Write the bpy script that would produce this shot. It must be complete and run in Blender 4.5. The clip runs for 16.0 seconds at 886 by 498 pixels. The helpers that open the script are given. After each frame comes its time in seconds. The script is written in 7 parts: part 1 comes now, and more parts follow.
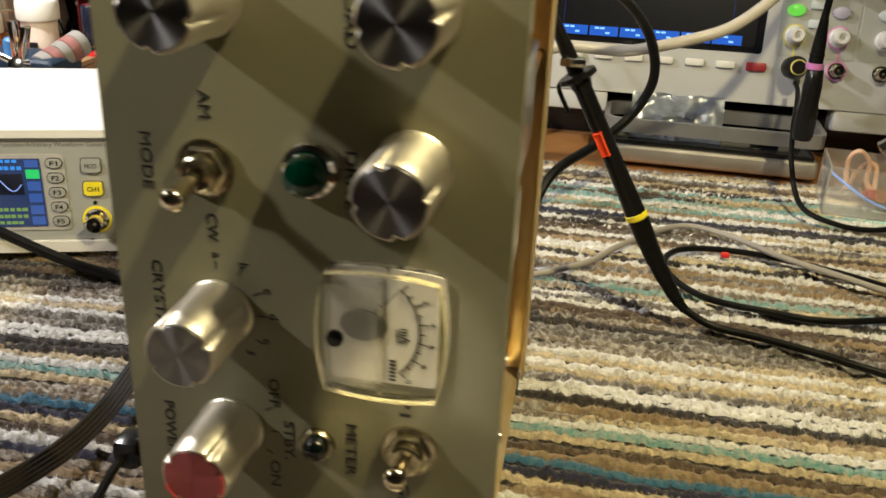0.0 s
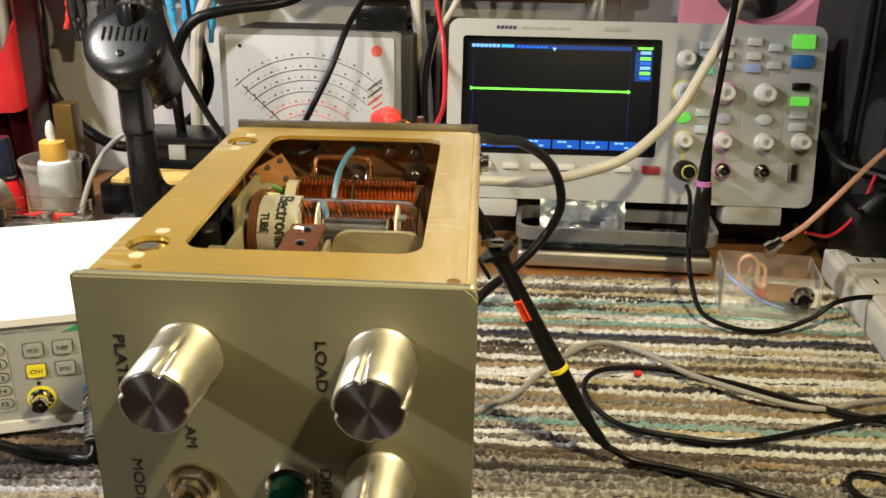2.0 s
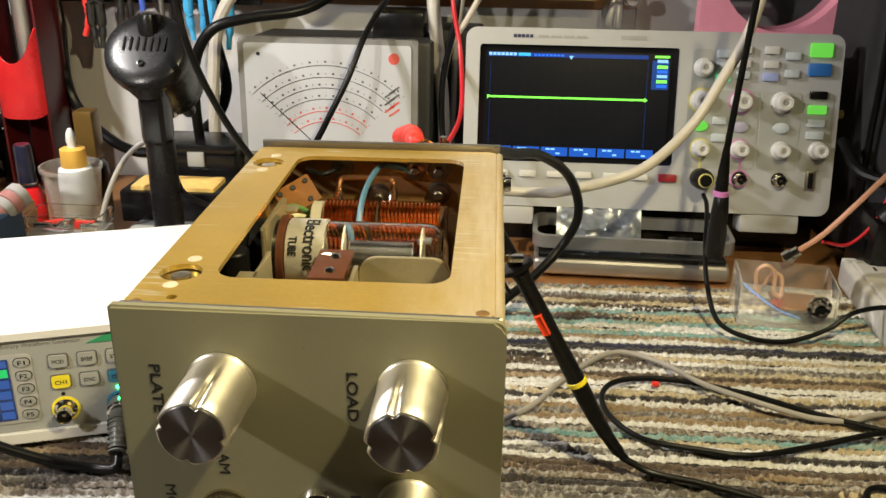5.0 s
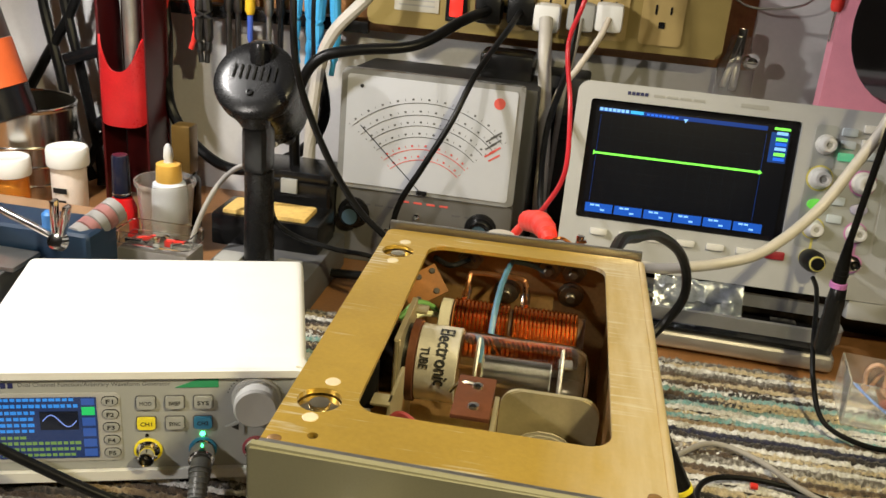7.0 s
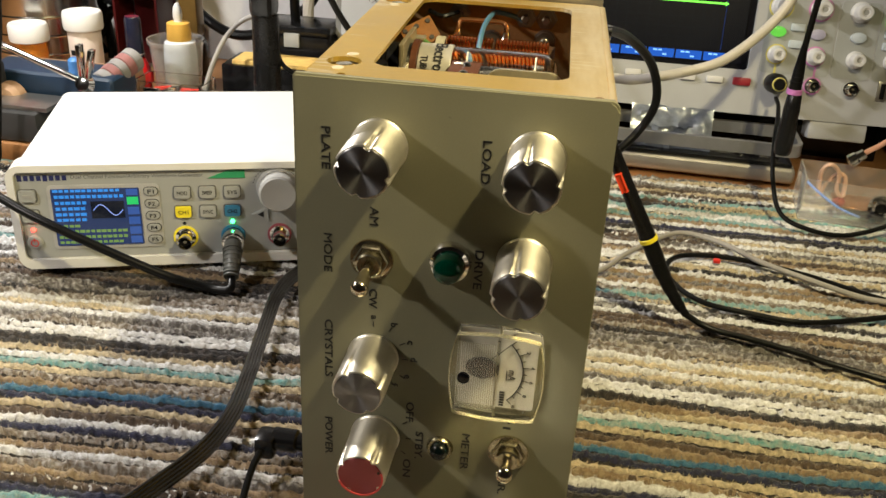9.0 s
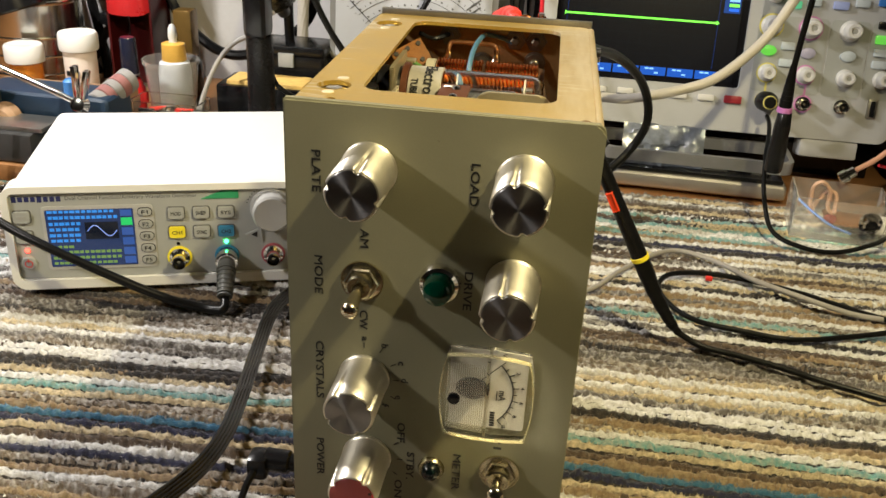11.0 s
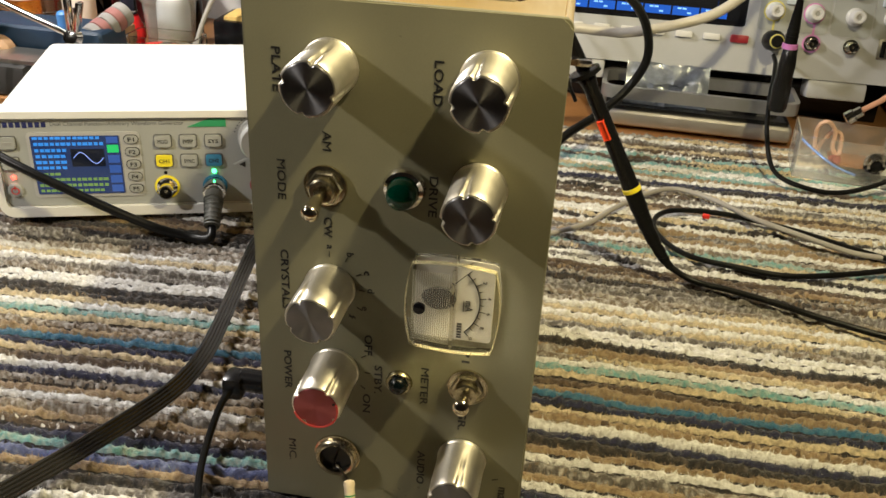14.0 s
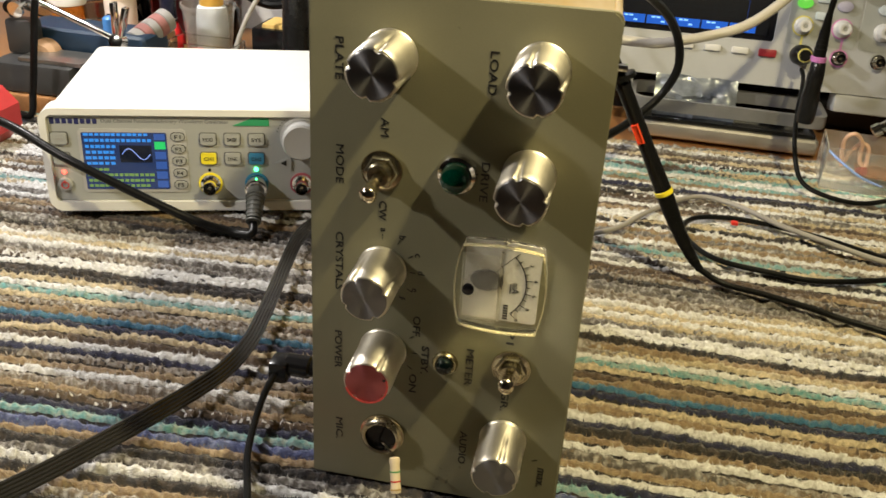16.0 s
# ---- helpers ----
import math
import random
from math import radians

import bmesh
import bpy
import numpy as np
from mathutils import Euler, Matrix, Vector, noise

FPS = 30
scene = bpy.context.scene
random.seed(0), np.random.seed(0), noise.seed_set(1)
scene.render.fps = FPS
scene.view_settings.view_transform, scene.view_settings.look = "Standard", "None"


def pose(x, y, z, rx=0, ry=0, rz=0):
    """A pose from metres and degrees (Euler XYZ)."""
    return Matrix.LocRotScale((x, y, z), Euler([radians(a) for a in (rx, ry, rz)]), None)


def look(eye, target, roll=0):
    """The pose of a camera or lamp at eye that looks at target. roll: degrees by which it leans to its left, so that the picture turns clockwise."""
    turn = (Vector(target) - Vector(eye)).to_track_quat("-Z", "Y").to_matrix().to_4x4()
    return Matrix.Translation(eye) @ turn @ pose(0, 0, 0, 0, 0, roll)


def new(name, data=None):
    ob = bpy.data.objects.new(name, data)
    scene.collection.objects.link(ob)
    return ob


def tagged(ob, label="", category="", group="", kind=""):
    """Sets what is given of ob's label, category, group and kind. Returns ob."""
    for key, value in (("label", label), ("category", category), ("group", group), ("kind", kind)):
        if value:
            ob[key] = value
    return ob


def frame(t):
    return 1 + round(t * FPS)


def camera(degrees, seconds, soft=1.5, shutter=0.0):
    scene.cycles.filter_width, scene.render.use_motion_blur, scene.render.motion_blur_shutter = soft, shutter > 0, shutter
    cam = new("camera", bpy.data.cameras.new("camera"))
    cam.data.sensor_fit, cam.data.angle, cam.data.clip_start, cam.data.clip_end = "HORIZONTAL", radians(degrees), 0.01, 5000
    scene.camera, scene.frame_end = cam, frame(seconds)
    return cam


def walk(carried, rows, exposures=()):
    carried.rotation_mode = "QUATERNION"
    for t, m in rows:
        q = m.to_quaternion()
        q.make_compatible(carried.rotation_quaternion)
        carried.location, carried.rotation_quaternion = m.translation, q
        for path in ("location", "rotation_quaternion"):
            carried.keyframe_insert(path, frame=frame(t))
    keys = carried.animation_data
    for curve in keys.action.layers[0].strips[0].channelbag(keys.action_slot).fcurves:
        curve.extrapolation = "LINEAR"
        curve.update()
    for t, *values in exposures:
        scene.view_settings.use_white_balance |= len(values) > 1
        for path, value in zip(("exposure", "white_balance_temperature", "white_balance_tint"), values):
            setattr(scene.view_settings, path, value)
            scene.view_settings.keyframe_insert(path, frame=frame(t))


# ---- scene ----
cam = camera(52.6, 16.0, soft=1.5, shutter=0.5)
PATH = [
    (0, (0.123, -0.199, 0.218), (-0.192, 1.609, -0.578), 2.5),
    (0.5, (0.086, -0.202, 0.235), (-0.129, 1.61, -0.582), 5.9),
    (1, (0.085, -0.198, 0.263), (-0.054, 1.637, -0.519), 3.4),
    (1.5, (0.105, -0.209, 0.288), (-0.008, 1.645, -0.452), 1.6),
    (2, (0.11, -0.204, 0.302), (-0.012, 1.647, -0.444), 0.8),
    (2.5, (0.11, -0.206, 0.312), (-0.014, 1.645, -0.434), 0.7),
    (3, (0.108, -0.207, 0.314), (-0.022, 1.645, -0.432), 0.7),
    (5.5, (0.103, -0.202, 0.312), (-0.05, 1.643, -0.444), 0.8),
    (6, (0.095, -0.182, 0.316), (-0.09, 1.659, -0.443), 2.2),
    (6.5, (0.076, -0.174, 0.335), (-0.165, 1.666, -0.409), 4.3),
    (7, (0.07, -0.174, 0.337), (-0.203, 1.663, -0.405), 4.9),
    (7.5, (0.081, -0.208, 0.315), (-0.157, 1.62, -0.461), 4.2),
    (8, (0.094, -0.258, 0.295), (-0.119, 1.543, -0.547), 3.5),
    (8.5, (0.085, -0.261, 0.291), (-0.15, 1.523, -0.58), 3.2),
    (9, (0.09, -0.273, 0.289), (-0.155, 1.501, -0.601), 3.1),
    (9.5, (0.091, -0.274, 0.296), (-0.153, 1.504, -0.587), 2.8),
    (10, (0.093, -0.275, 0.298), (-0.156, 1.508, -0.574), 2.4),
    (12.3, (0.087, -0.265, 0.283), (-0.143, 1.53, -0.568), 3.7),
    (12.5, (0.083, -0.255, 0.29), (-0.136, 1.523, -0.601), 3.3),
    (13, (0.095, -0.256, 0.284), (-0.133, 1.503, -0.64), 3.2),
    (13.5, (0.111, -0.262, 0.273), (-0.137, 1.477, -0.683), 3.7),
    (14, (0.111, -0.272, 0.272), (-0.157, 1.475, -0.664), 3.1),
    (14.5, (0.109, -0.276, 0.26), (-0.176, 1.472, -0.67), 3.0),
    (15, (0.113, -0.287, 0.261), (-0.185, 1.468, -0.651), 2.5),
    (15.5, (0.111, -0.295, 0.263), (-0.186, 1.466, -0.637), 2.9),
    (16, (0.103, -0.293, 0.267), (-0.206, 1.466, -0.634), 3.6),
]
walk(cam, [(t, look(eye, target, roll)) for t, eye, target, roll in PATH],
     exposures=((0, 0.0), (6, 0.0), (7, -0.11), (7.5, -0.21), (8, -0.12), (8.5, -0.05), (16, 0.0)))

# ---- world and light ----
world = bpy.data.worlds.new("world")
scene.world = world
world.use_nodes = True
world.node_tree.nodes["Background"].inputs[0].default_value = (0.55, 0.5, 0.45, 1)
world.node_tree.nodes["Background"].inputs[1].default_value = 0.003


def lamp(name, kind, loc, target, power, color, size, spot=150, blend=0.3):
    d = bpy.data.lights.new(name, kind)
    d.energy, d.color = power, color
    if kind == "AREA":
        d.shape, d.size = "DISK", size
    else:
        d.shadow_soft_size = size
    if kind == "SPOT":
        d.spot_size, d.spot_blend = radians(spot), blend
    ob = new(name, d)
    ob.matrix_world = look(loc, target)
    return ob


# two bench lamps out of view: a whiter one low on one side, a yellower one high on the other
LAMP_L, LAMP_R = (-0.46, -0.205, 0.495), (0.286, -0.068, 0.583)
lamp("bench_light_white", "SPOT", LAMP_L, (0.05, 0.25, 0.08), 12.0, (1.0, 0.935, 0.86), 0.016, 160)
lamp("bench_light_warm", "SPOT", LAMP_R, (-0.02, 0.08, 0.05), 18.8, (1.0, 0.85, 0.475), 0.013, 116, 0.6)
lamp("shelf_light_white", "SPOT", (-0.46, 0.34, 0.52), (-0.1, 0.25, 0.0), 18.0, (1.0, 0.96, 0.92), 0.02, 165)
# weak overhead fill, added without a known lamp
lamp("ceiling_light_bulb", "AREA", (0.1, -0.1, 1.5), (0, 0.5, 0), 0.1, (1.0, 0.93, 0.86), 0.3)

# ---- materials ----
MATS = {}


def mat(name, color, rough=0.5, metal=0.0, vary=0.12, scale=60.0, bump=0.1, fine=900.0, **extra):
    """A procedural surface: colour and roughness vary at two scales, with a fine relief."""
    if name in MATS:
        return MATS[name]
    m = bpy.data.materials.new(name)
    m.use_nodes = True
    nt = m.node_tree
    n, l = nt.nodes, nt.links
    b = n["Principled BSDF"]
    b.inputs["Metallic"].default_value = metal
    tc = n.new("ShaderNodeTexCoord")
    n1, n2 = n.new("ShaderNodeTexNoise"), n.new("ShaderNodeTexNoise")
    n1.inputs["Scale"].default_value, n2.inputs["Scale"].default_value = scale, fine
    n1.inputs["Detail"].default_value, n2.inputs["Detail"].default_value = 5, 3
    l.new(tc.outputs["Object"], n1.inputs["Vector"])
    l.new(tc.outputs["Object"], n2.inputs["Vector"])
    mix = n.new("ShaderNodeMath")
    mix.operation = "MULTIPLY_ADD"
    l.new(n1.outputs["Fac"], mix.inputs[0])
    mix.inputs[1].default_value = 0.65
    half = n.new("ShaderNodeMath")
    half.operation = "MULTIPLY"
    half.inputs[1].default_value = 0.35
    l.new(n2.outputs["Fac"], half.inputs[0])
    l.new(half.outputs[0], mix.inputs[2])
    ramp = n.new("ShaderNodeValToRGB")
    ramp.color_ramp.elements[0].position, ramp.color_ramp.elements[1].position = 0.3, 0.7
    lo = [max(0, c * (1 - vary)) for c in color]
    hi = [min(1, c * (1 + vary)) for c in color]
    ramp.color_ramp.elements[0].color, ramp.color_ramp.elements[1].color = (*lo, 1), (*hi, 1)
    l.new(mix.outputs[0], ramp.inputs[0])
    l.new(ramp.outputs[0], b.inputs["Base Color"])
    rr = n.new("ShaderNodeMapRange")
    rr.inputs["To Min"].default_value, rr.inputs["To Max"].default_value = max(0.02, rough - 0.08), min(1, rough + 0.1)
    l.new(mix.outputs[0], rr.inputs["Value"])
    l.new(rr.outputs[0], b.inputs["Roughness"])
    if bump:
        bp = n.new("ShaderNodeBump")
        bp.inputs["Strength"].default_value, bp.inputs["Distance"].default_value = bump, 0.0004
        l.new(n2.outputs["Fac"], bp.inputs["Height"])
        l.new(bp.outputs[0], b.inputs["Normal"])
    for key, value in extra.items():
        b.inputs[key.replace("_", " ")].default_value = value
    MATS[name] = m
    return m


def glow(name, color, strength):
    if name in MATS:
        return MATS[name]
    m = bpy.data.materials.new(name)
    m.use_nodes = True
    b = m.node_tree.nodes["Principled BSDF"]
    b.inputs["Base Color"].default_value = (*[c * 0.3 for c in color], 1)
    b.inputs["Roughness"].default_value = 0.25
    b.inputs["Emission Color"].default_value = (*color, 1)
    b.inputs["Emission Strength"].default_value = strength
    MATS[name] = m
    return m


def clear(name, color, rough=0.03, ior=1.45, share=1.0):
    if name in MATS:
        return MATS[name]
    m = bpy.data.materials.new(name)
    m.use_nodes = True
    b = m.node_tree.nodes["Principled BSDF"]
    b.inputs["Base Color"].default_value = (*color, 1)
    b.inputs["Roughness"].default_value = rough
    b.inputs["IOR"].default_value = ior
    b.inputs["Transmission Weight"].default_value = share
    MATS[name] = m
    return m


PAINT = mat("panel_paint", (0.190, 0.180, 0.114), 0.36, 0.0, 0.08, 34, 0.05, 1500, Specular_IOR_Level=0.35)
INK = mat("black_ink", (0.008, 0.008, 0.008), 0.5, bump=0)
GOLD = mat("gold_anodised_plate", (0.52, 0.345, 0.066), 0.31, 0.66, 0.12, 45, 0.12, 700)
# darker copy of the gold plate, with the interior's shade in its colour
GOLD_IN = mat("shaded_gold_inside", (0.22, 0.125, 0.045), 0.5, 0.6, 0.25, 60, 0.1, 700)
DULL = mat("dull_aluminium", (0.42, 0.41, 0.38), 0.36, 1.0, 0.14, 80, 0.08)
CHROME = mat("chrome_plate", (0.82, 0.80, 0.76), 0.1, 1.0, 0.04, 90, 0)


def scratched(m, color, stretch, low, high):
    """Rubbed-through streaks on a plated surface."""
    n, l = m.node_tree.nodes, m.node_tree.links
    b = n["Principled BSDF"]
    tc, mp, nz, nz2, mul, rp, mx = n.new("ShaderNodeTexCoord"), n.new("ShaderNodeMapping"), n.new("ShaderNodeTexNoise"), n.new("ShaderNodeTexNoise"), n.new("ShaderNodeMath"), n.new("ShaderNodeValToRGB"), n.new("ShaderNodeMix")
    mp.inputs["Scale"].default_value = stretch
    mp.inputs["Rotation"].default_value = (0, 0, 0.5)
    nz.inputs["Scale"].default_value, nz.inputs["Detail"].default_value = 1.0, 6
    nz2.inputs["Scale"].default_value = 28
    mul.operation = "MULTIPLY"
    rp.color_ramp.elements[0].position, rp.color_ramp.elements[1].position = low, high
    mx.data_type = "RGBA"
    old = b.inputs["Base Color"].links[0].from_socket
    l.new(tc.outputs["Object"], mp.inputs["Vector"])
    l.new(mp.outputs[0], nz.inputs["Vector"])
    l.new(tc.outputs["Object"], nz2.inputs["Vector"])
    l.new(nz.outputs["Fac"], mul.inputs[0])
    l.new(nz2.outputs["Fac"], mul.inputs[1])
    l.new(mul.outputs[0], rp.inputs[0])
    l.new(rp.outputs[0], mx.inputs[0])
    l.new(old, mx.inputs[6])
    mx.inputs[7].default_value = (*color, 1)
    l.new(mx.outputs[2], b.inputs["Base Color"])
    return m


scratched(GOLD, (0.72, 0.66, 0.50), (60, 900, 60), 0.32, 0.44)


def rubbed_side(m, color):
    """Plating worn to bare metal in streaks along one long edge, plus painted lamp sheen."""
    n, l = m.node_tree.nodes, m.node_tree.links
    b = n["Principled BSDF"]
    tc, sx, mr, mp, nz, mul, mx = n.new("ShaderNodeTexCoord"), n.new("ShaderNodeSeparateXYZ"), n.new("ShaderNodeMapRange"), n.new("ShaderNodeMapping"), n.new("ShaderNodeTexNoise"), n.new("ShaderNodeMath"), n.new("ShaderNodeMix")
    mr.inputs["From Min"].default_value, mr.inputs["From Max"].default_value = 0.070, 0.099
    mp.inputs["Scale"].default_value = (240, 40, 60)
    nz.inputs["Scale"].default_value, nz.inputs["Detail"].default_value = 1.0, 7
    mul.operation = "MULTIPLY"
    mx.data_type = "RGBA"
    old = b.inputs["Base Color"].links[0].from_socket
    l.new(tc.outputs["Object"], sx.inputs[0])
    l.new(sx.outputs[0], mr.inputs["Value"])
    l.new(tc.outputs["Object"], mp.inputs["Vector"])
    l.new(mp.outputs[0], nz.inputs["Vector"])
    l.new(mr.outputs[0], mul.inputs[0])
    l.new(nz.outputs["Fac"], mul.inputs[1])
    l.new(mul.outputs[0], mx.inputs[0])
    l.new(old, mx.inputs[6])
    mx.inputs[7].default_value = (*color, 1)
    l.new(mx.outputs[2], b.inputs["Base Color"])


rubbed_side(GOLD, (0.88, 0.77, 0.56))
scratched(PAINT, (0.10, 0.095, 0.065), (330, 300, 320), 0.44, 0.50)


def pitted(m, scale, size, strength):
    """Sparse small blisters and pits in the paint."""
    n, l = m.node_tree.nodes, m.node_tree.links
    b = n["Principled BSDF"]
    tc, vo, nz, rp, th, mul, bp = n.new("ShaderNodeTexCoord"), n.new("ShaderNodeTexVoronoi"), n.new("ShaderNodeTexNoise"), n.new("ShaderNodeMapRange"), n.new("ShaderNodeMapRange"), n.new("ShaderNodeMath"), n.new("ShaderNodeBump")
    vo.inputs["Scale"].default_value, nz.inputs["Scale"].default_value = scale, 38
    rp.inputs["From Min"].default_value, rp.inputs["From Max"].default_value = 0.0, size
    rp.inputs["To Min"].default_value, rp.inputs["To Max"].default_value = 1.0, 0.0
    th.inputs["From Min"].default_value, th.inputs["From Max"].default_value = 0.50, 0.62
    mul.operation = "MULTIPLY"
    bp.inputs["Strength"].default_value, bp.inputs["Distance"].default_value = strength, 0.0006
    l.new(tc.outputs["Object"], vo.inputs["Vector"])
    l.new(tc.outputs["Object"], nz.inputs["Vector"])
    l.new(vo.outputs["Distance"], rp.inputs["Value"])
    l.new(nz.outputs["Fac"], th.inputs["Value"])
    l.new(rp.outputs[0], mul.inputs[0])
    l.new(th.outputs[0], mul.inputs[1])
    l.new(mul.outputs[0], bp.inputs["Height"])
    l.new(b.inputs["Normal"].links[0].from_socket, bp.inputs["Normal"])
    l.new(bp.outputs[0], b.inputs["Normal"])


pitted(PAINT, 340, 0.12, 0.22)
BRASS = mat("brass_nickel", (0.58, 0.52, 0.37), 0.22, 1.0, 0.1, 150, 0.05)
COPPER = mat("enamelled_copper", (0.88, 0.30, 0.07), 0.18, 1.0, 0.15, 200, 0)
BLACK = mat("black_plastic", (0.007, 0.007, 0.0075), 0.22, 0, 0.2, 60, 0.05, Specular_IOR_Level=0.4)
RUBBER = mat("black_rubber", (0.0045, 0.0045, 0.0045), 0.34, 0, 0.25, 120, 0.1, Specular_IOR_Level=0.2)
WHITE = mat("white_plastic", (0.74, 0.735, 0.70), 0.42, 0, 0.03, 40, 0.03)
CREAM = mat("cream_plastic", (0.64, 0.63, 0.61), 0.4, 0, 0.05, 60, 0.04)
GREYP = mat("grey_plastic", (0.33, 0.33, 0.31), 0.5, 0, 0.08, 60, 0.04)
GEN_FACE = mat("generator_face", (0.345, 0.355, 0.34), 0.4, 0, 0.03, 50, 0.03)
SCOPE_CASE = mat("scope_case", (0.43, 0.435, 0.44), 0.45, 0, 0.04, 50, 0.05)
SCOPE_GREY = mat("scope_grey_field", (0.36, 0.37, 0.35), 0.5, 0, 0.05, 60, 0.04)
LCD = glow("lcd_dark", (0.004, 0.006, 0.012), 1.0)
WOOD = mat("desk_wood", (0.30, 0.14, 0.05), 0.42, 0, 0.28, 25, 0.1, 300)
WALL = mat("white_wall_board", (0.50, 0.495, 0.49), 0.6, 0, 0.07, 9, 0.1, 250)
ROOM = mat("room_plaster", (0.12, 0.11, 0.10), 0.8, 0, 0.06, 4, 0.1, 120)
STRIP_Y = mat("yellow_strip_enamel", (0.27, 0.20, 0.062), 0.4, 0, 0.1, 40, 0.05)
RED = mat("red_enamel", (0.42, 0.014, 0.016), 0.28, 0, 0.22, 45, 0.12, 500)
REDP = mat("red_plastic", (0.7, 0.04, 0.03), 0.35, 0, 0.1, 60, 0.04)
PINK = mat("pink_plastic", (0.88, 0.34, 0.44), 0.30, 0, 0.07, 50, 0.04)
BLUE = mat("blue_enamel", (0.007, 0.026, 0.058), 0.55, 0, 0.2, 40, 0.08)
BLUEH = mat("blue_handle", (0.05, 0.33, 0.62), 0.4, 0, 0.12, 60, 0.05)
ORANGE = mat("orange_plastic", (0.65, 0.12, 0.03), 0.4, 0, 0.12, 60, 0.05)
AMBER = clear("amber_plastic", (0.9, 0.36, 0.05), 0.15, 1.45, 0.7)
SPONGE = mat("yellow_sponge", (0.72, 0.48, 0.14), 0.9, 0, 0.2, 200, 0.5, 1200)
PHENOLIC = mat("brown_phenolic", (0.075, 0.026, 0.012), 0.5, 0, 0.25, 120, 0.06, Specular_IOR_Level=0.15)
TAN_METAL = mat("tan_plated_metal", (0.46, 0.40, 0.25), 0.35, 0.7, 0.12, 90, 0.08)
GREEN_GLASS = mat("green_jewel", (0.0, 0.045, 0.022), 0.08, 0, 0.1, 90, 0, Transmission_Weight=0.3)
YELLOW = mat("yellow_plastic", (0.85, 0.72, 0.03), 0.4, 0, 0.06, 60, 0.04)
CHBLUE = mat("blue_key", (0.04, 0.24, 0.42), 0.4, 0, 0.06, 60, 0.04)
GREENP = mat("green_print", (0.03, 0.28, 0.12), 0.4, 0, 0.06, 60, 0)
LINK_BLUE = mat("blue_wire_sleeve", (0.05, 0.13, 0.20), 0.45, 0, 0.1, 200, 0.05)
GREYCAB = mat("grey_cable_sheath", (0.30, 0.28, 0.25), 0.45, 0, 0.1, 150, 0.05)
WHITECAB = mat("cream_cable_sheath", (0.46, 0.43, 0.38), 0.4, 0, 0.06, 150, 0.05)
COPPERCAB = mat("pink_coax_sheath", (0.62, 0.33, 0.24), 0.45, 0, 0.08, 150, 0.05)
GLASS = clear("clear_glass", (1, 1, 1), 0.0, 1.45)
PLASTIC_CLEAR = clear("clear_plastic", (0.97, 0.96, 0.9), 0.02, 1.4)
PLASTIC_HAZE = clear("hazy_plastic", (0.90, 0.90, 0.88), 0.10, 1.15, 0.93)
EDGE = clear("cover_edge", (0.95, 0.88, 0.60), 0.15, 1.4, 0.8)
FROST = clear("frosted_plastic", (0.90, 0.89, 0.85), 0.22, 1.2, 0.86)
PAPER = mat("meter_paper", (0.46, 0.44, 0.37), 0.6, 0, 0.03, 60, 0.03)
FOIL = mat("antistatic_foil", (0.50, 0.54, 0.60), 0.22, 0.45, 0.25, 120, 0.8, 300)
CLOTH = mat("white_channel_plastic", (0.60, 0.58, 0.54), 0.5, 0, 0.06, 40, 0.1, 400)
MESHBLACK = mat("black_fabric", (0.02, 0.02, 0.022), 0.85, 0, 0.4, 150, 0.5, 1500)
DARKMETAL = mat("dark_steel", (0.12, 0.12, 0.12), 0.35, 1.0, 0.2, 80, 0.08)


def spun(name, color, rough, axis="Z", stretch=0.85):
    """Turned metal whose fine rings stretch the highlight into spokes."""
    m = mat(name, color, rough, 1.0, 0.06, 150, 0)
    n, l = m.node_tree.nodes, m.node_tree.links
    b = n["Principled BSDF"]
    t = n.new("ShaderNodeTangent")
    t.direction_type, t.axis = "RADIAL", axis
    l.new(t.outputs[0], b.inputs["Tangent"])
    b.inputs["Anisotropic"].default_value = stretch
    b.inputs["Anisotropic Rotation"].default_value = 0.25
    return m


ALU = spun("turned_aluminium", (0.80, 0.76, 0.66), 0.44, stretch=0.6)
SPUN_DARK = spun("spun_dark_face", (0.27, 0.268, 0.275), 0.36)
SPUN_RED = spun("spun_red_face", (0.38, 0.11, 0.12), 0.32)

# ---- building helpers ----


def empty(name, m, label, category, group="", kind=""):
    ob = new(name)
    ob.empty_display_size = 0.01
    ob.matrix_basis = m
    return tagged(ob, label, category, group, kind)


def part(name, bm, material, parent=None, label="", smooth=35):
    me = bpy.data.meshes.new(name)
    bmesh.ops.recalc_face_normals(bm, faces=bm.faces)
    if smooth:
        for f in bm.faces:
            f.smooth = True
        for e in bm.edges:
            if len(e.link_faces) == 2 and e.calc_face_angle(0) > radians(smooth):
                e.smooth = False
    bm.to_mesh(me)
    bm.free()
    for x in material if isinstance(material, (list, tuple)) else [material]:
        me.materials.append(x)
    ob = new(name, me)
    ob.parent = parent
    return tagged(ob, label)


def again(ob, m, parent=None):
    """Another part on the same mesh."""
    o = ob.copy()
    scene.collection.objects.link(o)
    o.parent = parent or ob.parent
    o.matrix_basis = m
    return o


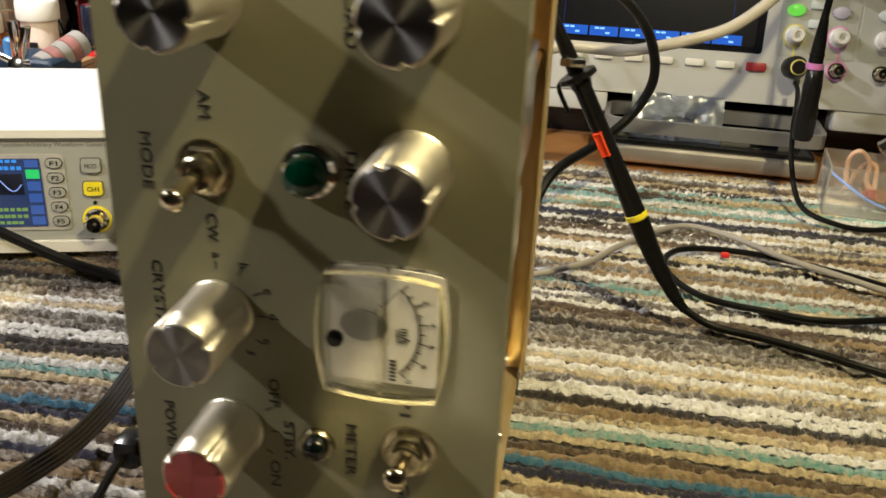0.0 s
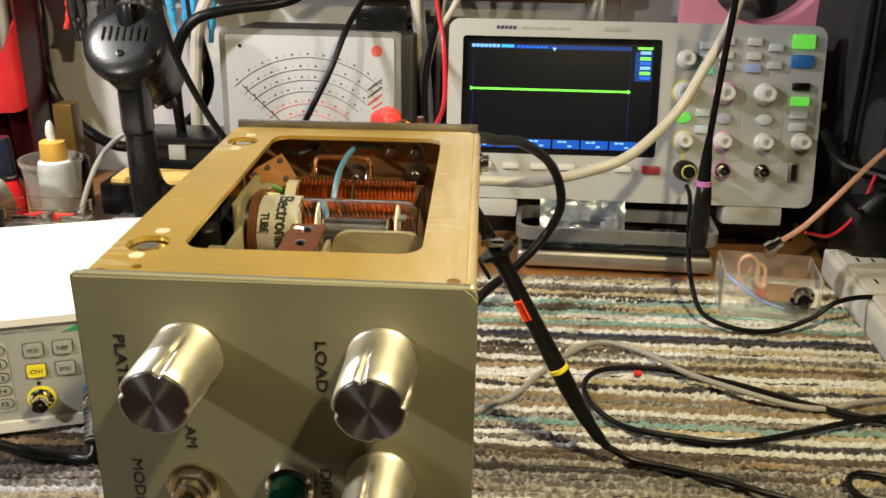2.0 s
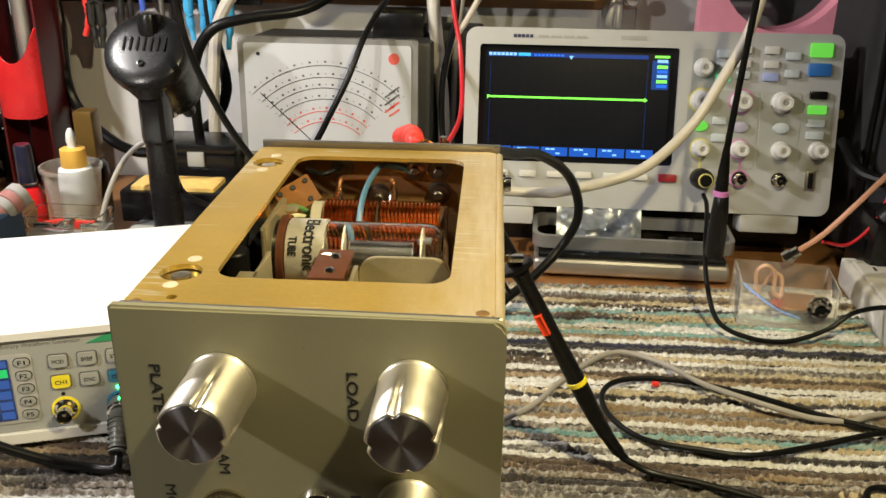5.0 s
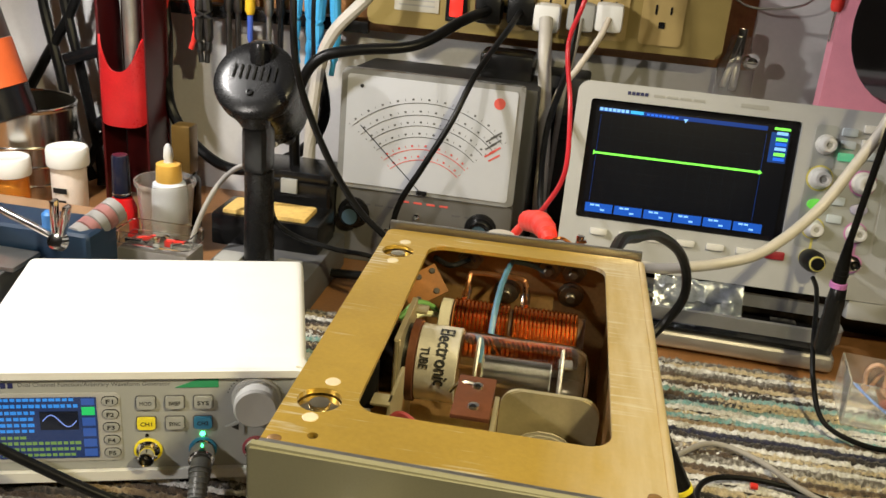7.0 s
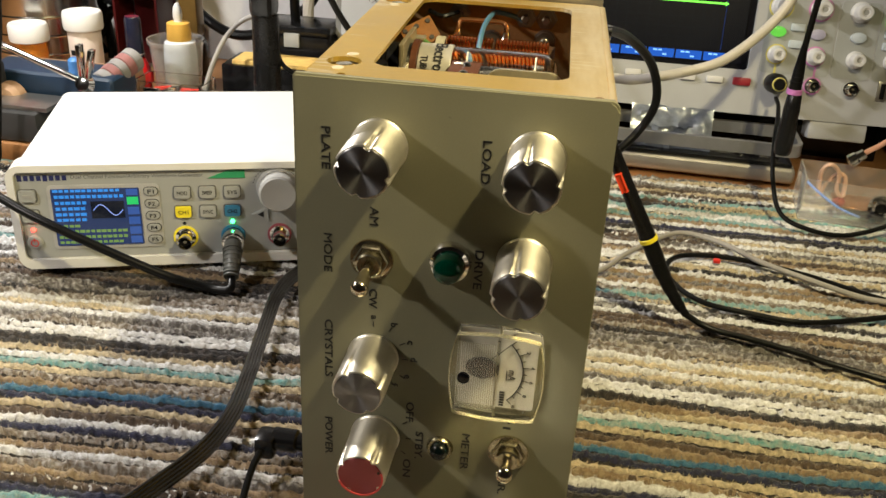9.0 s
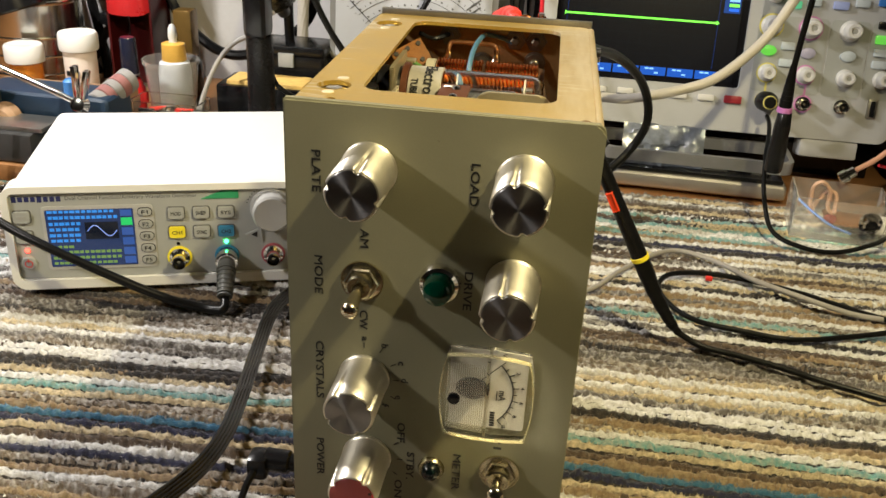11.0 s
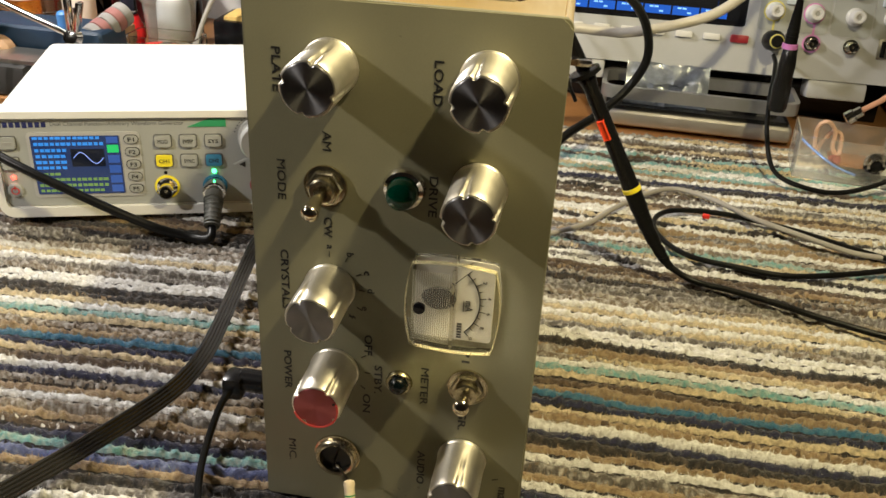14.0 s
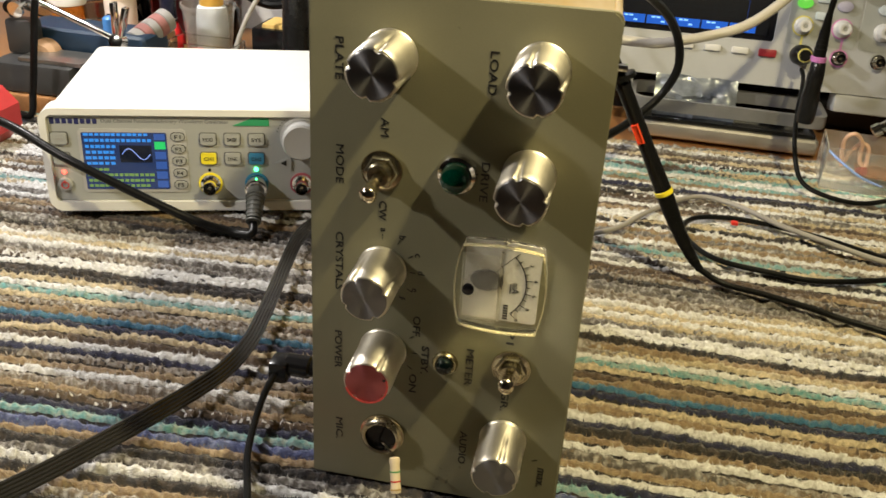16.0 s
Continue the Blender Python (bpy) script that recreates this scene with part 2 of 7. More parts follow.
def box(c, s, bevel=0.0, bm=None, m=None, segs=2):
    bm = bm or bmesh.new()
    r = bmesh.ops.create_cube(bm, size=1)
    vs = r["verts"]
    for v in vs:
        v.co = Vector((c[0] + v.co.x * s[0], c[1] + v.co.y * s[1], c[2] + v.co.z * s[2]))
    if m is not None:
        for v in vs:
            v.co = m @ v.co
    if bevel:
        es = list({e for v in vs for e in v.link_edges})
        bmesh.ops.bevel(bm, geom=es, offset=bevel, segments=segs, affect="EDGES", profile=0.6)
    return bm


def lathe(profile, segs=32, bm=None, m=None, cap=True):
    """A turned solid about local Z from (radius, height) pairs."""
    bm = bm or bmesh.new()
    m = m or Matrix()
    rings = []
    for r, z in profile:
        if r < 1e-6:
            rings.append([bm.verts.new(m @ Vector((0, 0, z)))])
        else:
            rings.append([bm.verts.new(m @ Vector((r * math.cos(2 * math.pi * i / segs), r * math.sin(2 * math.pi * i / segs), z))) for i in range(segs)])
    for a, b in zip(rings, rings[1:]):
        for i in range(segs):
            j = (i + 1) % segs
            if len(a) == 1 and len(b) == 1:
                continue
            if len(a) == 1:
                bm.faces.new((a[0], b[i], b[j]))
            elif len(b) == 1:
                bm.faces.new((a[i], a[j], b[0]))
            else:
                bm.faces.new((a[i], a[j], b[j], b[i]))
    if cap:
        for ring in (rings[0], rings[-1]):
            if len(ring) > 1:
                bm.faces.new(ring)
    return bm


def spline(points, steps=10):
    """A smooth line through the points."""
    p = [Vector(q) for q in points]
    p = [p[0] * 2 - p[1], *p, p[-1] * 2 - p[-2]]
    out = []
    for a, b, c, d in zip(p, p[1:], p[2:], p[3:]):
        for k in range(steps):
            t = k / steps
            out.append(0.5 * (2 * b + (c - a) * t + (2 * a - 5 * b + 4 * c - d) * t * t + (3 * b - a - 3 * c + d) * t ** 3))
    return [*out, p[-2]]


def tube(points, r, segs=10, steps=10, bm=None, smooth=True, flat=1.0, radii=None):
    """A round cable along the points; flat squeezes it into a ribbon."""
    bm = bm or bmesh.new()
    line = spline(points, steps) if smooth else [Vector(q) for q in points]
    n = len(line)
    up, rings = Vector((0, 0, 1)), []
    for i, p in enumerate(line):
        d = (line[min(i + 1, n - 1)] - line[max(i - 1, 0)]).normalized()
        side = d.cross(up)
        if side.length < 0.05:
            side = d.cross(Vector((0, 1, 0)))
        side.normalize()
        top = side.cross(d)
        rr = r if radii is None else radii[min(len(radii) - 1, int(i / n * len(radii)))]
        rings.append([bm.verts.new(p + rr * (side * math.cos(a) + top * math.sin(a) * flat)) for a in (2 * math.pi * k / segs for k in range(segs))])
    for a, b in zip(rings, rings[1:]):
        for k in range(segs):
            bm.faces.new((a[k], a[(k + 1) % segs], b[(k + 1) % segs], b[k]))
    bm.faces.new(rings[0])
    bm.faces.new(rings[-1])
    return bm


def prism(outline, y0, y1, bevel=0.0, bm=None):
    """An outline of (x, z) made solid between y0 and y1."""
    bm = bm or bmesh.new()
    a = [bm.verts.new((x, y0, z)) for x, z in outline]
    b = [bm.verts.new((x, y1, z)) for x, z in outline]
    f0, f1 = bm.faces.new(a), bm.faces.new(b)
    n = len(a)
    for i in range(n):
        bm.faces.new((a[i], a[(i + 1) % n], b[(i + 1) % n], b[i]))
    if bevel:
        bmesh.ops.bevel(bm, geom=list(f0.edges), offset=bevel, segments=2, affect="EDGES")
    return bm


def rounded(x0, x1, z0, z1, r, n=6):
    """A rectangle with round corners, as (x, z) pairs."""
    out = []
    for cx, cz, a0 in ((x1 - r, z1 - r, 0), (x0 + r, z1 - r, 90), (x0 + r, z0 + r, 180), (x1 - r, z0 + r, 270)):
        for k in range(n + 1):
            a = radians(a0 + 90 * k / n)
            out.append((cx + r * math.cos(a), cz + r * math.sin(a)))
    return out


def circle(cx, cz, r, n=20):
    return [(cx + r * math.cos(2 * math.pi * k / n), cz + r * math.sin(2 * math.pi * k / n)) for k in range(n)]


def pierced(outline, holes, y0, y1):
    """A plate with holes through it, in the (x, z) plane between y0 and y1."""
    bm = bmesh.new()
    edges = []
    for loop in (outline, *holes):
        vs = [bm.verts.new((x, y0, z)) for x, z in loop]
        edges += [bm.edges.new((vs[i], vs[(i + 1) % len(vs)])) for i in range(len(vs))]
    bmesh.ops.triangle_fill(bm, use_beauty=True, edges=edges)
    r = bmesh.ops.extrude_face_region(bm, geom=bm.faces[:])
    for v in r["geom"]:
        if isinstance(v, bmesh.types.BMVert):
            v.co.y = y1
    return bm


def writing(name, body, m, length, height, material, parent, label=""):
    """Raised lettering: local X along the line, fitted to a length and a height; centred."""
    cu = bpy.data.curves.new(name, "FONT")
    cu.body, cu.align_x, cu.align_y, cu.extrude, cu.resolution_u, cu.offset = body, "CENTER", "CENTER", 0.004, 3, 0.0 if "M" in body or "m" in body else 0.012
    tmp = new("lettering", cu)
    bpy.context.view_layer.update()
    me = bpy.data.meshes.new_from_object(tmp.evaluated_get(bpy.context.evaluated_depsgraph_get()))
    bpy.data.objects.remove(tmp)
    xs = [v.co.x for v in me.vertices]
    ys = [v.co.y for v in me.vertices]
    w, h = max(xs) - min(xs), max(ys) - min(ys)
    cx, cy = (max(xs) + min(xs)) / 2, (max(ys) + min(ys)) / 2
    for v in me.vertices:
        v.co = Vector(((v.co.x - cx) * length / w, (v.co.y - cy) * height / h, v.co.z * 0.02 + 0.00006))
    me.materials.clear()
    me.materials.append(material)
    ob = new(name, me)
    ob.parent = parent
    ob.matrix_basis = m
    return tagged(ob, label)


def frame_of(x, y, z, o):
    """A matrix from three axes and an origin."""
    return Matrix(((x[0], y[0], z[0], o[0]), (x[1], y[1], z[1], o[1]), (x[2], y[2], z[2], o[2]), (0, 0, 0, 1)))


def facing(x, y, z):
    """Local Z points out of an upright front (towards -y), local Y up."""
    return frame_of((1, 0, 0), (0, 0, 1), (0, -1, 0), (x, y, z))


def sideways(x, y, z):
    """Like facing, for lettering turned a quarter clockwise."""
    return frame_of((0, 0, -1), (1, 0, 0), (0, -1, 0), (x, y, z))


def structure(ob, label, category):
    return tagged(ob, label, category, kind="structure")


# ---- the room and the desk ----
DESK_Z = -0.007
structure(part("desk_top", box((0.0, 0.29, DESK_Z - 0.015), (2.2, 0.96, 0.03), 0.002), WOOD), "orange-brown varnished wooden workbench top under the mat", "workbench")
structure(part("wall_north", box((0.0, 0.80, 0.4), (3.2, 0.06, 2.4), 0), WALL), "white painted board wall behind the bench", "wall")
structure(part("wall_west", box((-1.63, -0.7, 0.4), (0.06, 3.06, 2.4), 0), ROOM), "plain plaster side wall of the room", "wall")
structure(part("wall_east", box((1.63, -0.7, 0.4), (0.06, 3.06, 2.4), 0), ROOM), "plain plaster side wall of the room", "wall")
structure(part("wall_south", box((0.0, -2.2, 0.4), (3.2, 0.06, 2.4), 0), ROOM), "plain plaster wall behind the bench user", "wall")
structure(part("floor", box((0.0, -0.7, -0.83), (3.4, 3.2, 0.06), 0), WOOD), "plain brown floor of the room", "floor")
structure(part("ceiling", box((0.0, -0.7, 1.63), (3.4, 3.2, 0.06), 0), ROOM), "plain plaster ceiling", "ceiling")


def yarn(name, color, other, share):
    """Chenille: two shades blended in short dashes along the row, with a fuzzy relief."""
    m = mat("yarn_" + name, color, 0.95, 0, 0.45, 420, 1.0, 1700)
    n, l = m.node_tree.nodes, m.node_tree.links
    n["Bump"].inputs["Distance"].default_value = 0.0011
    b = n["Principled BSDF"]
    tc, mp, nz, rp, mx = n.new("ShaderNodeTexCoord"), n.new("ShaderNodeMapping"), n.new("ShaderNodeTexNoise"), n.new("ShaderNodeValToRGB"), n.new("ShaderNodeMix")
    mp.inputs["Scale"].default_value = (330, 420, 60)
    nz.inputs["Scale"].default_value, nz.inputs["Detail"].default_value = 1.0, 4
    rp.color_ramp.elements[0].position, rp.color_ramp.elements[1].position = 0.60 - share, 0.90 - share * 0.8
    mx.data_type = "RGBA"
    old = b.inputs["Base Color"].links[0].from_socket
    l.new(tc.outputs["Object"], mp.inputs["Vector"])
    l.new(mp.outputs[0], nz.inputs["Vector"])
    l.new(nz.outputs["Fac"], rp.inputs[0])
    l.new(rp.outputs[0], mx.inputs[0])
    l.new(old, mx.inputs[6])
    mx.inputs[7].default_value = (*other, 1)
    l.new(mx.outputs[2], b.inputs["Base Color"])
    b.inputs["Sheen Weight"].default_value = 0.25
    return m


def rug():
    """A striped woven mat: rows of twisted yarn, each row in its own colour."""
    rng = np.random.default_rng(11)
    W, K, G, T = (0.66, 0.64, 0.60), (0.012, 0.012, 0.014), (0.10, 0.092, 0.085), (0.18, 0.14, 0.10)
    shades = (("white", (0.86, 0.83, 0.76), T, 0.06), ("cream", (0.56, 0.465, 0.30), T, 0.12), ("grey", (0.12, 0.105, 0.092), W, 0.13), ("dark", (0.016, 0.014, 0.015), (0.10, 0.075, 0.055), 0.15), ("brown", (0.068, 0.044, 0.029), (0.18, 0.125, 0.075), 0.18), ("tan", (0.25, 0.17, 0.095), (0.44, 0.34, 0.20), 0.18), ("teal", (0.14, 0.34, 0.34), (0.42, 0.47, 0.42), 0.22), ("navy", (0.018, 0.020, 0.06), K, 0.18), ("blue", (0.025, 0.12, 0.22), (0.10, 0.22, 0.28), 0.16), ("taupe", T, W, 0.16), ("indigo", (0.07, 0.09, 0.22), (0.20, 0.24, 0.40), 0.16))
    mats = [yarn(*x) for x in shades]
    key = {x[0]: i for i, x in enumerate(shades)}
    pitch, y0, y1, x0, x1, dx = 0.0062, -0.1704, 0.505, -0.50, 0.48, 0.0016
    rows, cols, k = int((y1 - y0) / pitch), int((x1 - x0) / dx), 7
    forced = {0.447: "teal", 0.430: "teal", 0.408: "teal", 0.392: "navy", 0.384: "dark", 0.335: "white", 0.355: "white", 0.42: "white", 0.46: "white"}
    # the rows beside the transmitter, from its foot towards the generator, some darkened for its shadow
    order = "dark white grey dark tan indigo teal navy white tan taupe white tan dark navy white brown cream navy blue tan brown cream teal white cream tan dark white white taupe grey white cream white taupe taupe grey grey brown dark tan brown white dark white cream teal taupe white tan grey tan taupe dark white"
    for q, word in enumerate(order.split()):
        forced[-0.0185 + q * pitch] = word
    seq, last = [], ""
    while len(seq) < rows:
        c = str(rng.choice(["white", "cream", "grey", "dark", "brown", "tan", "taupe"], p=[0.23, 0.11, 0.10, 0.19, 0.15, 0.13, 0.09]))
        if c != last:
            seq.append(c)
            last = c
    base = []
    for i in range(rows):
        y = y0 + (i + 0.5) * pitch
        near = [n for v, n in forced.items() if abs(v - y) < pitch * 0.5]
        base.append(key[near[0] if near else seq[i]])
    xs = x0 + np.arange(cols) * dx
    bend = np.where(xs < 0, 0.075 * xs, 0.012 * xs)
    co = np.zeros((rows, cols, k, 3))

    def drift(width, amount):
        """Smooth random wander along a row."""
        w = np.convolve(rng.standard_normal(cols + 4 * width), np.hanning(2 * width + 1), "same")[2 * width:2 * width + cols]
        return amount * w / w.std()

    shared = drift(24, 0.00045)
    for i in range(rows):
        yc = y0 + (i + 0.5) * pitch
        # neighbouring rows lean together, each with its own tufts
        shared = 0.75 * shared + 0.66 * drift(24, 0.00045)
        wave = shared + drift(7, 0.00016)
        wide = 1.0 + drift(6, 0.06)
        lump = 1.0 + drift(2, 0.10) + drift(16, 0.08)
        for j in range(k):
            u = j / (k - 1) * 2 - 1
            twist = 0.5 + 0.5 * np.sin(2 * np.pi * xs / 0.0056 + 1.6 * u + i * 1.7 + drift(10, 0.7))
            co[i, :, j, 0] = xs + 0.0004 * rng.standard_normal(cols)
            co[i, :, j, 1] = yc + bend + wave + u * pitch * 0.54 * wide + 0.00010 * rng.standard_normal(cols)
            co[i, :, j, 2] = -0.0068 + (1 - abs(u) ** 2.4) * (0.0050 + 0.0012 * twist) * lump + 0.00020 * rng.standard_normal(cols)
    idx = np.arange(rows * cols * k).reshape(rows, cols, k)
    a, b, c, d = idx[:, :-1, :-1], idx[:, 1:, :-1], idx[:, 1:, 1:], idx[:, :-1, 1:]
    faces = np.stack([a, b, c, d], -1).reshape(-1, 4)
    vivid = [key[q] for q in ("teal", "blue", "indigo", "navy")]
    slot = np.zeros((rows, cols - 1, k - 1), dtype=np.int32)
    for i in range(rows):
        cur = np.full(cols - 1, base[i])
        pos = 0
        while pos < cols - 1:
            run = int(rng.integers(60, 300))
            if rng.random() < 0.33 and base[i] not in vivid:
                # runs on the right lean cream, painting in the yellow lamp's tint
                side = ["grey", "taupe", "brown", "dark", "white"] if xs[pos] < -0.02 else ["taupe", "tan", "cream", "cream", "cream"]
                # the second colour fades in and out through the twist
                edge = np.minimum(np.arange(cols - 1) - pos, pos + run - np.arange(cols - 1)) / 22.0
                cur = np.where(rng.random(cols - 1) < np.clip(edge, 0, 1) * 0.9, key[rng.choice(side)], cur)
            pos += run
        for j in range(k - 1):
            slot[i, :, j] = np.roll(cur, j * 2 + int(rng.integers(0, 3)))
        # the crease at the foot of some rows is coloured dark for shade
        if rng.random() < 0.5:
            slot[i, :, 0] = key["dark"]
    # loose fibre tips standing out of the rows
    nf = 520000
    fi, fc = rng.integers(20, rows, nf), rng.integers(60, cols - 60, nf)
    fj = rng.integers(0, k, nf)
    root = co[fi, fc, fj]
    ang, tilt, ln = rng.random(nf) * 2 * np.pi, 0.3 + 0.95 * rng.random(nf), 0.0008 + 0.0014 * rng.random(nf) ** 1.5
    out = np.stack([np.cos(ang) * np.sin(tilt), np.sin(ang) * np.sin(tilt), np.cos(tilt)], -1) * ln[:, None]
    side = np.stack([-np.sin(ang), np.cos(ang), np.zeros(nf)], -1) * 0.00017
    low = root - np.array([0, 0, 0.0003])
    blades = np.stack([low - side, low + side, root + out + side * 0.4, root + out - side * 0.4], 1).reshape(-1, 3)
    nb = rows * cols * k
    faces = np.concatenate([faces, nb + np.arange(nf * 4).reshape(-1, 4)])
    slot = np.concatenate([slot.reshape(-1), slot[np.clip(fi + (rng.random(nf) < 0.06), 0, rows - 1), np.clip(fc + rng.integers(-9, 10, nf), 0, cols - 2), np.minimum(fj, k - 2)]])
    co = np.concatenate([co.reshape(-1, 3), blades])
    me = bpy.data.meshes.new("rug")
    me.vertices.add(len(co))
    me.vertices.foreach_set("co", co.reshape(-1))
    me.loops.add(faces.size)
    me.loops.foreach_set("vertex_index", faces.reshape(-1).astype(np.int32))
    me.polygons.add(len(faces))
    me.polygons.foreach_set("loop_start", np.arange(0, faces.size, 4, dtype=np.int32))
    me.polygons.foreach_set("material_index", slot.reshape(-1))
    me.update(calc_edges=True)
    me.validate()
    for x in mats:
        me.materials.append(x)
    me.polygons.foreach_set("use_smooth", np.ones(len(me.polygons), dtype=bool))
    return tagged(new("rug", me), "multicoloured striped chenille mat with teal and blue rows", "rug", kind="stuff")


rug()

# ---- the radio transmitter ----
radio = empty("radio_transmitter", pose(0, 0, 0), "home-built radio transmitter with grey panel and gold chassis", "transmitter")
PW, PH = 0.1055, 0.209
# front panel: rounded at one upper corner
outline = [(PW - 0.0035 + 0.0035 * math.cos(a), PH - 0.0035 + 0.0035 * math.sin(a)) for a in (radians(15 * i) for i in range(7))] + [(0.0008, PH), (0, PH - 0.0008), (0, 0.0008), (0.0008, 0), (PW - 0.001, 0), (PW, 0.001)]
front = part("front_panel", prism(outline, 0.0, 0.0026, 0.0008), PAINT, radio, "grey-beige painted panel with worn edges")
part("sub_panel", prism([(0.002, 0.003), (PW - 0.002, 0.003), (PW - 0.002, PH - 0.0005), (0.002, PH - 0.0005)], 0.0027, 0.0046), DULL, radio, "bare aluminium sub-panel")
DZ = 0.2065


def deck():
    """The gold top plate, cut open, lying flat at DZ."""
    out = rounded(0.0012, 0.1022, 0.0050, 0.1635, 0.003, 3)
    win = rounded(0.0205, 0.0893, 0.0258, 0.1515, 0.007, 6)
    holes = [win, circle(0.0105, 0.0285, 0.0062), circle(0.0095, 0.1405, 0.0062), circle(0.0135, 0.0115, 0.0015, 12)]
    bm = pierced(out, holes, 0.0, 0.0016)
    for v in bm.verts:
        v.co = Vector((v.co.x, v.co.z, DZ - v.co.y))
    return bm


top = part("top_plate", deck(), GOLD, radio, "gold anodised top plate with a large cut-out")
for x, y in ((0.0105, 0.0195), (0.0115, 0.0385), (0.0095, 0.1305), (0.0105, 0.1505)):
    part("rivet_head", lathe([(0.0022, 0), (0.0020, 0.0002), (0, 0.00025)], 16, m=pose(x, y, DZ)), mat("filled_rivet", (0.46, 0.40, 0.29), 0.5), top)
for x, y in ((0.0105, 0.0285), (0.0095, 0.1405)):
    part("recessed_screw", lathe([(0.0058, -0.004), (0.0058, -0.002), (0.003, -0.0019), (0.0028, -0.0008), (0, -0.0006)], 20, m=pose(x, y, DZ)), BRASS, top)
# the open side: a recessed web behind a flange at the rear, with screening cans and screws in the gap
part("side_web", box((0.0945, 0.0835, 0.1030), (0.0014, 0.155, 0.199), 0.0003), GOLD_IN, radio, "gold anodised recessed side web, coloured dark for shade")
part("rear_flange", box((0.1000, 0.1600, 0.1030), (0.0106, 0.0014, 0.199), 0.0003), GOLD, radio, "gold anodised rear flange")
part("flange_lip", box((0.1044, 0.1545, 0.1030), (0.0014, 0.0120, 0.199), 0.0004), GOLD, radio, "gold anodised flange lip")
part("screening_can", box((0.0990, 0.055, 0.1500), (0.0076, 0.070, 0.0340), 0.0012), mat("bright_tin", (0.72, 0.70, 0.62), 0.22, 1.0, 0.1, 80, 0.05), radio, "bright tinned screening can")
part("screening_can", box((0.0985, 0.050, 0.1090), (0.0066, 0.060, 0.0240), 0.0012), BRASS, radio, "brass-coloured screening can")
part("can_bracket", box((0.0990, 0.040, 0.1800), (0.0076, 0.030, 0.0120), 0.0008), TAN_METAL, radio)
part("side_plate", box((0.0020, 0.0835, 0.1030), (0.0014, 0.157, 0.199), 0.0003), GOLD, radio, "gold anodised side plate")
part("folded_edge", box((0.1034, 0.0842, 0.2043), (0.0034, 0.1585, 0.0044), 0.0019, segs=4), GOLD, radio, "rounded folded edge rubbed to bare metal")
part("back_plate", box((0.0530, 0.1640, 0.1045), (0.101, 0.0016, 0.2025), 0.0003), GOLD_IN, radio, "gold anodised back plate, coloured dark for shade")
part("bottom_plate", box((0.0535, 0.083, 0.002), (0.098, 0.156, 0.0014), 0.0002), GOLD, radio)
part("shelf_plate", box((0.0535, 0.083, 0.150), (0.096, 0.154, 0.0014), 0.0002), GOLD_IN, radio, "gold anodised inner shelf, coloured dark for shade")
part("back_rail", box((0.0525, 0.1668, 0.2068), (0.103, 0.0022, 0.0042), 0.0004), DULL, radio)
for z in (0.20, 0.163, 0.125, 0.088, 0.062, 0.03):
    part("side_screw", lathe([(0.0016, -0.009), (0.0016, -0.001), (0.0022, -0.001), (0.0022, 0), (0.002, 0.0008), (0, 0.0010)], 14, m=frame_of((0, 1, 0), (0, 0, 1), (1, 0, 0), (0.1040, 0.012 if z > 0.1 else 0.02, z))), CHROME, radio)
for x0 in (0.0046, 0.0990):
    part("corner_screw", lathe([(0.0019, -0.003), (0.0019, 0.0001), (0.0013, 0.0004), (0, 0.0004)], 14, m=pose(x0, 0.0078, DZ)), GOLD_IN, radio)


def groove(i, share):
    """How deep the knob's four tapered grooves cut at a spoke, at a share of its height."""
    d = abs((i % 24 - 0.5 + 12) % 24 - 12)
    w = 2.3 * (share - 0.12) / 0.88
    return 0.14 * (1 - d / w) if d < w else 0.0


def knob_mesh(r=0.0093, h=0.0240):
    """A knob about local Z: four V-shaped grooves widen from the skirt to the face."""
    bm = bmesh.new()
    segs, rows = 96, [(1.04, 0.0), (1.04, 0.0008), (1.0, 0.0012), (1.0, 0.15 * h), (1.0, 0.3 * h), (1.0, 0.5 * h), (0.998, 0.7 * h), (0.995, 0.85 * h), (0.99, h - 0.0009), (0.94, h - 0.0001), (0.90, h)]
    rings = []
    for k, z in rows:
        rings.append([bm.verts.new((r * k * (1 - groove(i, z / h)) * math.cos(2 * math.pi * i / segs), r * k * (1 - groove(i, z / h)) * math.sin(2 * math.pi * i / segs), z)) for i in range(segs)])
    for a, b in zip(rings, rings[1:]):
        for i in range(segs):
            bm.faces.new((a[i], a[(i + 1) % segs], b[(i + 1) % segs], b[i]))
    bm.faces.new(rings[0])
    bm.faces.new(rings[-1])
    return bm


def face_mesh(r=0.0083, z=0.0241):
    """The shallow turned recess in the knob's end, notched where the grooves meet it."""
    bm = bmesh.new()
    segs = 96
    rings = []
    for k, zz, cut in ((1.0, z + 0.0001, 1.0), (0.97, z + 0.00025, 1.0), (0.80, z + 0.00024, 0.0), (0.5, z + 0.00022, 0.0), (0.06, z + 0.0002, 0.0)):
        rings.append([bm.verts.new((r * k * (1 - cut * groove(i, 1.0)) * math.cos(2 * math.pi * i / segs), r * k * (1 - cut * groove(i, 1.0)) * math.sin(2 * math.pi * i / segs), zz)) for i in range(segs)])
    for a, b in zip(rings, rings[1:]):
        for i in range(segs):
            bm.faces.new((a[i], a[(i + 1) % segs], b[(i + 1) % segs], b[i]))
    bm.faces.new(rings[-1])
    return bm


